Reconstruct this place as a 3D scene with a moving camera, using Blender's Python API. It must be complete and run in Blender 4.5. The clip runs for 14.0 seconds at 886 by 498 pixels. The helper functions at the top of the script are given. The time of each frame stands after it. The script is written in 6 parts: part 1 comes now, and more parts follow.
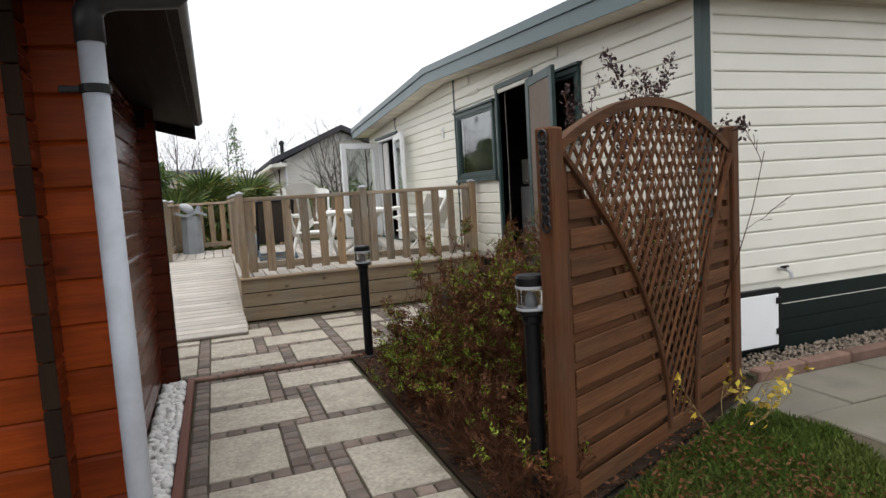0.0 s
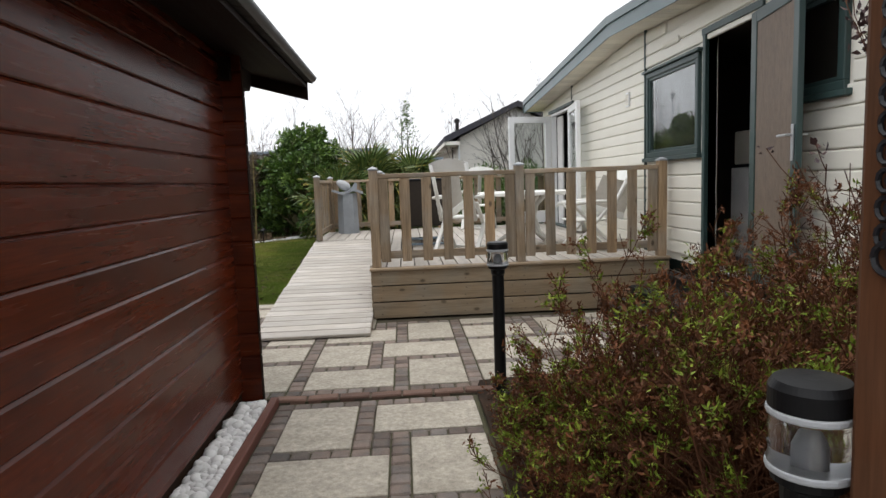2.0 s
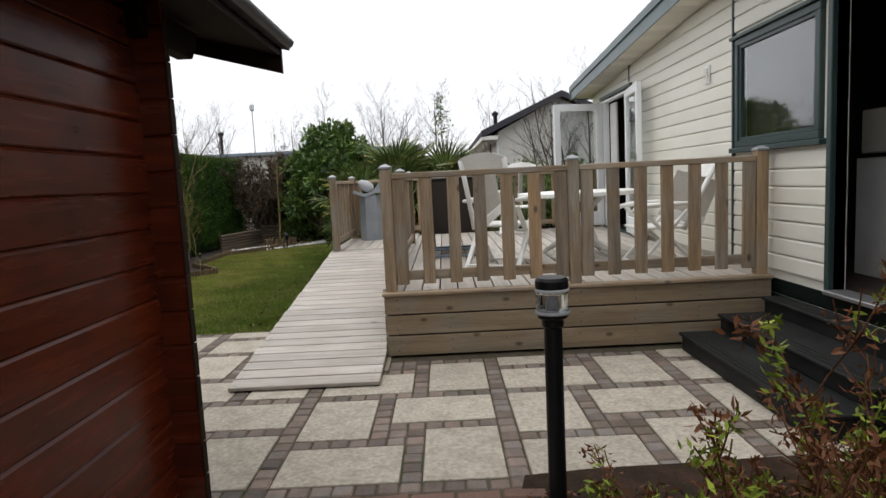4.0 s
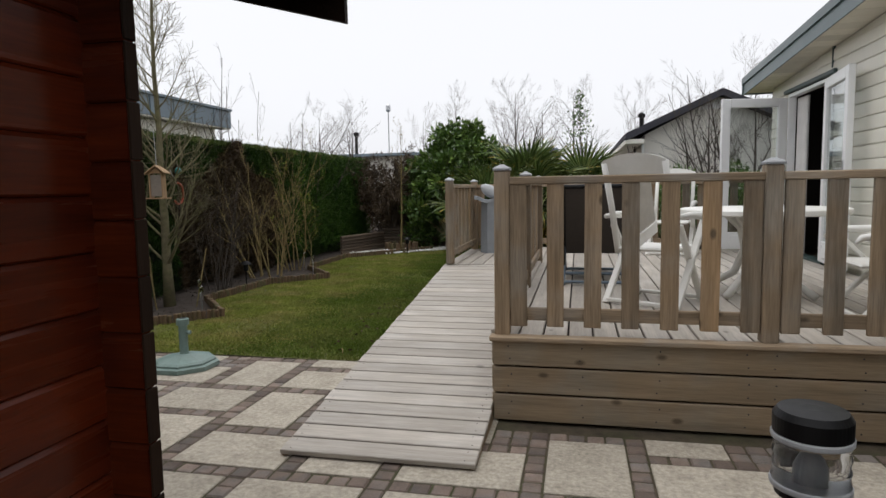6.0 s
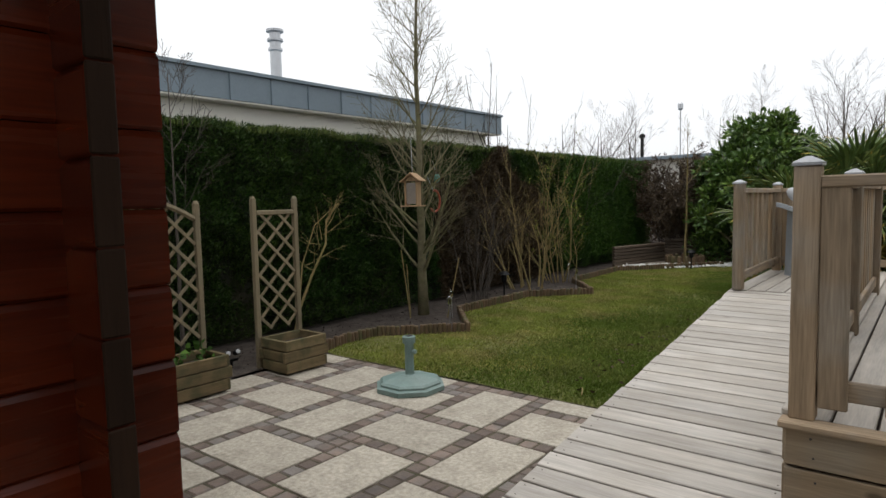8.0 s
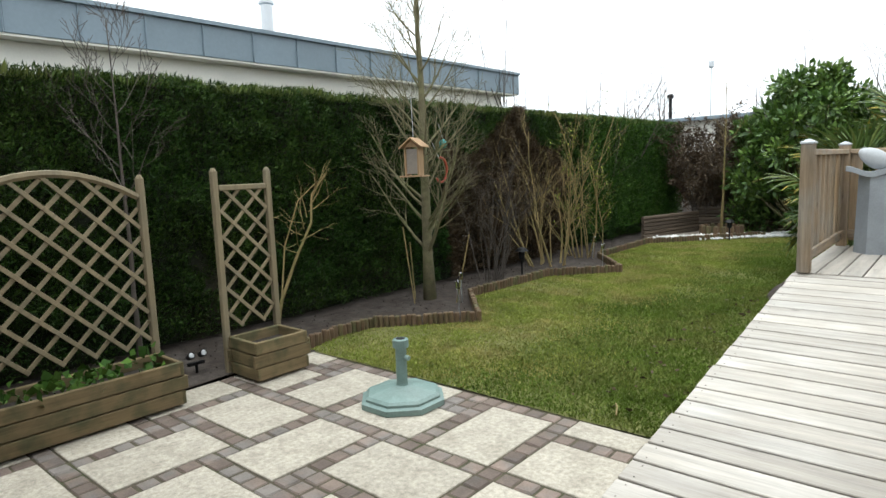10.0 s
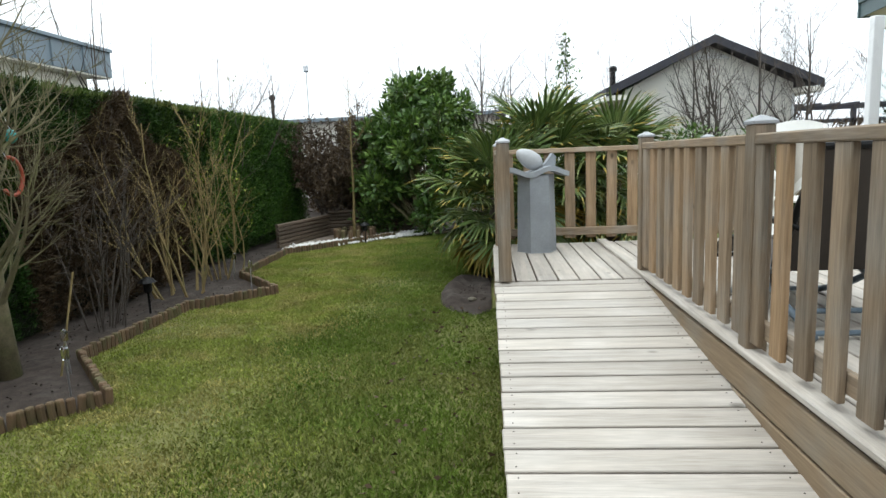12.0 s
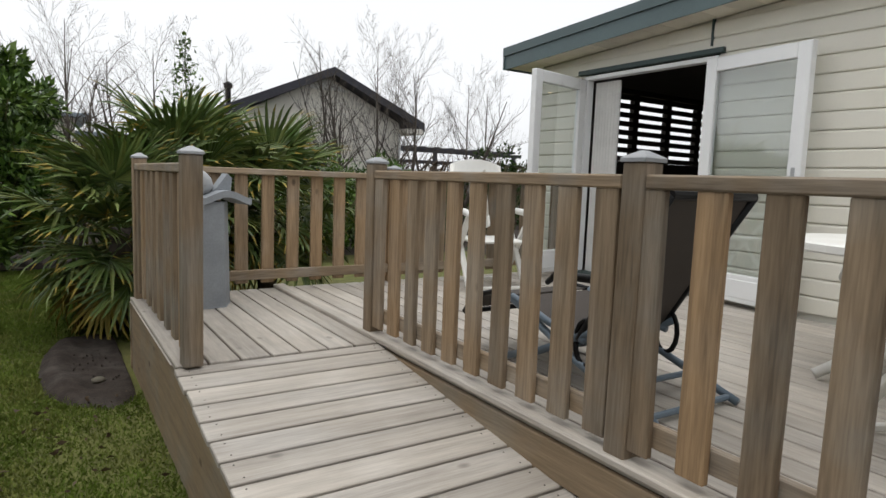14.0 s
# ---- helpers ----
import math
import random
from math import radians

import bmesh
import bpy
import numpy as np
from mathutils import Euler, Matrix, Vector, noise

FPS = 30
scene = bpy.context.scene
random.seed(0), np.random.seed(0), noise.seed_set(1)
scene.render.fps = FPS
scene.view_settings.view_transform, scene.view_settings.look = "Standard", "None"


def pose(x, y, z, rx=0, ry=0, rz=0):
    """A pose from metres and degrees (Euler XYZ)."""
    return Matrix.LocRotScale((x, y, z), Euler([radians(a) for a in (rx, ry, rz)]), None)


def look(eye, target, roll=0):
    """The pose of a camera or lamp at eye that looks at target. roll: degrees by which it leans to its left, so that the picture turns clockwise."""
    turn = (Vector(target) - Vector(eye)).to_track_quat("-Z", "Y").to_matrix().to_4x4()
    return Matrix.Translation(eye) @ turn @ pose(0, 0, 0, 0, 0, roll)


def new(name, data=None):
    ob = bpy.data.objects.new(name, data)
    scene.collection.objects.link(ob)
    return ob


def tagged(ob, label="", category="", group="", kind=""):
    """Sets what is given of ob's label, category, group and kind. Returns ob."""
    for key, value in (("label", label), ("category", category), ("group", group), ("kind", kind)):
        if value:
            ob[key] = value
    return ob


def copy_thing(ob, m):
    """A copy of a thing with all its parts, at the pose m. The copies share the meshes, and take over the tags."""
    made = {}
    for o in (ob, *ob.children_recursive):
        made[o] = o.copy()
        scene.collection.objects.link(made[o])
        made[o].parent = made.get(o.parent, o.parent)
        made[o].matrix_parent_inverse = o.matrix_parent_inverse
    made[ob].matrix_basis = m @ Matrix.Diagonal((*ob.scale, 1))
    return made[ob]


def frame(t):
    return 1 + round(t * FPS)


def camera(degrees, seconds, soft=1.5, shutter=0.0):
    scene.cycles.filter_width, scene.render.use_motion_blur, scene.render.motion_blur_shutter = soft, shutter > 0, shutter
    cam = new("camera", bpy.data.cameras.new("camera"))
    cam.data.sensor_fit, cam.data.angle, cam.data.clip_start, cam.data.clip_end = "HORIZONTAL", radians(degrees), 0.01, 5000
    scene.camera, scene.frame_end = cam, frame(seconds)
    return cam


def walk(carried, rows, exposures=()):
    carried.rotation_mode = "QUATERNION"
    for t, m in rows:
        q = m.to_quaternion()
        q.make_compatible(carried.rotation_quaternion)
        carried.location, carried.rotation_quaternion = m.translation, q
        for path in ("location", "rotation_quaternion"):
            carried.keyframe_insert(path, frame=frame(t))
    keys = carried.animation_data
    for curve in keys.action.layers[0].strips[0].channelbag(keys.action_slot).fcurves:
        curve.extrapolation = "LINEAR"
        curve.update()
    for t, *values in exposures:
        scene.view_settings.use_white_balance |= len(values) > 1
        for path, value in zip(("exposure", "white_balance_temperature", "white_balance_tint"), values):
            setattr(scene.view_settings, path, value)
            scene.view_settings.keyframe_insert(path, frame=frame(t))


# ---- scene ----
cam = camera(71.4, 14.0)
METRES, EYE, TILT, LEAN, TURN = 9.0, 1.41, 0.0, 0.0, -20.1
ROWS = [
    (0.0, 0.0, 0.0, 0.0, -0.32, -5.33, 3.44),
    (0.5, 0.0123, 0.0432, -0.0019, 7.13, -5.24, 0.97),
    (1.0, 0.015, 0.0863, -0.0037, 11.93, -4.99, 1.85),
    (1.5, 0.0123, 0.1276, -0.0043, 12.78, -6.08, 2.86),
    (2.0, 0.009, 0.1682, -0.0047, 16.49, -6.14, 2.01),
    (2.5, 0.0003, 0.2085, -0.0045, 18.36, -6.63, 2.87),
    (5.0, -0.0487, 0.3824, -0.0007, 24.38, -5.82, 0.53),
    (5.5, -0.0613, 0.4161, -0.0016, 28.75, -5.65, 0.12),
    (6.0, -0.0752, 0.4435, -0.0003, 32.47, -5.48, 1.0),
    (6.5, -0.087, 0.4785, -0.0014, 36.91, -4.98, 0.58),
    (7.0, -0.0989, 0.5048, -0.0023, 42.3, -5.68, 1.78),
    (7.5, -0.1113, 0.5244, -0.0006, 49.4, -5.15, 2.19),
    (8.0, -0.1179, 0.5405, -0.0001, 58.69, -4.39, 1.28),
    (10.5, -0.2354, 0.6222, 0.0017, 60.44, -7.75, 2.25),
    (11.0, -0.2762, 0.637, 0.0024, 51.69, -7.01, 0.21),
    (11.5, -0.3107, 0.6564, 0.0028, 38.8, -8.24, -0.18),
    (12.0, -0.3474, 0.6706, 0.0027, 24.15, -8.5, 2.29),
    (12.5, -0.3774, 0.6958, 0.0024, 7.95, -6.47, 1.67),
    (13.0, -0.3996, 0.7274, 0.0044, -3.22, -5.77, -2.16),
    (13.5, -0.4264, 0.7615, 0.0045, -10.67, -6.56, -1.28),
    (14.0, -0.448, 0.7987, 0.0029, -12.61, -6.34, -2.12),
]
walk(cam, [(t, pose(0, 0, EYE, TILT, LEAN, TURN) @ pose(METRES * x, METRES * y, METRES * z, 90 + pitch, roll, yaw)) for t, x, y, z, yaw, pitch, roll in ROWS],
     exposures=[(0.0, 0.70, 6500, 11), (1.5, 0.70, 6500, 11), (2.7, 0.70, 6500, 11), (5.0, 0.27, 6550, 12), (6.5, 0.24, 6550, 12), (7.5, 0.25, 6550, 12), (8.2, 0.45, 6550, 9), (10.3, 1.32, 6200, 4), (11.0, 1.38, 6150, 3), (11.7, 1.15, 6150, 4), (12.5, 0.84, 6400, 6), (13.2, 0.48, 6550, 9), (14.0, 0.32, 6600, 10)])

# ---- world and sun: bright overcast day ----
world = bpy.data.worlds.new("overcast")
scene.world = world
world.use_nodes = True
wn, wl = world.node_tree.nodes, world.node_tree.links
sky = wn.new("ShaderNodeTexSky")
sky.sky_type = "NISHITA"
sky.sun_disc = False
sky.sun_elevation, sky.sun_rotation = radians(81), radians(285)
sky.air_density, sky.dust_density, sky.ozone_density = 1.0, 4.0, 1.0
grey = wn.new("ShaderNodeHueSaturation")
grey.inputs["Saturation"].default_value = 0.12
cloud = wn.new("ShaderNodeMixRGB")
cloud.inputs[0].default_value = 0.72
cloud.inputs[2].default_value = (9.3, 9.6, 10.0, 1)
wl.new(sky.outputs[0], grey.inputs["Color"])
wl.new(grey.outputs[0], cloud.inputs[1])
wl.new(cloud.outputs[0], wn["Background"].inputs["Color"])
wn["Background"].inputs["Strength"].default_value = 0.102
sun = new("sun", bpy.data.lights.new("sun", "SUN"))
sun.data.energy, sun.data.angle, sun.data.color = 0.85, radians(60), (1, 0.985, 0.96)
sun.matrix_world = look((-1.5, 0.4, 10), (0, 0, 0))

# ---- mesh helpers ----
rng = random.Random(4)
nrng = np.random.default_rng(5)


class Shape:
    """Collects vertices and faces of one mesh."""

    def __init__(self):
        self.v, self.f = [], []

    def add(self, verts, faces, m=None):
        n = len(self.v)
        self.v += [tuple(m @ Vector(p)) for p in verts] if m else [tuple(p) for p in verts]
        self.f += [tuple(i + n for i in f) for f in faces]
        return self

    def box(self, x0, x1, y0, y1, z0, z1, m=None):
        v = [(x, y, z) for z in (z0, z1) for y in (y0, y1) for x in (x0, x1)]
        return self.add(v, [(0, 2, 3, 1), (4, 5, 7, 6), (0, 1, 5, 4), (2, 6, 7, 3), (0, 4, 6, 2), (1, 3, 7, 5)], m)

    def cbox(self, x0, x1, y0, y1, z0, z1, c=0.004, m=None):
        """A box with all its edges chamfered."""
        c = min(c, (x1 - x0) * 0.45, (y1 - y0) * 0.45, (z1 - z0) * 0.45)
        v, idx = [], {}
        for i in (0, 1):
            for j in (0, 1):
                for k in (0, 1):
                    p = ((x0, x1)[i], (y0, y1)[j], (z0, z1)[k])
                    s = (c if i == 0 else -c, c if j == 0 else -c, c if k == 0 else -c)
                    for a in range(3):
                        idx[i, j, k, a] = len(v)
                        v.append(tuple(p[b] if b == a else p[b] + s[b] for b in range(3)))
        f = []
        for a in range(3):
            b, d = (a + 1) % 3, (a + 2) % 3
            for e in (0, 1):
                def key(q, w):
                    t = [0, 0, 0]
                    t[a], t[b], t[d] = e, q, w
                    return tuple(t)
                loop = [idx[key(0, 0) + (a,)], idx[key(1, 0) + (a,)], idx[key(1, 1) + (a,)], idx[key(0, 1) + (a,)]]
                f.append(loop if e else loop[::-1])
            for q in (0, 1):
                for w in (0, 1):
                    k0, k1 = [0, 0, 0], [0, 0, 0]
                    k0[a], k1[a] = 0, 1
                    k0[b] = k1[b] = q
                    k0[d] = k1[d] = w
                    loop = [idx[(*k0, b)], idx[(*k1, b)], idx[(*k1, d)], idx[(*k0, d)]]
                    f.append(loop if q == w else loop[::-1])
        for i in (0, 1):
            for j in (0, 1):
                for k in (0, 1):
                    loop = [idx[i, j, k, a] for a in range(3)]
                    f.append(loop if (i + j + k) % 2 else loop[::-1])
        return self.add(v, f, m)

    def tube(self, pts, radii, n=8, cap=True):
        pts = [Vector(p) for p in pts]
        if not isinstance(radii, (list, tuple)):
            radii = [radii] * len(pts)
        base, side = len(self.v), None
        for i, p in enumerate(pts):
            d = (pts[min(i + 1, len(pts) - 1)] - pts[max(i - 1, 0)])
            d = d.normalized() if d.length > 1e-6 else Vector((0, 0, 1))
            if side is None:
                side = d.orthogonal().normalized()
            side = (side - d * side.dot(d))
            side = side.normalized() if side.length > 1e-5 else d.orthogonal().normalized()
            up = d.cross(side)
            for k in range(n):
                a = 2 * math.pi * k / n
                self.v.append(tuple(p + (side * math.cos(a) + up * math.sin(a)) * radii[i]))
        for i in range(len(pts) - 1):
            for k in range(n):
                a, b = base + i * n + k, base + i * n + (k + 1) % n
                self.f.append((a, b, b + n, a + n))
        if cap:
            self.f.append(tuple(base + k for k in range(n))[::-1])
            self.f.append(tuple(base + (len(pts) - 1) * n + k for k in range(n)))
        return self

    def lathe(self, profile, n=24, m=None, turn=0.0):
        v = [(r * math.cos(2 * math.pi * (k + turn) / n), r * math.sin(2 * math.pi * (k + turn) / n), z) for r, z in profile for k in range(n)]
        f = [(i * n + k, i * n + (k + 1) % n, (i + 1) * n + (k + 1) % n, (i + 1) * n + k) for i in range(len(profile) - 1) for k in range(n)]
        f += [tuple(range(n))[::-1], tuple((len(profile) - 1) * n + k for k in range(n))]
        return self.add(v, f, m)

    def prism(self, outline, y0, y1, m=None):
        """An outline in x and z, carried along y."""
        n = len(outline)
        v = [(x, y0, z) for x, z in outline] + [(x, y1, z) for x, z in outline]
        f = [tuple(range(n)), tuple(range(2 * n - 1, n - 1, -1))] + [(i, i + n, (i + 1) % n + n, (i + 1) % n) for i in range(n)]
        return self.add(v, f, m)

    def mesh(self, name, material, smooth=False):
        me = bpy.data.meshes.new(name)
        me.from_pydata(self.v, [], self.f)
        bm = bmesh.new()
        bm.from_mesh(me)
        bmesh.ops.recalc_face_normals(bm, faces=bm.faces)
        bm.to_mesh(me)
        bm.free()
        if smooth:
            me.polygons.foreach_set("use_smooth", [True] * len(me.polygons))
        me.materials.append(material)
        return me


def part(name, shape, material, parent, label="", smooth=False, m=None):
    me = shape if isinstance(shape, bpy.types.Mesh) else shape.mesh(name, material, smooth)
    ob = new(name, me)
    ob.parent = parent
    if m is not None:
        ob.matrix_basis = m
    return tagged(ob, label)


def thing(name, label, category, m=None, group="", kind=""):
    ob = new(name)
    ob.empty_display_size = 0.1
    if m is not None:
        ob.matrix_basis = m
    return tagged(ob, label, category, group, kind)


def solid(name, shape, material, label, category, m=None, group="", kind="", smooth=False):
    """A thing, or a piece of the setting, of one mesh."""
    ob = part(name, shape, material, None, label, smooth, m)
    return tagged(ob, "", category, group, kind)


def soup(name, verts, faces, material):
    """A mesh from large arrays: verts (n, 3), faces (m, 3 or 4)."""
    me = bpy.data.meshes.new(name)
    k = faces.shape[1]
    me.vertices.add(len(verts))
    me.vertices.foreach_set("co", np.asarray(verts, dtype=np.float32).ravel())
    me.loops.add(faces.size)
    me.loops.foreach_set("vertex_index", faces.astype(np.int32).ravel())
    me.polygons.add(len(faces))
    me.polygons.foreach_set("loop_start", np.arange(0, faces.size, k, dtype=np.int32))
    me.update(calc_edges=True)
    me.materials.append(material)
    return me


def leaves(places, aims, length, width, fold=0.25, jitter=0.35, rnd=nrng):
    """Four-cornered, slightly folded leaves at places (n, 3), pointing along aims (n, 3)."""
    n = len(places)
    d = aims / np.maximum(np.linalg.norm(aims, axis=1, keepdims=True), 1e-6)
    ref = rnd.normal(size=(n, 3))
    s = np.cross(d, ref)
    s /= np.maximum(np.linalg.norm(s, axis=1, keepdims=True), 1e-6)
    u = np.cross(s, d)
    size = 1 + rnd.uniform(-jitter, jitter, (n, 1))
    l, w = length * size, width * size
    tip = places + d * l
    mid = places + d * l * 0.45
    verts = np.stack([places, mid + s * w / 2 + u * w * fold, tip, mid - s * w / 2 + u * w * fold], axis=1).reshape(-1, 3)
    return verts, np.arange(4 * n).reshape(-1, 4)


# ---- materials ----
def material(name, base, var=0.25, scale=6.0, fine=70.0, rough=0.7, bump=0.2, metal=0.0, rnd=0.12, stretch=(1, 1, 1), spec=0.4, tint=None, tint_scale=1.5, tint_amount=0.5, knots=0.0, island=False, mix=0.4, odd=None):
    """Paint, wood, stone: a base colour with broad and fine variation, stains in a second tint, and relief."""
    mt = bpy.data.materials.new(name)
    mt.use_nodes = True
    nt, lk = mt.node_tree.nodes, mt.node_tree.links
    bsdf = nt["Principled BSDF"]
    co = nt.new("ShaderNodeTexCoord")
    info = nt.new("ShaderNodeObjectInfo")
    shift = nt.new("ShaderNodeVectorMath")
    shift.operation = "MULTIPLY_ADD"
    rv = nt.new("ShaderNodeCombineXYZ")
    for i in range(3):
        lk.new(info.outputs["Random"], rv.inputs[i])
    lk.new(rv.outputs[0], shift.inputs[0])
    shift.inputs[1].default_value = (37, 23, 51)
    lk.new(co.outputs["Object"], shift.inputs[2])
    mp = nt.new("ShaderNodeMapping")
    mp.inputs["Scale"].default_value = stretch
    lk.new(shift.outputs[0], mp.inputs["Vector"])
    def noise_tex(s, detail, src):
        t = nt.new("ShaderNodeTexNoise")
        t.inputs["Scale"].default_value, t.inputs["Detail"].default_value = s, detail
        lk.new(src, t.inputs["Vector"])
        return t
    broad, grain = noise_tex(scale, 4, mp.outputs[0]), noise_tex(fine, 3, mp.outputs[0])
    both = nt.new("ShaderNodeMath")
    both.operation = "MULTIPLY_ADD"
    lk.new(broad.outputs["Fac"], both.inputs[0])
    both.inputs[1].default_value = 0.6
    half = nt.new("ShaderNodeMath")
    half.operation = "MULTIPLY"
    half.inputs[1].default_value = 0.4
    lk.new(grain.outputs["Fac"], half.inputs[0])
    lk.new(half.outputs[0], both.inputs[2])
    ramp = nt.new("ShaderNodeMapRange")
    ramp.inputs["From Min"].default_value, ramp.inputs["From Max"].default_value = 0.3, 0.7
    ramp.inputs["To Min"].default_value, ramp.inputs["To Max"].default_value = 1 - var, 1 + var
    lk.new(both.outputs[0], ramp.inputs["Value"])
    # each piece has its own shade
    own = nt.new("ShaderNodeMapRange")
    own.inputs["To Min"].default_value, own.inputs["To Max"].default_value = 1 - rnd, 1 + rnd
    if island:
        geo = nt.new("ShaderNodeNewGeometry")
        lk.new(geo.outputs["Random Per Island"], own.inputs["Value"])
    else:
        lk.new(info.outputs["Random"], own.inputs["Value"])
    mul = nt.new("ShaderNodeMath")
    mul.operation = "MULTIPLY"
    lk.new(ramp.outputs[0], mul.inputs[0])
    lk.new(own.outputs[0], mul.inputs[1])
    colour = nt.new("ShaderNodeRGB")
    colour.outputs[0].default_value = (*base, 1)
    last = colour.outputs[0]
    if tint:
        patch = noise_tex(tint_scale, 5, mp.outputs[0] if island else shift.outputs[0])
        pr = nt.new("ShaderNodeMapRange")
        pr.inputs["From Min"].default_value, pr.inputs["From Max"].default_value = 0.45, 0.68
        pr.inputs["To Max"].default_value = tint_amount
        if island:
            mixr = nt.new("ShaderNodeMath")
            mixr.operation = "MULTIPLY_ADD"
            lk.new(geo.outputs["Random Per Island"], mixr.inputs[0])
            mixr.inputs[1].default_value = mix
            sub = nt.new("ShaderNodeMath")
            sub.operation = "SUBTRACT"
            sub.inputs[1].default_value = mix / 2
            lk.new(patch.outputs["Fac"], sub.inputs[0])
            lk.new(sub.outputs[0], mixr.inputs[2])
            lk.new(mixr.outputs[0], pr.inputs["Value"])
        else:
            lk.new(patch.outputs["Fac"], pr.inputs["Value"])
        mx = nt.new("ShaderNodeMixRGB")
        lk.new(pr.outputs[0], mx.inputs[0])
        lk.new(last, mx.inputs[1])
        mx.inputs[2].default_value = (*tint, 1)
        last = mx.outputs[0]
    if odd:
        # some pieces kept more of their fresh colour
        od = nt.new("ShaderNodeMapRange")
        od.inputs["From Min"].default_value, od.inputs["From Max"].default_value = 0.40, 0.95
        od.inputs["To Max"].default_value = 0.58
        lk.new(info.outputs["Random"], od.inputs["Value"])
        mo = nt.new("ShaderNodeMixRGB")
        lk.new(od.outputs[0], mo.inputs[0])
        lk.new(last, mo.inputs[1])
        mo.inputs[2].default_value = (*odd, 1)
        last = mo.outputs[0]
    if knots:
        vo = nt.new("ShaderNodeTexVoronoi")
        vo.inputs["Scale"].default_value = 5.0
        mk = nt.new("ShaderNodeMapping")
        mk.inputs["Scale"].default_value = tuple(0.55 if s < 1 else 1.0 for s in stretch)
        lk.new(shift.outputs[0], mk.inputs["Vector"])
        lk.new(mk.outputs[0], vo.inputs["Vector"])
        kr = nt.new("ShaderNodeMapRange")
        kr.inputs["From Min"].default_value, kr.inputs["From Max"].default_value = 0.05, 0.11
        kr.inputs["To Min"].default_value, kr.inputs["To Max"].default_value = knots, 0.0
        lk.new(vo.outputs["Distance"], kr.inputs["Value"])
        mx2 = nt.new("ShaderNodeMixRGB")
        lk.new(kr.outputs[0], mx2.inputs[0])
        lk.new(last, mx2.inputs[1])
        mx2.inputs[2].default_value = tuple(0.3 * b for b in base) + (1,)
        last = mx2.outputs[0]
    out = nt.new("ShaderNodeVectorMath")
    out.operation = "SCALE"
    lk.new(last, out.inputs[0])
    lk.new(mul.outputs[0], out.inputs["Scale"])
    lk.new(out.outputs[0], bsdf.inputs["Base Color"])
    rr = nt.new("ShaderNodeMapRange")
    rr.inputs["To Min"].default_value, rr.inputs["To Max"].default_value = max(rough - 0.1, 0.02), min(rough + 0.1, 1)
    lk.new(broad.outputs["Fac"], rr.inputs["Value"])
    lk.new(rr.outputs[0], bsdf.inputs["Roughness"])
    bsdf.inputs["Metallic"].default_value = metal
    bsdf.inputs["Specular IOR Level"].default_value = spec
    if bump:
        bp = nt.new("ShaderNodeBump")
        bp.inputs["Strength"].default_value, bp.inputs["Distance"].default_value = bump, 0.004
        lk.new(grain.outputs["Fac"], bp.inputs["Height"])
        lk.new(bp.outputs[0], bsdf.inputs["Normal"])
    return mt


def wood(name, base, axis, **kw):
    """Timber with its grain along one axis."""
    stretch = tuple(0.06 if a == axis else 1.0 for a in "xyz")
    kw = {"var": 0.28, "scale": 22, "fine": 130, "bump": 0.35, "rough": 0.75, **kw}
    return material(name, base, stretch=stretch, **kw)


DECK = (0.385, 0.350, 0.304)
RAILC = (0.280, 0.210, 0.140)
deck_x = wood("weathered_decking_across", DECK, "x", rough=0.6, tint=(0.50, 0.47, 0.43), tint_scale=2.2, tint_amount=0.6, knots=0.6, rnd=0.14)
deck_y = wood("weathered_decking_along", DECK, "y", rough=0.6, tint=(0.46, 0.43, 0.39), tint_scale=2.2, tint_amount=0.6, knots=0.6, rnd=0.14)
rail_x = wood("weathered_rail_x", RAILC, "x", spec=0.2, var=0.42, tint=(0.30, 0.27, 0.23), tint_scale=4, tint_amount=0.7, knots=0.8, rnd=0.2)
rail_y = wood("weathered_rail_y", RAILC, "y", spec=0.2, var=0.42, tint=(0.30, 0.27, 0.23), tint_scale=4, tint_amount=0.7, knots=0.8, rnd=0.2)
rail_z = wood("weathered_rail_z", RAILC, "z", spec=0.2, var=0.42, tint=(0.29, 0.262, 0.22), tint_scale=2.5, tint_amount=0.85, knots=0.9, rnd=0.26, odd=(0.26, 0.158, 0.074))
fascia_x = wood("deck_fascia", (0.275, 0.204, 0.130), "x", spec=0.2, tint=(0.27, 0.24, 0.19), tint_scale=3, tint_amount=0.6, knots=0.8, rnd=0.1)
fascia_y = wood("deck_fascia_side", (0.275, 0.204, 0.130), "y", spec=0.2, tint=(0.26, 0.235, 0.19), tint_scale=3, tint_amount=0.6, knots=0.8, rnd=0.1)
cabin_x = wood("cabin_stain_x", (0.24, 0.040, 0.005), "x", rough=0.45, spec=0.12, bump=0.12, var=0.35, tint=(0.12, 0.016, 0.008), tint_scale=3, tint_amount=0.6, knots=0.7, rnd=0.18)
# side and back boards: the same stain, darkened for shade under the eaves
cabin_y_shaded = wood("cabin_stain_y_shaded", (0.078, 0.0120, 0.003), "y", rough=0.26, spec=0.20, bump=0.08, var=0.4, tint=(0.034, 0.0065, 0.004), tint_scale=3, tint_amount=0.6, knots=0.5, rnd=0.15)
cabin_back_shaded = wood("cabin_stain_back_shaded", (0.080, 0.0145, 0.004), "x", rough=0.24, spec=0.26, bump=0.10, var=0.4, tint=(0.034, 0.0065, 0.004), tint_scale=3, tint_amount=0.6, knots=0.6, rnd=0.2)
cabin_dark = wood("cabin_end_grain", (0.022, 0.012, 0.007), "z", rough=0.8, bump=0.4, rnd=0.2, spec=0.1)
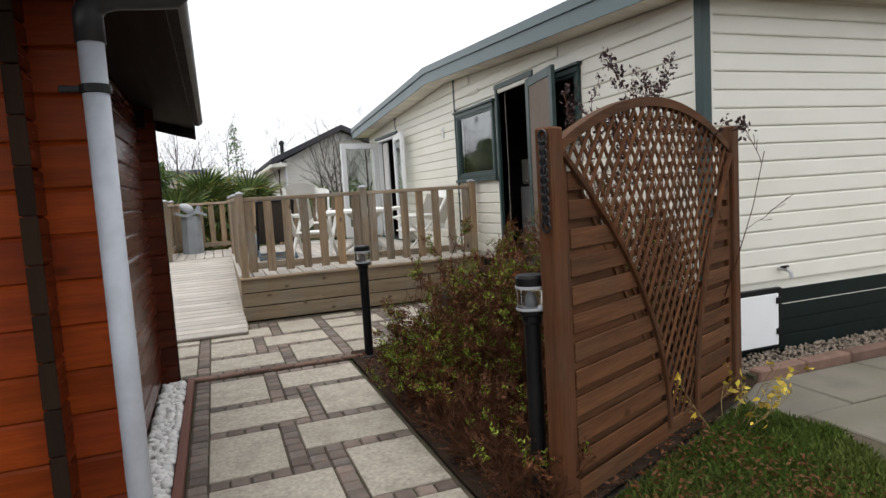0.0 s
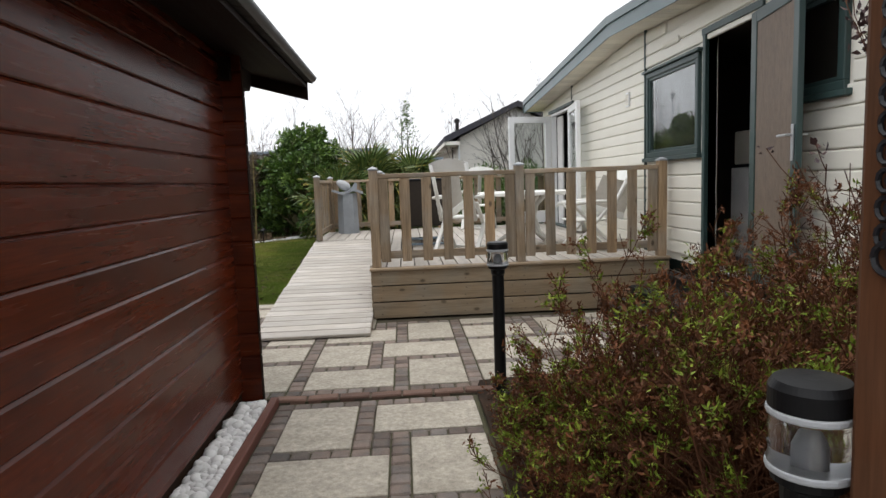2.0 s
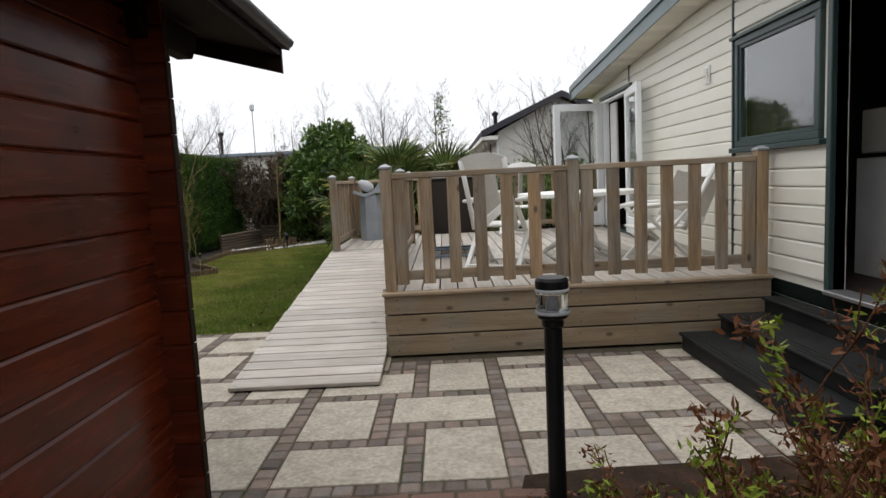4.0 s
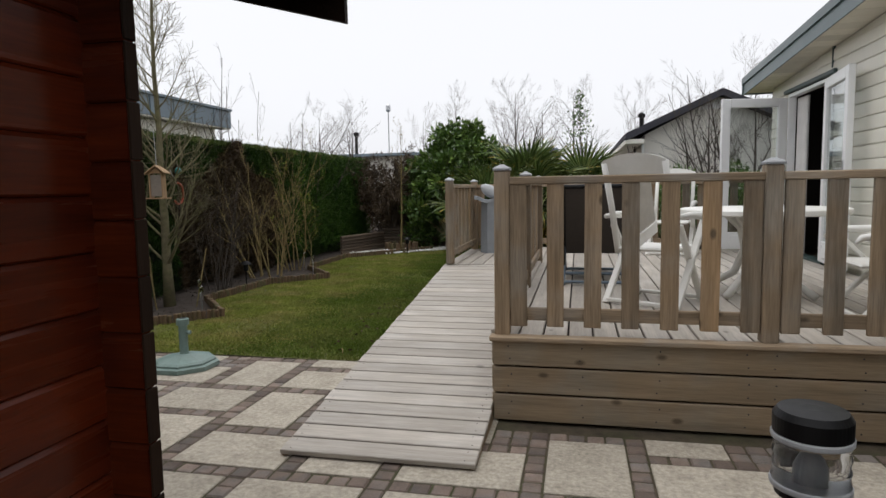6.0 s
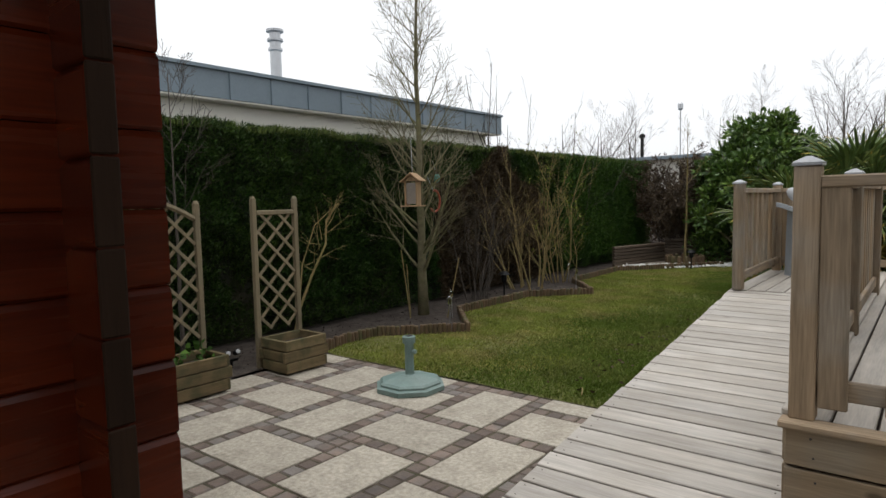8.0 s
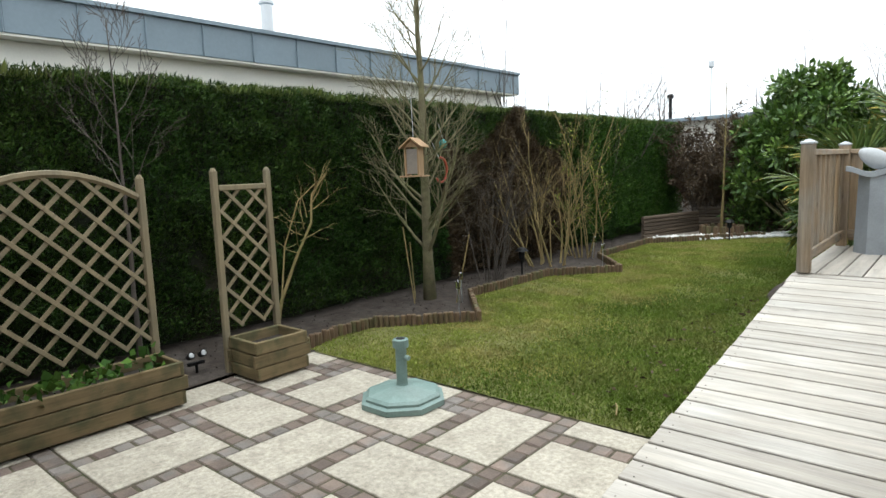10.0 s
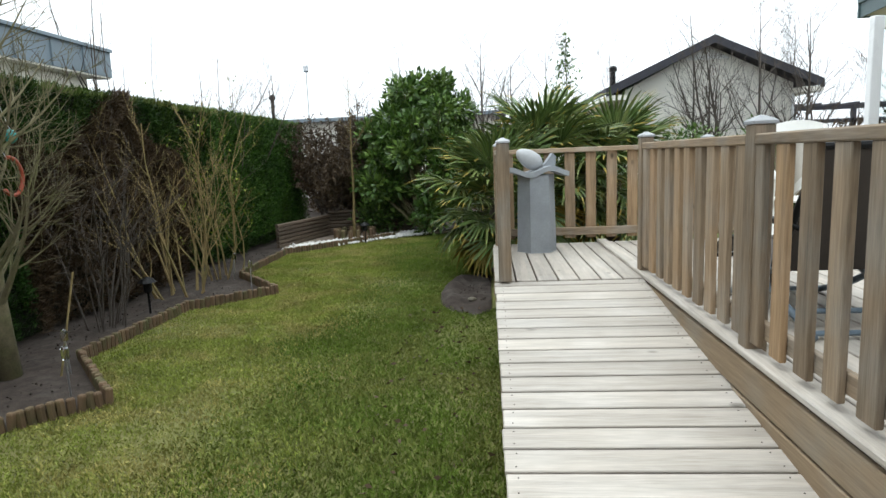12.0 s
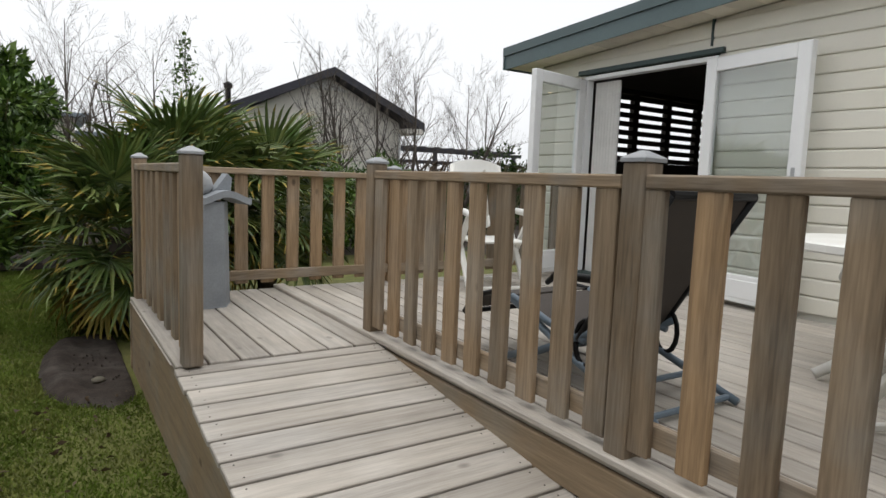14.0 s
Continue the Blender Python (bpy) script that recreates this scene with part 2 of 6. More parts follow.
cabin_roof_wood = wood("cabin_soffit", (0.012, 0.006, 0.004), "y", rough=0.7, rnd=0.1, spec=0.12)
fence_x = wood("fence_panel_boards", (0.104, 0.044, 0.019), "x", spec=0.12, var=0.5, tint=(0.075, 0.042, 0.022), tint_scale=3, tint_amount=0.6, knots=0.7, rnd=0.18)
fence_z = wood("fence_post_wood", (0.092, 0.037, 0.016), "z", spec=0.12, var=0.4, tint=(0.085, 0.048, 0.03), tint_scale=3, tint_amount=0.6, knots=0.6, rnd=0.1)
planter_x = wood("planter_wood_x", (0.165, 0.125, 0.066), "x", spec=0.2, tint=(0.075, 0.075, 0.038), tint_scale=7, tint_amount=0.9, knots=0.8)
planter_y = wood("planter_wood_y", (0.17, 0.125, 0.066), "y", spec=0.2, tint=(0.075, 0.075, 0.038), tint_scale=7, tint_amount=0.9, knots=0.8)
planter_z = wood("trellis_wood", (0.22, 0.175, 0.105), "z", tint=(0.18, 0.16, 0.11), tint_scale=5, tint_amount=0.6, knots=0.4)
slab_mat = material("concrete_slab", (0.400, 0.362, 0.298), var=0.36, scale=40, fine=150, rough=0.88, bump=0.8, rnd=0.10, spec=0.2, tint=(0.30, 0.268, 0.215), tint_scale=7.0, tint_amount=0.7)
sett_mat = material("clay_sett", (0.165, 0.125, 0.102), var=0.34, scale=10, fine=120, rough=0.85, bump=0.5, rnd=0.35, tint=(0.13, 0.12, 0.11), tint_scale=6, tint_amount=0.8)
sett_stuff = material("clay_sett_far", (0.165, 0.125, 0.102), var=0.34, scale=10, fine=120, rough=0.85, bump=0.5, rnd=0.35, island=True, tint=(0.13, 0.12, 0.11), tint_scale=6, tint_amount=0.8)
joint_mat = material("sandy_joint", (0.085, 0.070, 0.050), spec=0.15, var=0.4, scale=12, fine=150, rough=0.95, bump=0.6, tint=(0.05, 0.06, 0.025), tint_scale=3, tint_amount=0.7)
brick_mat = material("red_brick_edging", (0.16, 0.095, 0.07), var=0.3, scale=10, fine=110, rough=0.9, bump=0.5, rnd=0.25)
# browner soil, its colour darkened for the shade under the path shrubs
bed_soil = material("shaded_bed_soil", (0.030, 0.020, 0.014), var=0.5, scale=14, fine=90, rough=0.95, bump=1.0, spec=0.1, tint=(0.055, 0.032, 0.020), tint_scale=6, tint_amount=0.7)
soil_mat = material("bare_soil", (0.046, 0.037, 0.031), var=0.5, scale=14, fine=90, rough=0.95, bump=1.0, spec=0.15, tint=(0.078, 0.068, 0.060), tint_scale=4, tint_amount=0.6)
turf_mat = material("turf", (0.120, 0.128, 0.034), var=0.35, scale=7, fine=120, rough=0.95, bump=1.0, tint=(0.16, 0.14, 0.05), tint_scale=1.1, tint_amount=0.7)
blade_mat = material("grass_blades", (0.205, 0.245, 0.046), var=0.34, scale=2.3, fine=11, rough=0.65, bump=0, spec=0.12, rnd=0.16, island=True, mix=0.24, tint=(0.32, 0.275, 0.10), tint_scale=2.4, tint_amount=0.9)
plank_white = material("cream_cladding_paint", (0.77, 0.745, 0.66), var=0.035, scale=3, fine=90, rough=0.42, bump=0.08, rnd=0.025, tint=(0.70, 0.67, 0.57), tint_scale=1.2, tint_amount=0.5)
white_pvc = material("white_pvc", (0.84, 0.85, 0.85), var=0.03, scale=4, rough=0.3, bump=0.0, rnd=0.02)
green_trim = material("dark_green_trim", (0.030, 0.055, 0.052), var=0.15, scale=6, rough=0.4, bump=0.05)
fascia_green = material("grey_green_fascia", (0.085, 0.125, 0.130), var=0.12, scale=3, rough=0.35, bump=0.05)
skirt_green = wood("dark_green_skirting", (0.0045, 0.010, 0.0085), "x", rough=0.55, rnd=0.1, spec=0.18)
soffit_mat = material("cream_soffit", (0.68, 0.64, 0.54), var=0.05, scale=3, rough=0.5, bump=0.05)
roof_mat = material("mobile_home_roof", (0.10, 0.10, 0.10), var=0.3, scale=8, rough=0.9)

black_plastic = material("black_plastic", (0.006, 0.006, 0.0065), var=0.2, scale=10, rough=0.4, bump=0.05, spec=0.2)
black_rubber = material("black_step_plastic", (0.010, 0.011, 0.011), var=0.35, scale=9, fine=160, rough=0.6, spec=0.25, bump=0.4, tint=(0.028, 0.029, 0.027), tint_scale=4, tint_amount=0.5)
# room surfaces coloured near-black, so the unlit interior is in the paint
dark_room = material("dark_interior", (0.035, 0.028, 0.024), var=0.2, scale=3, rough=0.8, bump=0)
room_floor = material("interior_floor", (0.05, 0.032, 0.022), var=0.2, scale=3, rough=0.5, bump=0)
zinc_mat = material("blue_grey_zinc", (0.20, 0.25, 0.29), var=0.1, scale=2, fine=30, rough=0.5, bump=0.05, rnd=0.05)
render_white = material("white_render", (0.83, 0.80, 0.73), var=0.08, scale=2, fine=60, rough=0.9, bump=0.3)
slate_mat = material("dark_roof", (0.045, 0.045, 0.055), var=0.25, scale=10, rough=0.8)
steel = material("dull_steel", (0.45, 0.46, 0.47), var=0.1, scale=6, rough=0.4, metal=0.9, bump=0)
pebble_white = material("white_pebbles", (0.68, 0.67, 0.645), var=0.1, scale=9, rough=0.6, bump=0.1, rnd=0.14, island=True)
gravel_mat = material("brown_gravel", (0.25, 0.20, 0.155), var=0.2, scale=9, rough=0.8, bump=0.2, rnd=0.35, island=True)
flag_mat = material("mossy_flagstone", (0.165, 0.148, 0.118), var=0.25, scale=5, fine=110, rough=0.85, bump=0.4, rnd=0.1, tint=(0.09, 0.088, 0.05), tint_scale=2.5, tint_amount=0.7)


def glass(name, tint=(0.9, 0.95, 0.95)):
    mt = bpy.data.materials.new(name)
    mt.use_nodes = True
    b = mt.node_tree.nodes["Principled BSDF"]
    b.inputs["Base Color"].default_value = (*tint, 1)
    b.inputs["Roughness"].default_value = 0.02
    b.inputs["Transmission Weight"].default_value = 1.0
    b.inputs["IOR"].default_value = 1.75
    return mt


pane_glass = glass("window_glass")
clear_plastic = glass("clear_plastic", (0.85, 0.87, 0.88))


def shared(cache, key, make):
    if key not in cache:
        cache[key] = make()
    return cache[key]


from mathutils.geometry import tessellate_polygon

# ---- ground: one sheet to the horizon ----
s = Shape()
s.add([(-1500, -1500, -0.03), (1500, -1500, -0.03), (1500, 1500, -0.03), (-1500, 1500, -0.03)], [(0, 1, 2, 3)])
solid("ground", s, soil_mat, "bare earth and rough grass around the plots", "ground", kind="structure")


def sheet(name, outline, z, mt, label, category, step=0.25, bumpy=0.012):
    """A gently uneven sheet with the given outline."""
    bm = bmesh.new()
    vs = [bm.verts.new((x, y, z)) for x, y in outline]
    for tri in tessellate_polygon([[Vector((x, y, 0)) for x, y in outline]]):
        bm.faces.new([vs[i] for i in tri])
    for _ in range(4):
        long = [e for e in bm.edges if e.calc_length() > step * 2]
        if not long:
            break
        bmesh.ops.subdivide_edges(bm, edges=long, cuts=1)
        bmesh.ops.triangulate(bm, faces=bm.faces[:])
    for v in bm.verts:
        v.co.z += bumpy * noise.noise((v.co.x * 1.3, v.co.y * 1.3, 3.0))
    me = bpy.data.meshes.new(name)
    bm.to_mesh(me)
    bm.free()
    me.materials.append(mt)
    return tagged(new(name, me), label, category, kind="structure")


LAWN = [(-0.80, 8.735), (-3.86, 8.735), (-3.94, 9.1), (-3.92, 9.5), (-3.22, 10.22), (-3.97, 11.06), (-3.90, 12.6), (-3.22, 13.3), (-4.03, 14.3), (-4.06, 16.2), (-2.56, 17.95), (0.5, 18.6), (6.0, 18.6), (6.0, 13.02), (-0.80, 13.02)]
sheet("lawn", LAWN, 0.0, turf_mat, "patchy mown lawn, yellowing in places", "lawn")
sheet("flower_bed", [(-3.87, 8.76), (-3.95, 9.1), (-3.93, 9.5), (-3.23, 10.22), (-3.98, 11.06), (-3.91, 12.6), (-3.23, 13.3), (-4.04, 14.3), (-4.07, 16.2), (-4.6, 21), (-5.6, 21), (-5.6, 5.4), (-3.77, 5.4), (-3.77, 8.76)], 0.012, soil_mat, "dark bare soil of the border under the hedge", "flower bed", bumpy=0.03)

# ---- paving: slabs of 0.40 x 0.60 in bands of small setts ----
U = 0.1037
PX, PY = 0.575, 5.505
cache = {}


def slab_cells(i, j):
    x, y = i % 12, j % 12
    for x0, x1, y0, y1 in ((0, 4, 0, 6), (5, 11, 0, 4), (5, 9, 5, 11), (-2, 4, 7, 11)):
        for d in (0, 12):
            if x0 + d <= x < x1 + d and y0 <= y < y1:
                return (i - (x - x0 - d), j - (y - y0), x1 - x0, y1 - y0)
    return None


def paving(bed, ox, oy, inside, near):
    """Fill the cells for which inside(x, y) holds with slabs, cut where they end, and setts."""
    slabs, setts = {}, []
    for i in range(-42, 30):
        for j in range(-56, 36):
            x, y = ox + (i + 0.5) * U, oy + (j + 0.5) * U
            if not inside(x, y):
                continue
            q = slab_cells(i, j)
            if q:
                slabs.setdefault(q, []).append((i, j))
            else:
                setts.append((x, y))
    g = 0.005
    for q, cells in slabs.items():
        i0, i1 = min(c[0] for c in cells), max(c[0] for c in cells) + 1
        j0, j1 = min(c[1] for c in cells), max(c[1] for c in cells) + 1
        w, h = (i1 - i0) * U, (j1 - j0) * U
        me = shared(cache, ("slab", i1 - i0, j1 - j0), lambda: Shape().cbox(-w / 2 + g, w / 2 - g, -h / 2 + g, h / 2 - g, -0.03, 0, 0.004).mesh("slab", slab_mat))
        part("slab", me, slab_mat, bed, m=pose(ox + (i0 + i1) / 2 * U, oy + (j0 + j1) / 2 * U, rng.uniform(-0.002, 0.002), rng.uniform(-0.25, 0.25), rng.uniform(-0.25, 0.25), rng.uniform(-0.3, 0.3)))
    me = shared(cache, "sett", lambda: Shape().cbox(-U / 2 + 0.004, U / 2 - 0.004, -U / 2 + 0.004, U / 2 - 0.004, -0.03, 0, 0.008).mesh("sett", sett_mat))
    far = Shape()
    for x, y in setts:
        m = pose(x + rng.uniform(-0.002, 0.002), y + rng.uniform(-0.002, 0.002), rng.uniform(-0.005, 0.001), rng.uniform(-2, 2), rng.uniform(-2, 2), rng.uniform(-2, 2))
        if near(x, y):
            part("sett", me, sett_mat, bed, m=m)
        else:
            far.cbox(-U / 2 + 0.004, U / 2 - 0.004, -U / 2 + 0.004, U / 2 - 0.004, -0.03, 0, 0.008, m)
    if far.v:
        tagged(part("setts", far, sett_stuff, bed), kind="stuff")


bed_a = solid("pavement_terrace", Shape().box(-3.78, 2.75, 5.38, 8.76, -0.05, -0.008), joint_mat, "pale concrete slabs framed by bands of small clay setts", "paving", kind="structure")
bed_b = solid("pavement_path", Shape().box(-0.26, 1.02, -1.5, 5.28, -0.055, -0.016), joint_mat, "garden path of pale slabs between rows of setts", "paving", kind="structure")

# ---- log cabin (shed) ----
PITCH = 0.150
shed = thing("garden_shed", "red-brown stained log cabin shed with crossed corner boards", "shed", pose(-0.5, 2.3, 0.05))


def log_boards(length, axis, material_, z0, count, flip=False):
    """Tongue-and-groove wall boards with a shadow groove between them; one mesh, shared."""
    def make():
        t, h = 0.045, PITCH
        o = [(0, 0.002), (0, h - 0.018), (0.010, h - 0.005), (t - 0.010, h - 0.005), (t, h - 0.018), (t, 0.002), (t - 0.006, -0.004), (0.006, -0.004)]
        sh = Shape().prism(o, 0, length)
        if axis == "x":
            sh.v = [(y, -x, z) for x, y, z in sh.v]
        return sh.mesh("board", material_)
    return make()


side_board = log_boards(3.36, "y", cabin_y_shaded, 0, 15)
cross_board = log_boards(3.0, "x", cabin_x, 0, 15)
far_board = log_boards(3.0, "x", cabin_back_shaded, 0, 15)
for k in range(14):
    part("board", side_board, cabin_y_shaded, shed, m=pose(-0.045, -0.12, k * PITCH + 0.012))
    part("board", side_board, cabin_y_shaded, shed, m=pose(-2.745, -0.12, k * PITCH + 0.012))
for x in (-0.045, -2.745):
    part("top_board", Shape().cbox(x + 0.004, x + 0.041, -0.12, 3.16, 2.113, 2.165, 0.004), cabin_y_shaded, shed)
for k in range(15):
    part("board", cross_board, cabin_x, shed, m=pose(-2.86, 0.045, k * PITCH - 0.052))
    part("board", far_board, cabin_back_shaded, shed, m=pose(-2.88, 3.10, k * PITCH - 0.052))
# rough end grain of the crossing boards
for k in range(14):
    part("end_grain", Shape().cbox(-0.046, 0.001, -0.136, -0.1205, k * PITCH + 0.012, (k + 1) * PITCH + 0.008, 0.003), cabin_dark, shed)
    part("end_grain", Shape().cbox(0.1205, 0.127, 3.055, 3.101, k * PITCH - 0.052, (k + 1) * PITCH - 0.056, 0.003), cabin_dark, shed)
part("plinth", Shape().cbox(-2.75, -0.012, -0.02, 3.07, -0.06, 0.010, 0.004), cabin_dark, shed)
# roof: slopes of 15 degrees, ridge along y
SL = math.tan(radians(15))
EX, RX = 0.40, -1.37          # eave and ridge in the shed's x
Y0, Y1 = -0.75, 3.89
ZE = 2.06                     # underside at the eave


def slope_sheet(t0, t1, x0, x1, y0, y1):
    o = [(x0, ZE + (EX - x0) * SL + t0), (x1, ZE + (EX - x1) * SL + t0), (x1, ZE + (EX - x1) * SL + t1), (x0, ZE + (EX - x0) * SL + t1)]
    return Shape().prism(o, y0, y1)


part("roof", slope_sheet(0.0, 0.03, RX, EX, Y0, Y1), cabin_roof_wood, shed, "dark stained roof boards")
back = slope_sheet(0.0, 0.03, RX, EX, Y0, Y1)
back.v = [(2 * RX - x, y, z) for x, y, z in back.v]
part("roof", back, cabin_roof_wood, shed)
part("gable", Shape().prism([(-2.7, 2.19), (-0.05, 2.19), (RX, 2.19 + 1.3 * SL)], 3.058, 3.098), cabin_back_shaded, shed)
part("gable", Shape().prism([(-2.7, 2.19), (-0.05, 2.19), (RX, 2.19 + 1.3 * SL)], 0.0, 0.04), cabin_x, shed)
for y in (Y0, Y1 - 0.03):
    part("bargeboard", slope_sheet(-0.09, 0.045, RX, EX + 0.005, y, y + 0.03), cabin_roof_wood, shed)
for x in (0.03, -0.32, -0.85):
    z = ZE + (EX - x) * SL - 0.03
    sh = Shape().add([(x - 0.035, 3.0, z - 0.14), (x + 0.035, 3.0, z - 0.14), (x + 0.035, 3.0, z - 0.004), (x - 0.035, 3.0, z - 0.004), (x - 0.035, 3.50, z - 0.14), (x + 0.035, 3.50, z - 0.14), (x + 0.035, 3.57, z - 0.07), (x - 0.035, 3.57, z - 0.07), (x + 0.035, 3.57, z - 0.004), (x - 0.035, 3.57, z - 0.004)],
                     [(0, 3, 2, 1), (0, 1, 5, 4), (4, 5, 6, 7), (7, 6, 8, 9), (3, 9, 8, 2), (1, 2, 8, 6, 5), (0, 4, 7, 9, 3)])
    part("purlin", sh, cabin_roof_wood, shed)
part("hook", Shape().tube([(0.02, 3.30, 2.12), (0.02, 3.30, 1.99), (0.02, 3.315, 1.965), (0.02, 3.335, 1.97), (0.02, 3.34, 1.99)], 0.004, 6), steel, shed)
# shingle edge with small scallops along the eave and verge
sh = Shape()
n = 30
for k in range(n):
    y = Y0 - 0.03 + (Y1 - Y0 + 0.06) * (k + 0.5) / n
    w = (Y1 - Y0 + 0.06) / n / 2 - 0.004
    for q in range(7):
        x1 = EX + 0.04 - q * 0.27
        x0 = x1 - 0.30
        o = [(x0, ZE + (EX - x0) * SL + 0.032 + 0.004), (x1, ZE + (EX - x1) * SL + 0.036 + 0.010), (x1 + 0.004, ZE + (EX - x1) * SL + 0.060), (x0, ZE + (EX - x0) * SL + 0.045)]
        sh.prism(o, y - w, y + w)
shingle_mat = material("dark_shingle", (0.028, 0.022, 0.020), var=0.3, scale=10, rough=0.85, bump=0.4, rnd=0.2, island=True)
part("shingles", sh, shingle_mat, shed, "dark bitumen roof shingles")
# gutter and downpipe
gut = Shape()
prof = [(0.036 * math.cos(a), 0.036 * math.sin(a)) for a in [math.pi + math.pi * k / 10 for k in range(11)]]
o = [(EX + 0.04 + x, ZE + 0.075 + z) for x, z in prof] + [(EX + 0.04 + x * 0.86, ZE + 0.075 + z * 0.86) for x, z in prof[::-1]]
gutter_mat = material("dark_grey_gutter", (0.030, 0.030, 0.033), var=0.2, scale=8, rough=0.4, bump=0)
pipe_mat = material("grey_pvc_pipe", (0.42, 0.44, 0.48), var=0.08, scale=7, fine=50, rough=0.4, bump=0.02, tint=(0.30, 0.31, 0.33), tint_scale=9, tint_amount=0.4)
pipe = thing("downpipe", "pale grey plastic downpipe clipped to the cabin corner", "drainpipe", pose(-0.31, 2.2, 0.0))
part("pipe", Shape().tube([(0, 0, 0.03), (0, 0, 1.98)], 0.038, 20), pipe_mat, pipe, smooth=True)
bend = [(0, 0, 1.93), (0, 0, 2.02), (0.03, 0, 2.06), (0.08, 0.0, 2.075), (0.20, 0.0, 2.08), (0.25, 0.0, 2.085), (0.275, 0, 2.11), (0.275, 0, 2.15)]
part("elbow", Shape().tube(bend, [0.044, 0.044, 0.043, 0.042, 0.040, 0.042, 0.042, 0.042], 16), gutter_mat, pipe, "dark grey elbow running to the gutter", smooth=True)
for z in (1.79, 0.10):
    part("clip", Shape().lathe([(0.041, z - 0.014), (0.046, z - 0.012), (0.046, z + 0.012), (0.041, z + 0.014)], 20).cbox(-0.10, -0.04, -0.012, 0.012, z - 0.01, z + 0.01, 0.002), black_plastic, pipe)
part("gutter", Shape().prism(o, Y0 - 0.03, Y1 - 0.01), gutter_mat, shed, "dark grey half-round gutter")

# ---- mobile home ----
WX, CY0, CY1 = 3.35, 3.55, 13.45
home = thing("mobile_home", "cream clad mobile home with grey-green fascia and low gable", "mobile home", pose(WX, CY0, 0))
BP = 0.1325
BZ = 0.565
OPEN = [(6.08, 6.90, 0.50, 2.60), (7.03, 8.26, 1.56, 2.48), (11.30, 12.80, 0.50, 2.60), (5.12, 5.72, 1.86, 2.52)]


def gable_z(y):
    return 3.00 - abs(y - 8.65) * 0.058


wall_w = solid("wall_gable", Shape().box(0.03, 0.06, 0, 0.01, 0, 0.01), plank_white, "cream painted horizontal cladding boards", "wall", pose(WX, 0, 0), kind="structure")
# wall core with its openings cut through, in strips
core = Shape()
ys = sorted({CY0, CY1, 8.65, *[a for o_ in OPEN for a in o_[:2]]})
for a, b in zip(ys, ys[1:]):
    mid = (a + b) / 2
    cuts = sorted((o_[2], o_[3]) for o_ in OPEN if o_[0] < mid < o_[1])
    z = 0.30
    for c0, c1 in cuts:
        if c0 > z:
            core.box(0.018, 0.10, a, b, z, c0)
        z = c1
    ta, tb = gable_z(a) - 0.01, gable_z(b) - 0.01
    core.add([(0.018, a, z), (0.10, a, z), (0.10, b, z), (0.018, b, z), (0.018, a, ta), (0.10, a, ta), (0.10, b, tb), (0.018, b, tb)], [(0, 3, 2, 1), (4, 5, 6, 7), (0, 1, 5, 4), (1, 2, 6, 5), (2, 3, 7, 6), (3, 0, 4, 7)])
wall_w.data = core.mesh("wall_gable", plank_white)


def cladding(length_, top=None):
    """One board, thicker at its lower edge, along y."""
    o = [(0.016, 0.0), (0.001, 0.004), (-0.002, 0.014), (0.001, BP - 0.018), (0.008, BP - 0.005), (0.0175, BP - 0.002)]
    return Shape().prism(o, 0, length_).mesh("plank", plank_white)


for k in range(19):
    z = BZ + k * BP
    y_lo, y_hi = CY0 + 0.05, CY1
    top = z + BP
    half = (3.0 - top) / 0.058
    if half < 4.9:
        y_lo, y_hi = max(y_lo, 8.65 - half), min(y_hi, 8.65 + half)
    if y_hi - y_lo < 0.3:
        continue
    gaps = [(o_[0] - 0.05, o_[1] + 0.05) for o_ in OPEN if o_[2] < z + BP * 0.6 and o_[3] > z + BP * 0.4] + [(8.311, 8.341)]
    runs, cur = [], y_lo
    for g0, g1 in sorted(gaps):
        if g0 > cur + 0.03:
            runs.append((cur, min(g0, y_hi)))
        cur = max(cur, g1)
    if cur < y_hi - 0.03:
        runs.append((cur, y_hi))
    for a, b in runs:
        if b - a > 0.03:
            part("plank", shared(cache, ("plank", round(b - a, 3)), lambda: cladding(b - a)), plank_white, wall_w, m=pose(0, a, z))
part("cover_strip", Shape().cbox(-0.012, 0.018, 8.313, 8.337, 0.5, 3.0, 0.003), green_trim, wall_w)
part("cover_strip", Shape().cbox(-0.012, 0.018, 11.36, 11.38, 2.62, 2.86, 0.003), green_trim, wall_w)
# end wall facing the lane
wall_s = solid("wall_end", Shape().box(0, 6.0, 0.018, 0.10, 0.3, 2.80), plank_white, "long cream clad end wall of the mobile home", "wall", pose(WX, CY0, 0), kind="structure")
for k in range(18):
    z = BZ + k * BP - 0.0
    if z + BP < 2.80:
        sh = cache.get("endplank")
        if not sh:
            sx = Shape().prism([(0.016, 0.0), (0.001, 0.004), (-0.002, 0.014), (0.001, BP - 0.018), (0.008, BP - 0.005), (0.0175, BP - 0.002)], 0.05, 6.0)
            sx.v = [(y, x, zz) for x, y, zz in sx.v]
            cache["endplank"] = sh = sx.mesh("plank", plank_white)
        part("plank", sh, plank_white, wall_s, m=pose(0, 0, z))
part("corner_trim", Shape().cbox(-0.02, 0.06, -0.02, 0.06, 0.12, 2.80, 0.004), green_trim, home, "dark green corner trim")
part("skirting", Shape().box(0.05, 6.0, 0.03, 0.06, 0.0, 0.30).box(0.03, 0.06, 0.03, 9.8, 0.0, 0.30), skirt_green, home)
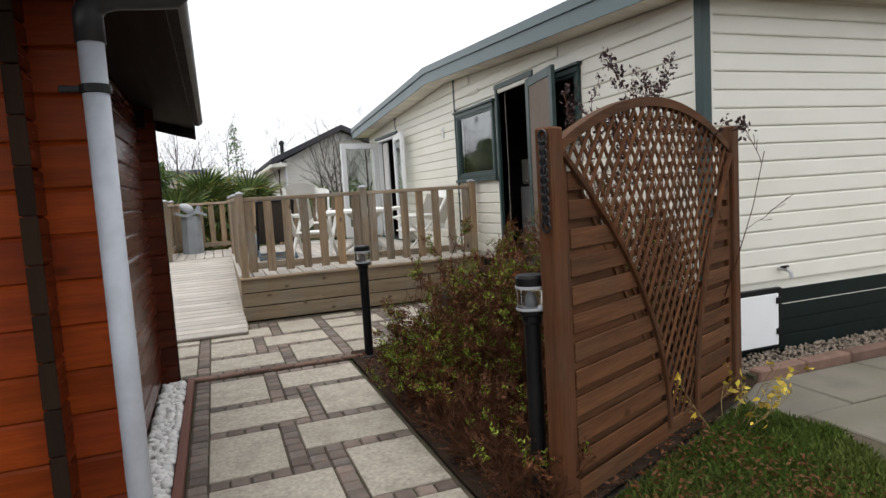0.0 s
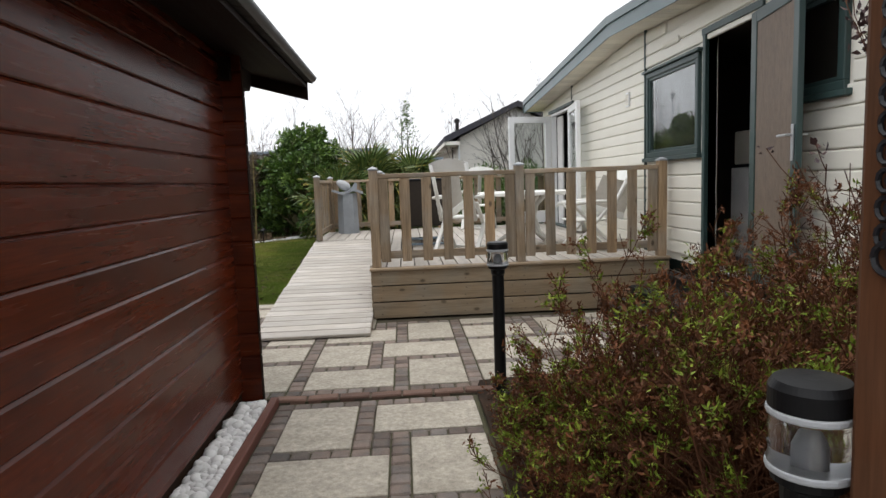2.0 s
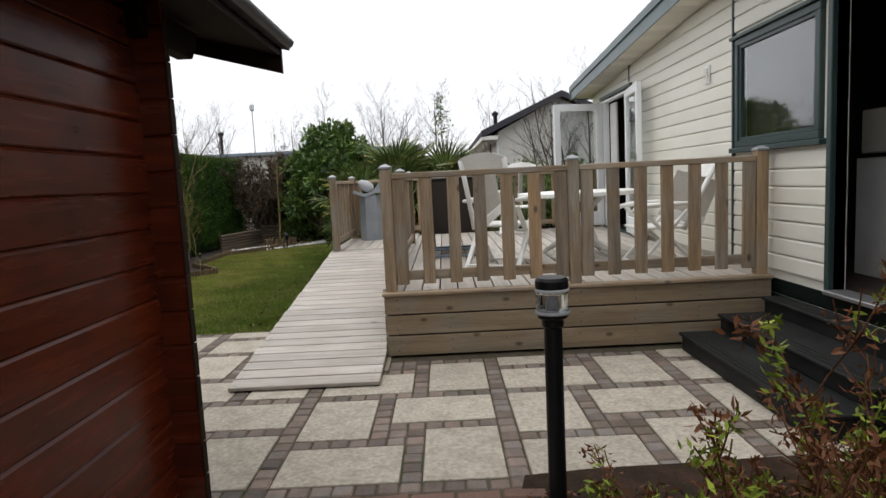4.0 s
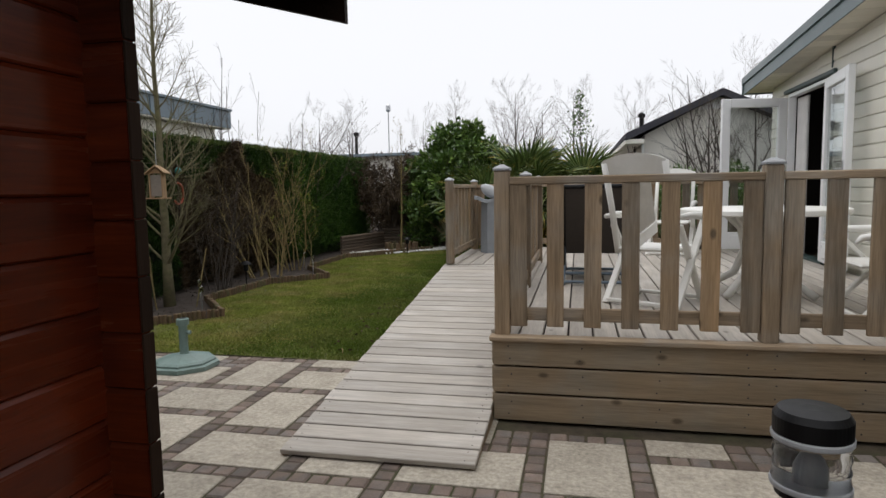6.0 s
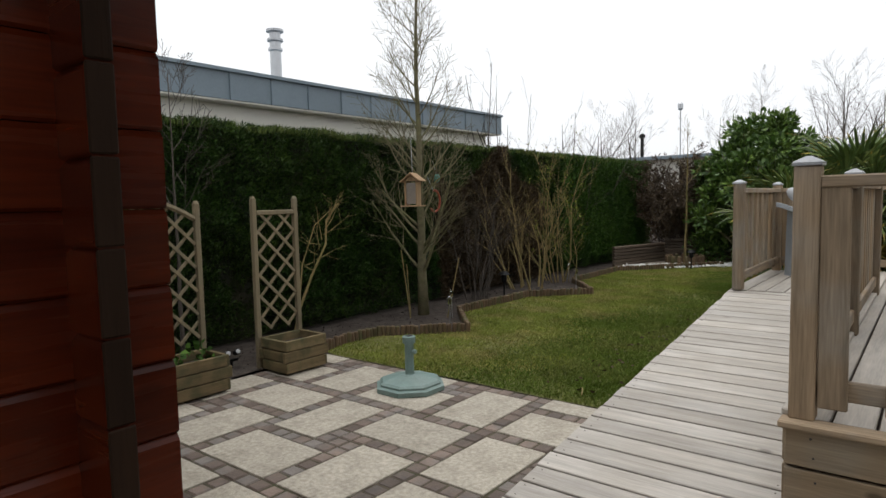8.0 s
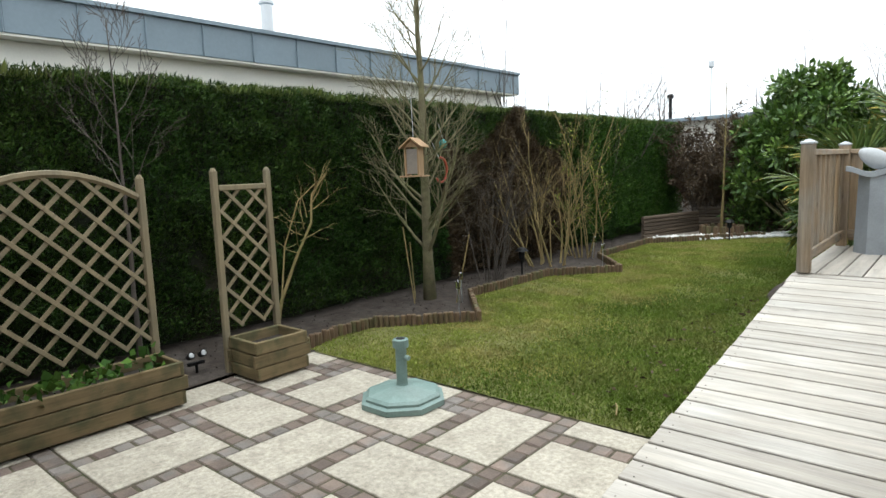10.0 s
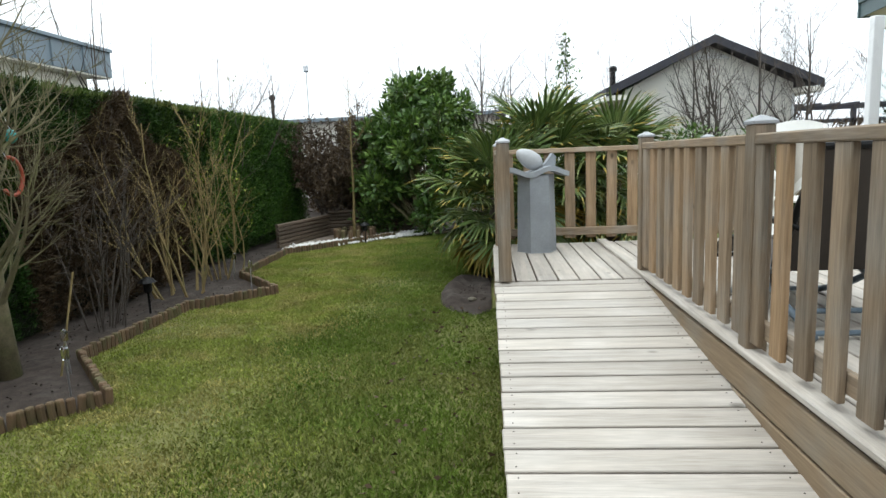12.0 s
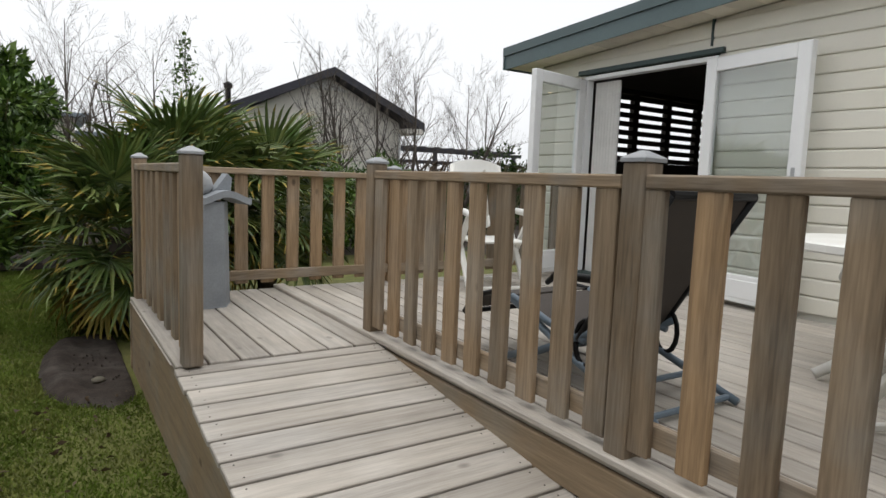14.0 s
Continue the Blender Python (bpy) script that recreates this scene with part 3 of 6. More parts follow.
for k in range(4):
    part("skirting_board", Shape().cbox(0.03, 6.0, 0.015, 0.03, k * 0.125 + 0.003, k * 0.125 + 0.122, 0.003), skirt_green, home, "dark green skirting boards" if k == 0 else "")
    part("skirting_board", Shape().cbox(0.012, 0.03, 0.03, 9.88, k * 0.125 + 0.003, k * 0.125 + 0.122, 0.003), skirt_green, home)
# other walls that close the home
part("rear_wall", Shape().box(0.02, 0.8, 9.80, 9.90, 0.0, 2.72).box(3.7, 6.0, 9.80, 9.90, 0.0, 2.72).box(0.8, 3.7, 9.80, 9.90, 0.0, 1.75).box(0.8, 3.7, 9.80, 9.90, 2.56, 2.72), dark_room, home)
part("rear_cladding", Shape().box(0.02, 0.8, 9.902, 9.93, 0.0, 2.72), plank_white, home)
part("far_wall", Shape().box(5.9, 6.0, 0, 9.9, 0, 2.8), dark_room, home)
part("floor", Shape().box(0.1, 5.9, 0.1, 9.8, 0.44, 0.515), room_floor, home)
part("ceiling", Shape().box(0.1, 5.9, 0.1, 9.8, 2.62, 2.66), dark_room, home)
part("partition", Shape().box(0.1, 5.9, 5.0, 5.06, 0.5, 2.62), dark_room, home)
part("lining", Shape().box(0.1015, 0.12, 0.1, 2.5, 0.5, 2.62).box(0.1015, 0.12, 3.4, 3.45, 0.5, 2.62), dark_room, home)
# roof: low gable with overhang
rf = Shape()
R0, R1, ROX = 3.27, 13.72, -0.30
for a, b in ((R0, 8.65), (8.65, R1)):
    za, zb = gable_z(a), gable_z(b)
    rf.add([(ROX, a - CY0, za), (6.3, a - CY0, za), (6.3, b - CY0, zb), (ROX, b - CY0, zb), (ROX, a - CY0, za + 0.2), (6.3, a - CY0, za + 0.2), (6.3, b - CY0, zb + 0.2), (ROX, b - CY0, zb + 0.2)],
           [(0, 3, 2, 1), (4, 5, 6, 7), (0, 1, 5, 4), (1, 2, 6, 5), (2, 3, 7, 6), (3, 0, 4, 7)])
part("roof", rf, soffit_mat, home, "low roof with cream boarded soffit")
for a, b in ((R0 - 0.02, 8.65), (8.65, R1 + 0.02)):
    za, zb = gable_z(a), gable_z(b)
    for t0, t1, out in ((-0.02, 0.124, 0.015), (0.125, 0.215, 0.035)):
        fs = Shape().add([(ROX - out, a - CY0, za + t0), (ROX + 0.001, a - CY0, za + t0), (ROX + 0.001, b - CY0, zb + t0), (ROX - out, b - CY0, zb + t0), (ROX - out, a - CY0, za + t1), (ROX + 0.001, a - CY0, za + t1), (ROX + 0.001, b - CY0, zb + t1), (ROX - out, b - CY0, zb + t1)],
               [(0, 3, 2, 1), (4, 5, 6, 7), (0, 1, 5, 4), (1, 2, 6, 5), (2, 3, 7, 6), (3, 0, 4, 7)])
        part("fascia", fs, fascia_green, home, "grey-green fascia board")
for yy, o1 in ((R0 - CY0, -1), (R1 - CY0, 1)):
    z = gable_z(R0 if o1 < 0 else R1)
    part("fascia", Shape().box(ROX - 0.03, 6.3, min(yy, yy + o1 * 0.02), max(yy, yy + o1 * 0.02), z - 0.02, z + 0.205), fascia_green, home)
for yy in (4.2, 5.8, 7.3, 9.3, 10.9, 12.6):
    part("spotlight", Shape().lathe([(0.045, gable_z(yy) - 0.006), (0.045, gable_z(yy) + 0.002)], 16, pose(-0.16, yy - CY0, 0)), steel, home)
# soffit boards
y = R0 + 0.06
me = Shape().cbox(ROX + 0.012, -0.002, 0, 0.19, -0.006, 0.006, 0.003).mesh("soffit_board", soffit_mat)
while y < R1 - 0.22:
    tilt = math.degrees(math.atan(0.058)) * (1 if y + 0.1 < 8.65 else -1)
    part("soffit_board", me, soffit_mat, home, m=pose(0, y - CY0, gable_z(y) - 0.002, tilt, 0, 0))
    y += 0.195

# ---- deck, ramp and landing ----
DZ = 0.53
deck = thing("wooden_deck", "raised weathered softwood deck with skirting boards", "deck", pose(0.235, 7.612, 0))
DW, DL = 3.085, 5.388
bw = 0.142
n = int(DW / bw)
bw = DW / n
me = Shape().cbox(0.006, bw - 0.006, 0, DL - 0.06, -0.028, 0, 0.004).mesh("deck_board", deck_y)
for k in range(n):
    part("deck_board", me, deck_y, deck, m=pose(k * bw, 0.05, DZ + rng.uniform(-0.001, 0.001)))
part("edge_board", Shape().cbox(-0.02, DW, -0.045, 0.046, DZ - 0.028, DZ + 0.002, 0.006), rail_x, deck)
part("edge_board", Shape().cbox(-0.022, 0.07, 0.048, DL, DZ - 0.004, DZ + 0.026, 0.006), deck_y, deck)
for z0, z1 in ((0.012, 0.172), (0.184, 0.339), (0.351, 0.499)):
    part("skirting_board", Shape().cbox(0, DW, -0.012, 0.016, z0, z1, 0.005), fascia_x, deck)
    part("skirting_board", Shape().cbox(-0.012, 0.016, 0.02, DL, z0, z1, 0.005), fascia_y, deck)
part("skirting_board", Shape().cbox(0, DW, DL - 0.02, DL + 0.008, 0.01, 0.5, 0.005), fascia_x, deck)
# added soil-coloured block under the boards, so the gaps read dark
part("bearer", Shape().box(0.16, DW, 0.16, DL - 0.02, 0.3, 0.49), soil_mat, deck)

ramp = thing("wooden_ramp", "sloping ramp of grey weathered boards up to the deck", "ramp", pose(-0.83, 6.90, 0))
RW, RL, RZ0, RZ1 = 1.063, 4.24, 0.035, 0.52
nb = 28
slope = math.degrees(math.atan2(RZ1 - RZ0, RL))
pl = 0.1537
board_me = Shape().cbox(0, RW, 0.0065, pl - 0.0075, -0.028, 0, 0.004).mesh("ramp_board", deck_x)
last_me = Shape().cbox(0, RW, 0.0065, RL - 27 * pl - 0.004, -0.028, 0, 0.004).mesh("ramp_board", deck_x)
for k in range(nb):
    f = k * pl / RL
    part("ramp_board", last_me if k == nb - 1 else board_me, deck_x, ramp, m=pose(rng.uniform(-0.006, 0.006), f * RL, RZ0 + f * (RZ1 - RZ0), slope, 0, 0))
for x in (0.01, 1.03):
    sh = Shape().add([(x, 0.02, 0), (x + 0.03, 0.02, 0), (x + 0.03, RL + 1.8, 0), (x, RL + 1.8, 0), (x, 0.02, 0.005), (x + 0.03, 0.02, 0.005), (x + 0.03, RL, RZ1 - 0.03), (x, RL, RZ1 - 0.03), (x, RL + 1.8, RZ1 - 0.03), (x + 0.03, RL + 1.8, RZ1 - 0.03)],
                     [(0, 3, 2, 1), (0, 1, 5, 4), (4, 5, 6, 7), (7, 6, 9, 8), (3, 8, 9, 2), (1, 2, 9, 6, 5), (0, 4, 7, 8, 3)])
    part("side_board", sh, fascia_y, ramp)
nails = Shape()
for k in range(nb):
    for q in (0.22, 0.78):
        for x in (0.05, 1.01):
            f = min((k + q) * pl / RL, 0.995)
            nails.lathe([(0.0035, -0.001), (0.0035, 0.001)], 6, pose(x + rng.uniform(-0.008, 0.008), f * RL, RZ0 + f * (RZ1 - RZ0) + 0.0005, slope, 0, 0))
nail_mat = material("rusty_nail", (0.05, 0.04, 0.035), rough=0.6, bump=0)
tagged(part("nail_heads", nails, nail_mat, ramp), kind="stuff")
nails = Shape()
for k in range(3):
    for x in (0.10, 0.52, 0.95, 1.42, 1.56, 2.0, 2.5, 2.95):
        for dz in (0.04, 0.115):
            nails.lathe([(0.005, -0.0125), (0.005, -0.0145)], 6, Matrix.Translation((x + rng.uniform(-0.01, 0.01), 0, 0.014 + k * 0.17 + dz)) @ Matrix.Rotation(math.pi / 2, 4, "X") @ Matrix.Scale(-1, 4, (0, 0, 1)))
tagged(part("nail_heads", nails, nail_mat, deck), kind="stuff")
landing = thing("deck_landing", "square landing of weathered boards at the ramp head", "deck", pose(-0.83, 11.145, 0))
n = 7
me = Shape().cbox(0.006, RW / n - 0.006, 0, 1.83, -0.028, 0, 0.004).mesh("deck_board", deck_y)
for k in range(n):
    part("deck_board", me, deck_y, landing, m=pose(k * RW / n, 0, 0.528))
part("skirting_board", Shape().cbox(0, RW, 1.80, 1.83, 0.01, 0.498, 0.005), fascia_x, landing)
part("edge_board", Shape().cbox(0.0, 0.045, 0.13, 1.80, 0.4985, 0.4995 + 0.002, 0.0004), deck_y, landing)

# ---- balustrades ----
cap_mat = material("grey_metal_cap", (0.33, 0.34, 0.35), var=0.12, scale=9, rough=0.5, bump=0.1, metal=0.3)
post_me = Shape().cbox(-0.045, 0.045, -0.045, 0.045, 0, 0.985, 0.006).mesh("post", rail_z)
cap_me = Shape().lathe([(0.072, 0.985), (0.072, 0.997), (0.062, 1.003), (0.012, 1.022)], 4, None, 0.5).mesh("post_cap", cap_mat)
bal_me = Shape().cbox(-0.049, 0.049, -0.014, 0.014, 0.055, 0.9015, 0.004).mesh("baluster", rail_z)


def balustrade(a, b, z, label, counts, start=True, end=True, inner=1, stops=None, nudge=(0, 0)):
    """Posts, two rails and flat balusters from a to b; inner: the side on which the rails lie."""
    a, b = Vector(a), Vector(b)
    d = b - a
    L = d.length
    th = thing("balustrade", label, "railing", Matrix.Translation((*a, z)) @ Matrix.Rotation(math.atan2(d.y, d.x), 4, "Z"), group="deck railings")
    bays = len(counts)
    stops = stops or [L * k / bays for k in range(bays + 1)]
    for k in range(bays + 1):
        if (k == 0 and not start) or (k == bays and not end):
            continue
        p = part("post", post_me, rail_z, th, m=pose(stops[k], 0, 0, rng.uniform(-0.3, 0.3), rng.uniform(-0.3, 0.3), 0))
        part("post_cap", cap_me, cap_mat, p, "grey metal pyramid cap")
    for k, c in enumerate(counts):
        x0, x1 = stops[k] + 0.046, stops[k + 1] - 0.046
        part("top_rail", Shape().cbox(x0, x1, -0.038, 0.038, 0.900, 0.946, 0.006), rail_x, th)
        part("bottom_rail", Shape().cbox(x0, x1, inner * 0.012 - 0.014, inner * 0.012 + 0.014, 0.085, 0.163, 0.005), rail_x, th)
        for q in range(c):
            x = x0 + 0.055 + (x1 - x0 - 0.11) * q / (c - 1) + nudge[k]
            part("baluster", bal_me, rail_z, th, m=pose(x, -inner * 0.0165, rng.uniform(-0.001, 0.0), 0, rng.uniform(-0.4, 0.4), rng.uniform(-1, 1)))
    return th


balustrade((0.287, 7.665), (3.255, 7.665), DZ, "weathered front railing with flat balusters", [7, 7], inner=1)
balustrade((0.283, 7.665), (0.272, 11.31), DZ + 0.002, "weathered side railing along the ramp", [9, 10], start=False, inner=-1, stops=[0.0, 1.79, 3.645], nudge=(0.028, 0.008))
balustrade((-0.757, 11.14), (-0.757, 12.93), DZ - 0.002, "short railing at the edge of the landing", [8], inner=-1)
balustrade((-0.757, 12.93), (3.27, 12.94), DZ - 0.002, "weathered railing along the rear of the deck", [10, 10], start=False, inner=-1)

# ---- windows and doors of the mobile home (openings in the gable wall) ----
def window(name, y0, y1, z0, z1, label):
    w = thing(name, label, "window", pose(WX, y0, z0), kind="structure")
    W, H = y1 - y0, z1 - z0
    f = 0.055
    for a, b, c, d in ((0, W, 0, f), (0, W, H - f, H), (0, f, f, H - f), (W - f, W, f, H - f)):
        part("window_frame", Shape().cbox(-0.022, 0.06, a, b, c, d, 0.006), green_trim, w)
    for a, b, c, d in ((f + 0.012, W - f - 0.012, f, f + 0.03), (f + 0.012, W - f - 0.012, H - f - 0.03, H - f), (f, f + 0.03, f, H - f), (W - f - 0.03, W - f, f, H - f)):
        part("sash", Shape().cbox(-0.008, 0.035, a, b, c, d, 0.004), green_trim, w)
    part("window_sill", Shape().cbox(-0.05, 0.02, -0.05, W + 0.05, -0.045, -0.002, 0.006), green_trim, w)
    part("drip_cap", Shape().cbox(-0.05, 0.02, -0.05, W + 0.05, H + 0.002, H + 0.03, 0.005), green_trim, w)
    p = part("pane", Shape().box(0.010, 0.016, f + 0.02, W - f - 0.02, f + 0.02, H - f - 0.02), pane_glass, w)
    p.visible_shadow = False
    # added dark sheet behind the pane, standing for the unlit room
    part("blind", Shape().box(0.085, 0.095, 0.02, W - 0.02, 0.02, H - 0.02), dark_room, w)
    return w


window("window_1", 7.03, 8.26, 1.56, 2.48, "dark green framed window reflecting the sky")
window("window_2", 5.12, 5.72, 1.86, 2.52, "small dark green framed window beside the entrance")
door = thing("door_1", "open dark green entrance door with brown textured inner panel", "door", pose(WX, 6.08, 0.5), kind="structure")
for a, b, c, d in ((-0.05, 0.0, 0, 2.10), (0.82, 0.87, 0, 2.10), (-0.07, 0.89, 2.10, 2.16)):
    part("door_frame", Shape().cbox(-0.02, 0.10, a, b, c, d, 0.005), green_trim, door)
part("threshold", Shape().cbox(-0.06, 0.10, 0.002, 0.818, 0.0, 0.03, 0.005), steel, door)
panel_mat = material("brown_textured_panel", (0.155, 0.115, 0.085), var=0.35, scale=40, fine=200, rough=0.6, bump=0.4, stretch=(1, 1, 0.3))
leaf = part("door_leaf", Shape().cbox(-0.02, 0.02, 0.0, 0.10, 0.03, 2.06, 0.004).cbox(-0.02, 0.02, 0.72, 0.80, 0.03, 2.06, 0.004).cbox(-0.02, 0.02, 0.10, 0.72, 1.97, 2.06, 0.004).cbox(-0.02, 0.02, 0.10, 0.72, 0.03, 0.13, 0.004), green_trim, door, "dark green leaf swung open against the wall", m=pose(-0.05, -0.01, 0, 0, 0, 180 - 10))
part("door_panel", Shape().cbox(-0.012, 0.012, 0.10, 0.72, 0.13, 1.97, 0.002), panel_mat, leaf, "brown textured panel")
for s_ in (-1, 1):
    part("handle", Shape().cbox(min(s_ * 0.021, s_ * 0.029), max(s_ * 0.021, s_ * 0.029), 0.735, 0.775, 0.93, 1.17, 0.003).tube([(s_ * 0.03, 0.755, 1.10), (s_ * 0.065, 0.755, 1.10), (s_ * 0.068, 0.63, 1.10)], 0.009, 8), steel, leaf, "steel lever handle")

french = thing("door_2", "white double doors standing open onto the deck", "door", pose(WX, 11.30, DZ - 0.02), kind="structure")
for a, b, c, d in ((0, 0.05, 0, 2.03), (1.45, 1.50, 0, 2.03), (0.05, 1.45, 1.99, 2.03)):
    part("door_frame", Shape().cbox(0.0, 0.09, a, b, c, d, 0.005), white_pvc, french)
part("head_trim", Shape().cbox(-0.035, 0.018, -0.06, 1.56, 2.04, 2.085, 0.005), green_trim, french)
part("threshold", Shape().cbox(-0.05, 0.09, 0.05, 1.45, 0.0, 0.045, 0.004), green_trim, french)


def french_leaf(m, W):
    sh = Shape()
    for a, b, c, d in ((0, 0.105, 0.05, 1.98), (W - 0.105, W, 0.05, 1.98), (0.105, W - 0.105, 1.87, 1.98), (0.105, W - 0.105, 0.05, 0.27)):
        sh.cbox(-0.03, 0.03, a, b, c, d, 0.006)
    lf = part("door_leaf", sh, white_pvc, french, "white glazed door leaf", m=m)
    p = part("pane", Shape().box(-0.006, 0.006, 0.10, W - 0.10, 0.26, 1.88), pane_glass, lf)
    p.visible_shadow = False
    part("bottom_panel", Shape().cbox(-0.034, 0.034, 0.13, W - 0.13, 0.08, 0.24, 0.012), white_pvc, lf)
    part("handle", Shape().cbox(0.031, 0.038, W - 0.07, W - 0.04, 0.9, 1.10, 0.003).tube([(0.038, W - 0.055, 1.02), (0.07, W - 0.055, 1.02), (0.072, W - 0.16, 1.02)], 0.008, 8), steel, lf)
    return lf


french_leaf(pose(-0.05, 0.05, 0.01, 0, 0, 180 - 7), 0.90)
french_leaf(pose(-0.02, 1.48, 0.01, 0, 0, 90 + 11), 0.82)
# a pale curtain bunched at the far jamb
cur = Shape()
nc = 40
for q in range(nc + 1):
    y, x = 1.12 + 0.31 * q / nc, 0.115 + 0.02 * math.sin(q * 1.25)
    cur.v += [(x, y, 0.03), (x + 0.006, y, 0.03), (x + 0.006, y, 1.97), (x, y, 1.97)]
for q in range(nc):
    for k in range(4):
        a, b = q * 4 + k, q * 4 + (k + 1) % 4
        cur.f.append((a, b, b + 4, a + 4))
cur.f += [(0, 1, 2, 3), tuple(nc * 4 + k for k in range(4))]
curtain_mat = material("pale_curtain", (0.80, 0.79, 0.77), var=0.1, scale=5, rough=0.9)
solid("curtain", cur, curtain_mat, "pale curtain drawn aside inside the double doors", "curtain", pose(WX, 11.30, DZ - 0.02))
# vents on the wall
vent = thing("wall_vent", "small cream louvred wall vent", "vent", pose(WX, 8.78, 2.20))
part("vent_frame", Shape().cbox(-0.02, -0.003, 0, 0.11, 0, 0.17, 0.004), white_pvc, vent)
for k in range(5):
    part("slat", Shape().cbox(-0.028, -0.0205, 0.015, 0.095, 0.02 + k * 0.027, 0.038 + k * 0.027, 0.002), soffit_mat, vent)
vent = thing("wall_vent", "long narrow cream vent above the window", "vent", pose(WX, 7.45, 2.66))
part("vent_frame", Shape().cbox(-0.018, -0.003, 0, 0.36, 0, 0.06, 0.004), plank_white, vent)
for k in range(2):
    part("slat", Shape().cbox(-0.024, -0.0185, 0.015, 0.345, 0.012 + k * 0.022, 0.022 + k * 0.022, 0.002), soffit_mat, vent)
# inside: slatted blind, ceiling lamp, white appliance
blind = thing("slatted_blind", "dark horizontal slatted blind over a bright window", "blind", pose(WX + 0.8, CY0 + 9.77, 1.75))
for k in range(8):
    part("slat", Shape().cbox(0, 2.9, -0.01, 0.01, 0.0 + k * 0.104, 0.062 + k * 0.104, 0.003), dark_room, blind)
for xx in (0.0, 0.62, 1.24, 1.86, 2.48):
    part("mullion", Shape().cbox(xx, xx + 0.10, 0.03, 0.10, 0, 0.81, 0.003), dark_room, blind)
lampm = bpy.data.materials.new("warm_bulb")
lampm.use_nodes = True
lampm.node_tree.nodes["Principled BSDF"].inputs["Emission Color"].default_value = (1, 0.72, 0.42, 1)
lampm.node_tree.nodes["Principled BSDF"].inputs["Emission Strength"].default_value = 6
for x, y in ((1.3, 8.2), (2.6, 8.6)):
    dl = thing("ceiling_light", "small warm ceiling spotlight", "lamp", pose(WX + x, CY0 + y, 2.62), group="ceiling spotlights")
    part("rim", Shape().lathe([(0.05, -0.012), (0.05, 0.0), (0.03, 0.0), (0.03, -0.012)], 16), steel, dl)
    part("bulb", Shape().lathe([(0.028, -0.014), (0.028, -0.003)], 16), lampm, dl)
app = thing("kitchen_appliance", "white boxy appliance with dark vent slots", "appliance", pose(3.95, 7.12, 0.515))
part("cabinet", Shape().cbox(0, 0.52, 0, 0.45, 0, 0.90, 0.008), curtain_mat, app, "pale patterned lower cabinet")
part("shelf", Shape().cbox(-0.01, 0.53, -0.015, 0.45, 0.901, 0.93, 0.004), black_plastic, app)
part("body", Shape().cbox(0.02, 0.50, 0.01, 0.43, 0.931, 1.26, 0.01), soffit_mat, app)
for k in range(5):
    part("slot", Shape().cbox(0.08 + k * 0.06, 0.105 + k * 0.06, 0.004, 0.0095, 0.98, 1.12, 0.001), black_plastic, app)

# ---- black entrance steps ----
st = thing("entrance_steps", "black moulded plastic steps up to the entrance door", "steps", pose(2.52, 5.7, 0))
for k, (x0, x1, h) in enumerate(((0, 0.80, 0.14), (0.30, 0.80, 0.27), (0.64, 0.80, 0.39))):
    part("step", Shape().cbox(x0 + 0.02, x1, 0.01, 1.74, 0 if k == 0 else h - 0.128, h - 0.025, 0.006), black_rubber, st)
    tr = part("tread", Shape().cbox(x0, x1, 0, 1.75, h - 0.025, h, 0.006), black_rubber, st)
    for q in range(3):
        part("rib", Shape().cbox(x0 + 0.03 + q * 0.035, x0 + 0.045 + q * 0.035, 0.05, 1.70, h, h + 0.004, 0.001), black_rubber, tr)

# ---- bollard lights ----
frosted = material("frosted_plastic", (0.34, 0.35, 0.36), var=0.1, scale=20, rough=0.35, bump=0.05)
def bollard(x, y, h, w=1.0):
    b = thing("bollard_light", "black post light with ribbed clear lens", "garden light", pose(x, y, 0) @ Matrix.Diagonal((w, w, 1, 1)), group="bollard lights")
    part("base", Shape().lathe([(0.075, 0), (0.078, 0.012), (0.06, 0.02), (0.05, 0.03)], 20), black_plastic, b, smooth=True)
    part("post", Shape().lathe([(0.042, 0.02), (0.042, h - 0.21), (0.05, h - 0.20), (0.05, h - 0.175), (0.068, h - 0.165), (0.068, h - 0.145)], 20), black_plastic, b)
    prof = []
    for k in range(9):
        z = h - 0.145 + 0.1 * k / 8
        prof.append((0.0755 if k in (0, 8) else (0.071 + 0.004 * (k % 2)), z))
    part("lens", Shape().lathe(prof, 24), clear_plastic, b, "ribbed clear plastic lens", smooth=True)
    for z in (h - 0.143, h - 0.051):
        part("ring", Shape().lathe([(0.0765, z - 0.006), (0.078, z - 0.003), (0.078, z + 0.003), (0.0765, z + 0.006)], 24), frosted, b, "frosted plastic ring")
    part("lamp", Shape().lathe([(0.018, h - 0.143), (0.018, h - 0.10), (0.010, h - 0.07)], 12), frosted, b, smooth=True)
    part("cap", Shape().lathe([(0.075, h - 0.044), (0.075, h - 0.012), (0.066, h), (0.02, h + 0.003)], 48), black_plastic, b, smooth=False)


bollard(1.165, 5.22, 0.987, 0.9)
bollard(1.225, 2.30, 1.04, 0.84)

# ---- fence panel with fan trellis ----
FA, FB = Vector((1.285, 2.20, 0)), Vector((2.99, 2.97, 0))
fl = (FB - FA).length
fence = thing("fence_panel", "brown stained fence panel with arched fan trellis", "fence panel", Matrix.Translation(FA) @ Matrix.Rotation(math.atan2(FB.y - FA.y, FB.x - FA.x), 4, "Z"))
part("post", Shape().cbox(-0.042, 0.042, -0.042, 0.042, 0, 1.64, 0.008), fence_z, fence)
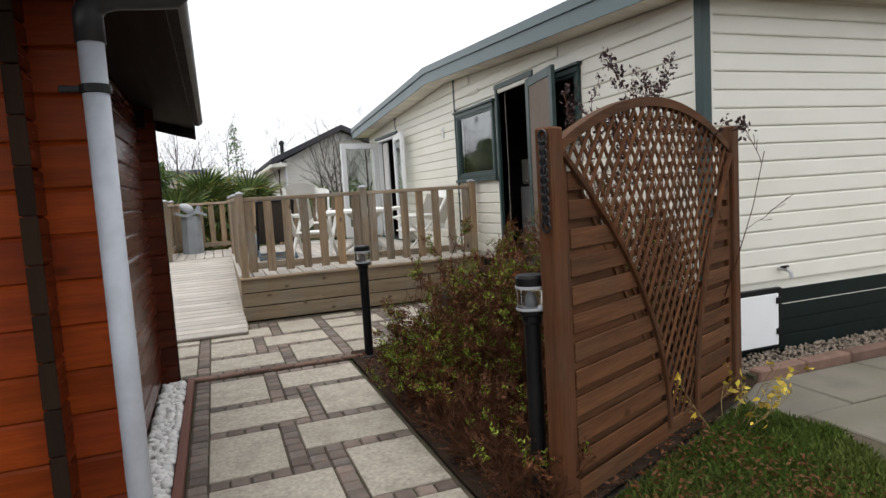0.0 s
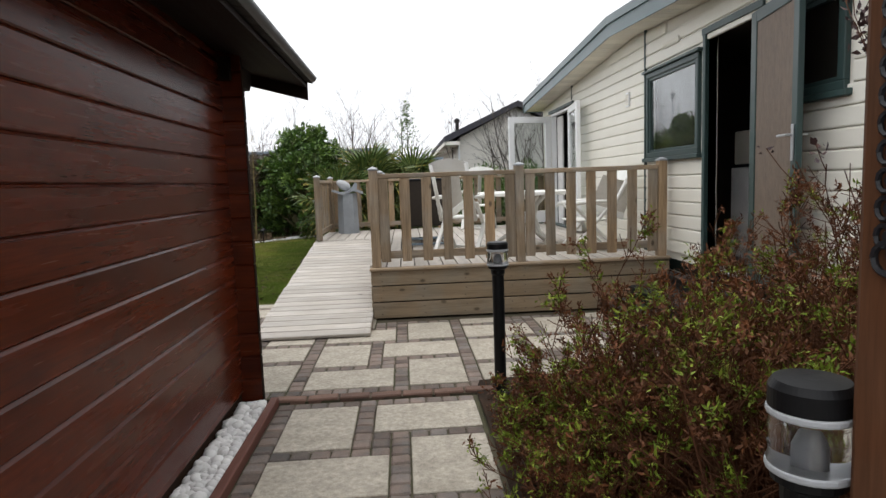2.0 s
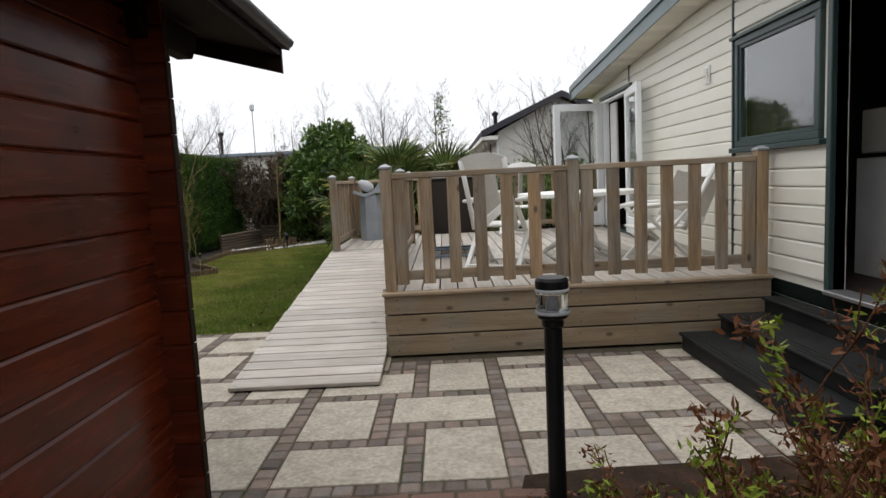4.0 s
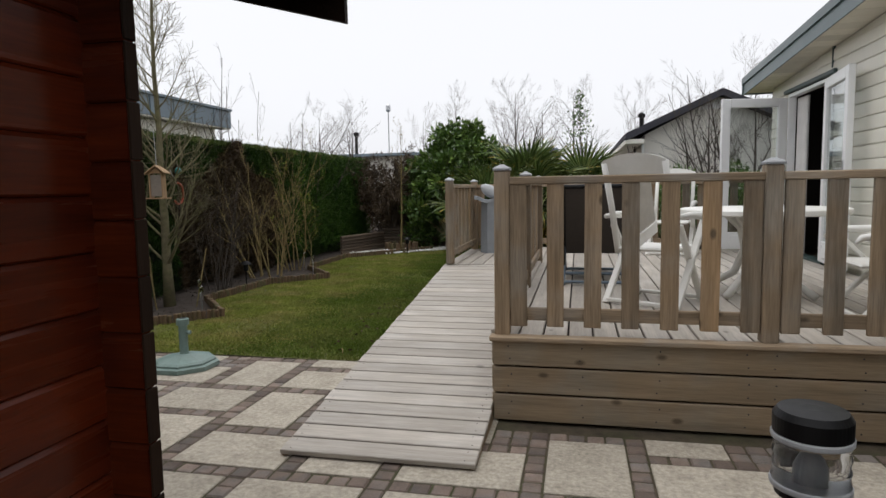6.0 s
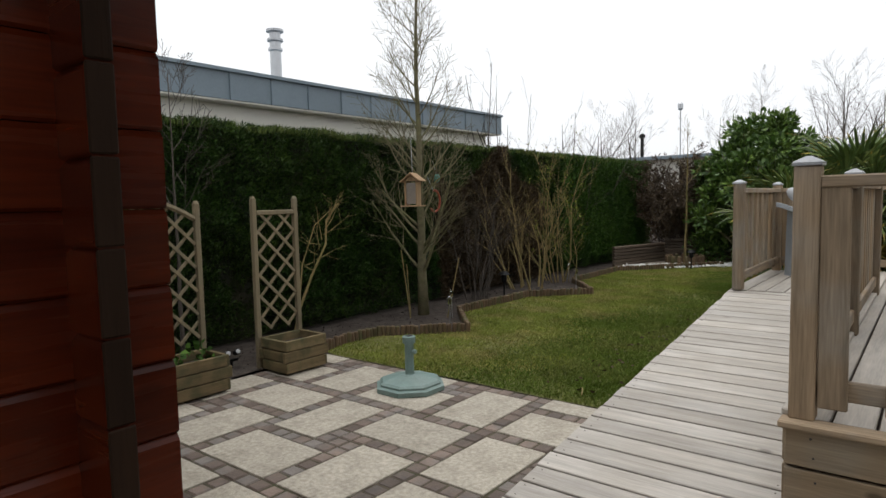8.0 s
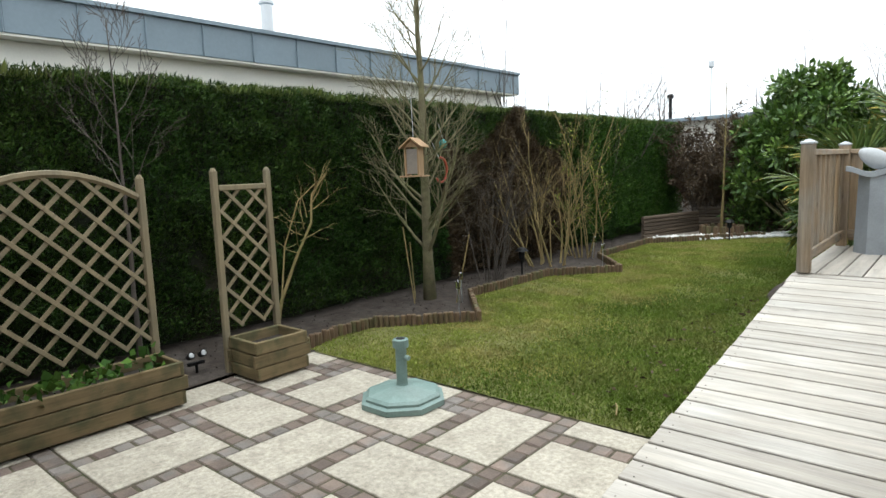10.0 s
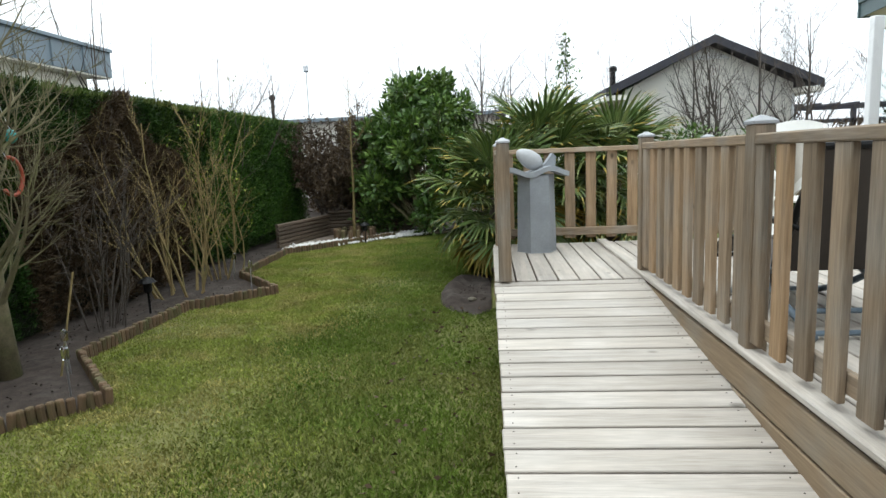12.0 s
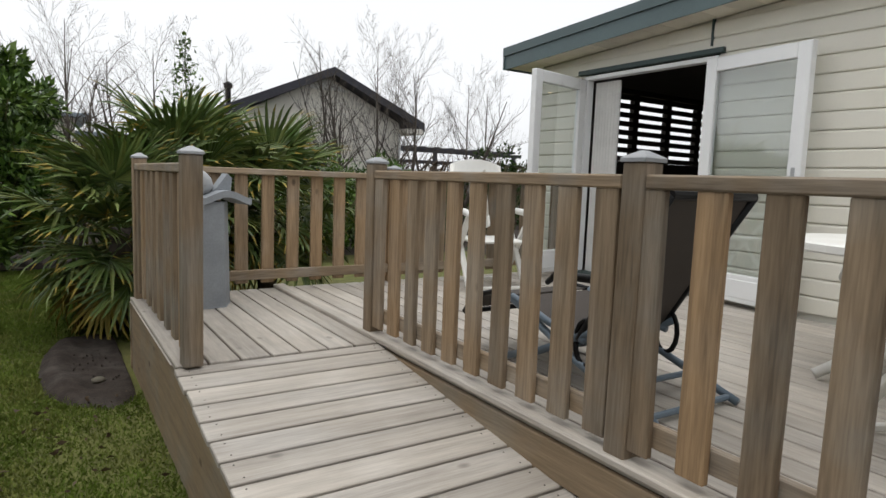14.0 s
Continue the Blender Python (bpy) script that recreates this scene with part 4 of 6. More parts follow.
part("post", Shape().cbox(fl - 0.045, fl + 0.045, -0.045, 0.045, 0, 1.70, 0.008), fence_z, fence)
P0, P1 = 0.055, fl - 0.05


def arch(x):
    u = (x - P0) / (P1 - P0)
    return 1.545 + 0.225 * (1 - (2 * u - 1) ** 2)


XL, XR = P0 + 0.50 * (P1 - P0), P0 + 0.69 * (P1 - P0)


def fan(x):
    """Lower edge of the trellis opening: two curves that fall to the foot."""
    if XL <= x <= XR:
        return 0.10
    u = (x - P0) / (XL - P0) if x < XL else (P1 - x) / (P1 - XR)
    return 1.53 - 1.43 * (1 - math.sqrt(max(0.0, 1 - max(0.0, u))))


for sgn, x in ((1, P0), (-1, P1)):
    part("frame_stile", Shape().cbox(min(x, x + sgn * 0.035), max(x, x + sgn * 0.035), -0.02, 0.02, 0.04, 1.55, 0.004), fence_z, fence)
prev = Shape()
for k in range(17):
    x = P0 + (P1 - P0) * k / 16
    prev.v += [(x, -0.025, arch(x)), (x, 0.025, arch(x)), (x, 0.025, arch(x) + 0.045), (x, -0.025, arch(x) + 0.045)]
prev.f = [(k * 4 + q, k * 4 + (q + 1) % 4, k * 4 + 4 + (q + 1) % 4, k * 4 + 4 + q) for k in range(16) for q in range(4)] + [(0, 1, 2, 3), (64, 65, 66, 67)]
part("arch_rail", prev, fence_x, fence, "curved top rail")
# boards left and right of the trellis, every other one set back
for k in range(27):
    front = k % 2 == 0
    z0 = 0.05 + (k // 2) * 0.121 + (0 if front else 0.060)
    h_ = 0.082 if front else 0.088
    if z0 > 1.50:
        break
    xs = [P0 + 0.035 + (P1 - P0 - 0.07) * q / 200 for q in range(201)]
    for lo, hi in ((0, 120), (120, 200)):
        keep = [x for x in xs[lo:hi + 1] if fan(x) > z0 + 0.03]
        if len(keep) < 3:
            continue
        y = -0.024 if front else 0.004
        part("board", Shape().cbox(min(keep), max(keep), y, y + 0.012, z0, z0 + h_, 0.003), fence_x, fence, m=pose(0, 0, 0, rng.uniform(-0.3, 0.3), rng.uniform(-0.15, 0.15), 0))
# the two curved ribs that edge the trellis
for lo, hi in ((P0, XL), (P1, XR)):
    pts = []
    for q in range(22):
        u = 1 - (1 - q / 21) ** 2
        x = lo + (hi - lo) * u
        pts.append((x, -0.03, min(fan(x - 0.0001 if hi < lo else x - 0.0001), arch(x))))
    pts[-1] = (hi, -0.03, 0.10)
    part("trellis_rib", Shape().tube(pts, 0.016, 6), fence_z, fence)
# trellis laths in two crossing layers
lath = 0
for sgn in (1, -1):
    c = -1.6
    while c < 3.4:
        run = []
        for q in range(241):
            x = P0 + (P1 - P0) * q / 240
            z = c + sgn * 1.45 * x + (0 if sgn > 0 else 2.0)
            if fan(x) < z < arch(x) + 0.01:
                run.append((x, z))
        if len(run) > 5:
            (xa, za), (xb, zb) = run[0], run[-1]
            L = math.hypot(xb - xa, zb - za)
            y = -0.013 if sgn > 0 else -0.001
            part("lath", Shape().cbox(0, L, y - 0.005, y + 0.005, -0.0095, 0.0095, 0.002), fence_x, fence, m=pose(xa, 0, za, 0, -math.degrees(math.atan2(zb - za, xb - xa)), 0))
        c += 0.118
# cast ornament on the post
orn = Shape()
for k in range(9):
    z = 0.04 + k * 0.05
    for sx in (-1, 1):
        ring = [(sx * 0.013 + 0.014 * math.cos(a), 0, z + 0.02 * math.sin(a)) for a in [2 * math.pi * q / 10 for q in range(11)]]
        orn.tube(ring, 0.0055, 5)
    orn.lathe([(0.012, -0.006), (0.014, 0.0), (0.008, 0.006)], 8, Matrix.Translation((0, 0, z)) @ Matrix.Rotation(math.pi / 2, 4, "X"))
orn.tube([(0, 0, 0.0), (0, 0, 0.48)], 0.006, 6)
for z in (0.0, 0.48):
    orn.tube([(0.03 * math.cos(a), 0, z + 0.03 * math.sin(a)) for a in [2 * math.pi * q / 12 for q in range(13)]], 0.007, 5)
iron = material("black_cast_iron", (0.012, 0.012, 0.014), var=0.2, scale=20, rough=0.4, bump=0.2)
part("ornament", orn, iron, fence, "black cast iron scrollwork plate", m=pose(-0.05, -0.005, 1.245, 0, 0, 80) @ Matrix.Scale(0.75, 4))

# ---- edging, pebbles ----
kerb_wood = wood("kerb_board", (0.13, 0.05, 0.035), "y", rough=0.7)
solid("path_edging", Shape().cbox(-0.315, -0.265, 0.5, 5.30, -0.03, 0.035, 0.006), kerb_wood, "red-brown edging board along the path", "edging")
eb = solid("brick_edging", Shape().box(-0.30, 1.12, 5.29, 5.372, -0.04, -0.004), joint_mat, "row of weathered red bricks across the path", "edging")
me = Shape().cbox(-0.098, 0.098, -0.04, 0.04, -0.03, 0.014, 0.008).mesh("brick", brick_mat)
for k in range(7):
    part("brick", me, brick_mat, eb, m=pose(-0.19 + k * 0.205, 5.33, rng.uniform(-0.003, 0.004), rng.uniform(-2, 2), rng.uniform(-2, 2), rng.uniform(-1.5, 1.5)))
peb = Shape()
for k in range(1150):
    x, y = rng.uniform(-0.485, -0.335), rng.uniform(1.0, 5.27)
    r = rng.uniform(0.022, 0.043)
    m = pose(x, y, 0.005 + rng.uniform(-0.01, 0.012), rng.uniform(0, 50), rng.uniform(0, 50), rng.uniform(0, 360)) @ Matrix.Diagonal((r, r * rng.uniform(0.7, 1), r * rng.uniform(0.5, 0.8), 1))
    peb.lathe([(0.35, -0.9), (0.85, -0.45), (1, 0), (0.85, 0.5), (0.35, 0.93)], 7, m)
tagged(solid("pebbles", peb, pebble_white, "strip of rounded white pebbles beside the cabin", "pebbles", smooth=True), kind="stuff")

# ---- lane side: flagstones, kerb, gravel, meter box, tap ----
flag_bed = solid("pavement_flags", Shape().box(2.6, 9.0, -2.0, 3.12, -0.06, -0.014), joint_mat, "worn grey-green concrete flagstones", "paving", kind="structure")
y, row = 2.55, 0
while y > -2.0:
    x = 2.75 + (row % 2) * 0.35 + max(0, (2.0 - y)) * 0.35
    while x < 8.3:
        w = 0.75
        me = shared(cache, "flag", lambda: Shape().cbox(-0.37, 0.37, -0.27, 0.27, -0.03, 0.0, 0.008).mesh("flagstone", flag_mat))
        part("flagstone", me, flag_mat, flag_bed, m=pose(x + 0.375, y + 0.275, rng.uniform(-0.006, 0.003), rng.uniform(-0.6, 0.6), rng.uniform(-0.6, 0.6), rng.uniform(-0.6, 0.6)))
        x += w
    y -= 0.555
    row += 1
kb = solid("kerb", Shape().box(3.35, 9.4, 3.14, 3.20, -0.05, 0.03), joint_mat, "row of red-brown kerb stones along the home", "kerb")
me = Shape().cbox(-0.22, 0.22, -0.05, 0.05, -0.05, 0.065, 0.012).mesh("kerb_stone", brick_mat)
for k in range(13):
    part("kerb_stone", me, brick_mat, kb, m=pose(3.6 + k * 0.447, 3.17, rng.uniform(-0.004, 0.004), 0, 0, rng.uniform(-0.8, 0.8)))
gr = Shape()
for k in range(1500):
    x, y = rng.uniform(3.2, 9.0), rng.uniform(3.23, 3.56)
    if rng.random() < 0.5:
        x = rng.uniform(3.2, 6)
    r = rng.uniform(0.010, 0.020)
    gr.lathe([(0.5, -0.7), (1, 0), (0.5, 0.7)], 5, pose(x, y, 0.012 + rng.uniform(0, 0.015), rng.uniform(0, 80), rng.uniform(0, 80), rng.uniform(0, 360)) @ Matrix.Diagonal((r, r * 0.8, r * 0.7, 1)))
tagged(solid("gravel", gr, gravel_mat, "brown gravel strip at the foot of the home", "gravel"), kind="stuff")
box = thing("meter_box", "white meter cupboard with black hinges on the skirting", "meter box", pose(3.60, CY0, 0.06))
part("surround", Shape().cbox(-0.03, 0.45, -0.03, 0.012, 0.0, 0.46, 0.004), black_plastic, box)
part("door", Shape().cbox(0.0, 0.40, -0.045, -0.031, 0.02, 0.42, 0.004), white_pvc, box)
for z in (0.10, 0.34):
    part("hinge", Shape().cbox(0.37, 0.43, -0.056, -0.046, z, z + 0.05, 0.003), black_plastic, box)
tap = thing("garden_tap", "small black outdoor tap on the cladding", "tap", pose(4.05, CY0 - 0.002, 0.66))
part("body", Shape().tube([(0, 0, 0), (0, -0.08, 0), (0, -0.11, -0.02), (0, -0.115, -0.06)], 0.014, 8), steel, tap)
part("lever", Shape().cbox(-0.035, 0.035, -0.07, -0.045, 0.015, 0.03, 0.004).cbox(-0.01, 0.01, -0.07, -0.045, 0.0, 0.02, 0.002), black_plastic, tap)

# ---- planters, umbrella base ----
def planter(m, W, top, arched, label):
    """A slatted box with crossed corners and a lattice at its back; W along y, the front towards +x."""
    D, H = 0.35, 0.29
    p = thing("planter", label, "planter", m, group="trellis planters")
    for k in range(3):
        z0, z1 = 0.02 + k * 0.092, 0.106 + k * 0.092
        for x in (0, D - 0.028):
            part("board", Shape().cbox(x, x + 0.028, -0.02 * (k % 2), W + 0.02 * (k % 2), z0, z1, 0.005), planter_y, p)
        for y in (0, W - 0.028):
            part("board", Shape().cbox(0.029 - 0.03 * ((k + 1) % 2), D - 0.029 + 0.03 * ((k + 1) % 2), y + 0.0005, y + 0.0275, z0 + 0.001, z1 - 0.001, 0.005), planter_x, p)
    part("soil", Shape().box(0.03, D - 0.03, 0.03, W - 0.03, 0.02, 0.22), soil_mat, p)
    for y in (-0.022, W - 0.022):
        part("post", Shape().cbox(-0.046, -0.002, y, y + 0.044, 0, top, 0.006).lathe([(0.024, top), (0.012, top + 0.02)], 8, Matrix.Translation((-0.024, y + 0.022, 0))), planter_z, p)
    def head(y):
        u = (y - 0.022) / (W - 0.044)
        return top - 0.12 + (0.16 * (1 - (2 * u - 1) ** 2) if arched else 0.0)
    if arched:
        pts = [(-0.024, 0.022 + (W - 0.044) * q / 12, head(0.022 + (W - 0.044) * q / 12)) for q in range(13)]
        part("arch", Shape().tube(pts, 0.024, 6), planter_z, p)
    else:
        part("rail", Shape().cbox(-0.044, -0.004, 0.023, W - 0.023, head(0) - 0.02, head(0) + 0.02, 0.005), planter_z, p)
    for sgn in (1, -1):
        c = -2.0
        while c < 3.2:
            run = [(y, c + sgn * (y if sgn > 0 else y - 1.0)) for y in [0.024 + (W - 0.048) * q / 120 for q in range(121)]]
            run = [(y, z) for y, z in run if 0.34 < z < head(y) - 0.0]
            if len(run) > 8:
                (ya, za), (yb, zb) = run[0], run[-1]
                L = math.hypot(yb - ya, zb - za)
                x = -0.028 if sgn > 0 else -0.018
                part("lath", Shape().cbox(x - 0.0045, x + 0.0045, 0, L, -0.013, 0.013, 0.002), planter_z, p, m=pose(0, ya, za, math.degrees(math.atan2(zb - za, yb - ya)), 0, 0))
            c += 0.185
    return p


planter(pose(-3.80, 8.0, 0), 0.43, 1.47, False, "small weathered planter with narrow lattice, empty soil")
planter(pose(-3.84, 6.46, 0), 1.05, 1.44, True, "long weathered planter with arched lattice and ivy")
umb_mat = material("sea_green_plastic", (0.155, 0.225, 0.205), var=0.2, scale=8, rough=0.5, bump=0.05, tint=(0.21, 0.265, 0.245), tint_scale=5, tint_amount=0.6)
ub = thing("parasol_base", "sea-green octagonal plastic parasol base with upright tube", "parasol base", pose(-2.42, 8.36, 0.002) @ Matrix.Scale(0.95, 4))
part("foot", Shape().lathe([(0.285, 0.0), (0.285, 0.035), (0.255, 0.045), (0.255, 0.06), (0.235, 0.075), (0.07, 0.115)], 8, None, 0.5), umb_mat, ub)
part("tube", Shape().lathe([(0.045, 0.10), (0.036, 0.13), (0.036, 0.36), (0.052, 0.365), (0.052, 0.415), (0.044, 0.42)], 20), umb_mat, ub, smooth=False)
part("socket", Shape().lathe([(0.030, 0.4205), (0.030, 0.4225)], 16), black_plastic, ub)
part("knob", Shape().lathe([(0.014, 0), (0.02, 0.02), (0.015, 0.035)], 10, Matrix.Translation((0.036, 0, 0.3)) @ Matrix.Rotation(math.pi / 2, 4, "Y")), umb_mat, ub)

# ---- sculpture on a pedestal ----
stone_grey = material("blue_grey_stone", (0.27, 0.29, 0.31), var=0.15, scale=7, fine=80, rough=0.75, bump=0.3, tint=(0.20, 0.215, 0.235), tint_scale=4, tint_amount=0.5)
stone_pale = material("pale_grey_stone", (0.42, 0.43, 0.44), var=0.12, scale=9, rough=0.6, bump=0.15)
sc = thing("garden_sculpture", "smooth grey abstract stone sculpture on a pedestal", "sculpture", pose(-0.42, 12.52, 0.529, 0, 0, 8))
part("pedestal", Shape().lathe([(0.19, 0.0), (0.185, 0.01), (0.17, 0.70), (0.165, 0.71)], 6), stone_grey, sc, "grey six-sided pedestal")
pts = []
sh = Shape()
nx = 14
for i in range(nx + 1):
    x = -0.27 + 0.54 * i / nx
    z = 0.715 + 0.028 * math.cos(i / nx * 9.0)
    for y, dz in ((-0.17, 0), (0.17, 0), (0.17, 0.045), (-0.17, 0.045)):
        sh.v.append((x, y, z + dz))
for i in range(nx):
    for k in range(4):
        a, b = i * 4 + k, i * 4 + (k + 1) % 4
        sh.f.append((a, b, b + 4, a + 4))
sh.f += [(0, 1, 2, 3), tuple(nx * 4 + k for k in range(4))]
part("plate", sh, stone_grey, sc, "wavy stone plate")
egg = Matrix.Translation((-0.06, 0, 0.855)) @ Matrix.Rotation(radians(-58), 4, "Y")
part("egg", Shape().lathe([(0.082 * math.sin(a) * (1 + 0.15 * math.cos(a)), -0.135 * math.cos(a)) for a in [0.05 + 3.04 * q / 14 for q in range(15)]], 20, egg), stone_pale, sc, "leaning egg-shaped stone", smooth=True)
part("wedge", Shape().prism([(0.04, 0.77), (0.17, 0.755), (0.18, 0.87), (0.15, 0.90), (0.09, 0.82)], -0.05, 0.05), stone_grey, sc)

# ---- deck furniture ----
resin = material("white_resin", (0.74, 0.735, 0.70), var=0.04, scale=6, rough=0.4, bump=0.03, tint=(0.62, 0.61, 0.55), tint_scale=5, tint_amount=0.4)
mesh_white = material("pale_mesh_fabric", (0.46, 0.43, 0.38), var=0.1, scale=20, fine=300, rough=0.8, bump=0.4)
mesh_brown = material("dark_brown_mesh_fabric", (0.055, 0.045, 0.038), var=0.15, scale=20, fine=300, rough=0.7, bump=0.4)
blue_tube = material("blue_grey_tube", (0.12, 0.16, 0.20), var=0.1, scale=8, rough=0.35, bump=0)


def bar(sh, a, b, w, t, c=0.006):
    """A flat bar from a to b, w wide along y and t thick."""
    a, b = Vector(a), Vector(b)
    d = b - a
    m = Matrix.Translation(a) @ d.to_track_quat("Z", "Y").to_matrix().to_4x4()
    return sh.cbox(-t / 2, t / 2, -w / 2, w / 2, 0, d.length, c, m)


def chair(lean=0.0, label="white high-backed resin garden chair with pale mesh"):
    """A high-backed reclining resin chair, facing +x; lean: how far the back is let down, in degrees."""
    c = thing("garden_chair", label, "chair", group="white garden chairs")
    for y in (-0.27, 0.27):
        part("front_leg", bar(Shape(), (-0.28, y, 0.005), (0.22, y, 0.62), 0.032, 0.05), resin, c)
        part("rear_leg", bar(Shape(), (0.26, y * 0.93, 0.005), (-0.20, y * 0.93, 0.60), 0.03, 0.048), resin, c)
        part("armrest", Shape().tube([(-0.27, y * 1.02, 0.66), (-0.1, y * 1.03, 0.665), (0.15, y * 1.03, 0.655), (0.27, y * 1.02, 0.63), (0.30, y * 1.02, 0.59)], [0.018, 0.026, 0.030, 0.026, 0.014], 8), resin, c, smooth=True)
    part("foot_bar", bar(Shape(), (-0.27, -0.27, 0.03), (-0.27, 0.27, 0.03), 0.03, 0.03), resin, c)
    part("foot_bar", bar(Shape(), (0.25, -0.25, 0.03), (0.25, 0.25, 0.03), 0.03, 0.03), resin, c)
    part("seat", Shape().cbox(-0.20, 0.25, -0.23, 0.23, 0.40, 0.43, 0.012), resin, c)
    hinge = Matrix.Translation((-0.19, 0, 0.40)) @ Matrix.Rotation(radians(-lean), 4, "Y") @ Matrix.Translation((0.19, 0, -0.40))
    for y in (-0.225, 0.225):
        part("back_stile", Shape().tube([(-0.17, y, 0.38), (-0.27, y, 0.70), (-0.40, y, 1.05)], 0.024, 8), resin, c, smooth=True, m=hinge)
    sh = Shape()
    nn = 10
    for q in range(nn + 1):
        y = -0.235 + 0.47 * q / nn
        rise = 0.05 * (1 - (2 * q / nn - 1) ** 2)
        sh.v += [(-0.362, y, 0.95), (-0.335, y, 0.95), (-0.395, y, 1.06 + rise), (-0.42, y, 1.06 + rise)]
    for q in range(nn):
        for k in range(4):
            a, b = q * 4 + k, q * 4 + (k + 1) % 4
            sh.f.append((a, b, b + 4, a + 4))
    sh.f += [(0, 1, 2, 3), tuple(nn * 4 + k for k in range(4))]
    part("headrest", sh, resin, c, "curved top rail", m=hinge)
    part("lower_rail", bar(Shape(), (-0.205, 0, 0.47), (-0.232, 0, 0.56), 0.44, 0.022, 0.006), resin, c, m=hinge)
    part("back_fabric", bar(Shape(), (-0.225, 0, 0.54), (-0.352, 0, 0.955), 0.42, 0.008, 0.002), mesh_white, c, "pale mesh back", m=hinge)
    return c


c0 = chair()
c0.matrix_basis = pose(1.31, 8.86, DZ, 0, 0, 60)
copy_thing(c0, pose(1.90, 12.38, DZ, 0, 0, -105))
c1 = chair(4, "lower white resin garden chair beside the wall")
c1.matrix_basis = pose(2.72, 8.50, DZ, 0, 0, 178) @ Matrix.Diagonal((1, 1, 0.85, 1))
tb = thing("garden_table", "round white resin garden table", "table", pose(2.15, 9.30, DZ))
part("tabletop", Shape().lathe([(0.55, 0.645), (0.605, 0.645), (0.612, 0.653), (0.612, 0.684), (0.60, 0.692), (0.02, 0.695)], 40), resin, tb)
part("column", Shape().lathe([(0.10, 0.59), (0.16, 0.6445)], 16), resin, tb)
for k in range(4):
    a = math.pi / 4 + k * math.pi / 2
    pts = [(r * math.cos(a), r * math.sin(a), z) for r, z in ((0.30, 0.635), (0.17, 0.53), (0.13, 0.36), (0.22, 0.16), (0.44, 0.03))]
    part("leg", Shape().tube(pts, [0.03, 0.032, 0.032, 0.032, 0.028], 8), resin, tb, smooth=True)
lg = thing("sun_lounger", "dark brown mesh reclining lounger with blue-grey legs, back raised", "sun lounger", pose(0.60, 9.55, DZ))
LW = 0.53
for x in (0, LW):
    part("side_rail", Shape().tube([(x, 0.40, 0.25), (x, 0.62, 0.28), (x, 0.90, 0.355)], 0.018, 10), blue_tube, lg, smooth=True)
    part("leg_rest_rail", Shape().tube([(x, 0.90, 0.355), (x, 1.02, 0.36), (x, 1.16, 0.32), (x, 1.27, 0.24), (x, 1.30, 0.20)], 0.015, 10), black_plastic, lg, smooth=True)
    part("back_rail", Shape().tube([(x, 0.44, 0.25), (x, 0.30, 0.47), (x, 0.03, 0.885)], 0.019, 10), black_plastic, lg, smooth=True)
    part("leg", Shape().tube([(x, 0.90, 0.345), (x, 0.42, 0.14), (x, 0.02, 0.018)], 0.018, 10), blue_tube, lg, smooth=True)
    part("leg", Shape().tube([(x, 0.36, 0.30), (x, 0.70, 0.13), (x, 1.02, 0.018)], 0.018, 10), blue_tube, lg, smooth=True)
    part("hinge_loop", Shape().tube([(x, 0.40 + 0.06 * math.cos(a), 0.24 + 0.10 * math.sin(a)) for a in [2 * math.pi * q / 14 for q in range(15)]], 0.012, 8), black_plastic, lg, smooth=True)
    part("armrest", Shape().tube([(x, 0.20, 0.50), (x, 0.34, 0.52), (x, 0.60, 0.51), (x, 0.66, 0.46)], [0.012, 0.02, 0.02, 0.012], 8), black_plastic, lg, smooth=True)
part("crossbar", Shape().tube([(0, 0.06, 0.03), (LW, 0.06, 0.03)], 0.014, 8), blue_tube, lg)
part("crossbar", Shape().tube([(0, 0.25, 0.085), (LW, 0.25, 0.085)], 0.014, 8), blue_tube, lg)
part("crossbar", Shape().tube([(0, 1.0, 0.03), (LW, 1.0, 0.03)], 0.014, 8), blue_tube, lg)
part("crossbar", Shape().tube([(0, 1.30, 0.20), (LW, 1.30, 0.20)], 0.015, 8), black_plastic, lg)
part("crossbar", Shape().tube([(0, 0.03, 0.885), (LW, 0.03, 0.885)], 0.019, 8), black_plastic, lg)
for way, nm in ((((0.43, 0.255), (0.30, 0.46), (0.17, 0.66), (0.04, 0.875)), "back_fabric"), (((0.44, 0.255), (0.62, 0.27), (0.90, 0.35)), "seat_fabric"), (((0.92, 0.355), (1.03, 0.355), (1.16, 0.315), (1.28, 0.225)), "leg_rest_fabric")):
    sh = Shape()
    for y, z in way:
        sh.v += [(0.012, y, z - 0.003), (LW - 0.012, y, z - 0.003), (LW - 0.012, y, z + 0.003), (0.012, y, z + 0.003)]
    e = len(way) - 1
    sh.f = [(q * 4 + k, q * 4 + (k + 1) % 4, q * 4 + 4 + (k + 1) % 4, q * 4 + 4 + k) for q in range(e) for k in range(4)] + [(0, 1, 2, 3), tuple(e * 4 + k for k in range(4))]
    part(nm, sh, mesh_brown, lg, "dark brown mesh fabric")
part("head_bar", Shape().cbox(0.02, LW - 0.02, 0.148, 0.160, 0.69, 0.715, 0.004), blue_tube, lg)

# ---- plants ----
def leaf_material(name, base, tint, rough=0.5, rnd=0.4, amount=0.7, scale=2.0, spec=0.16):
    mt = material(name, base, var=0.2, scale=5, fine=40, rough=rough, bump=0, rnd=rnd, island=True, tint=tint, tint_scale=scale, tint_amount=amount, spec=spec)
    return mt


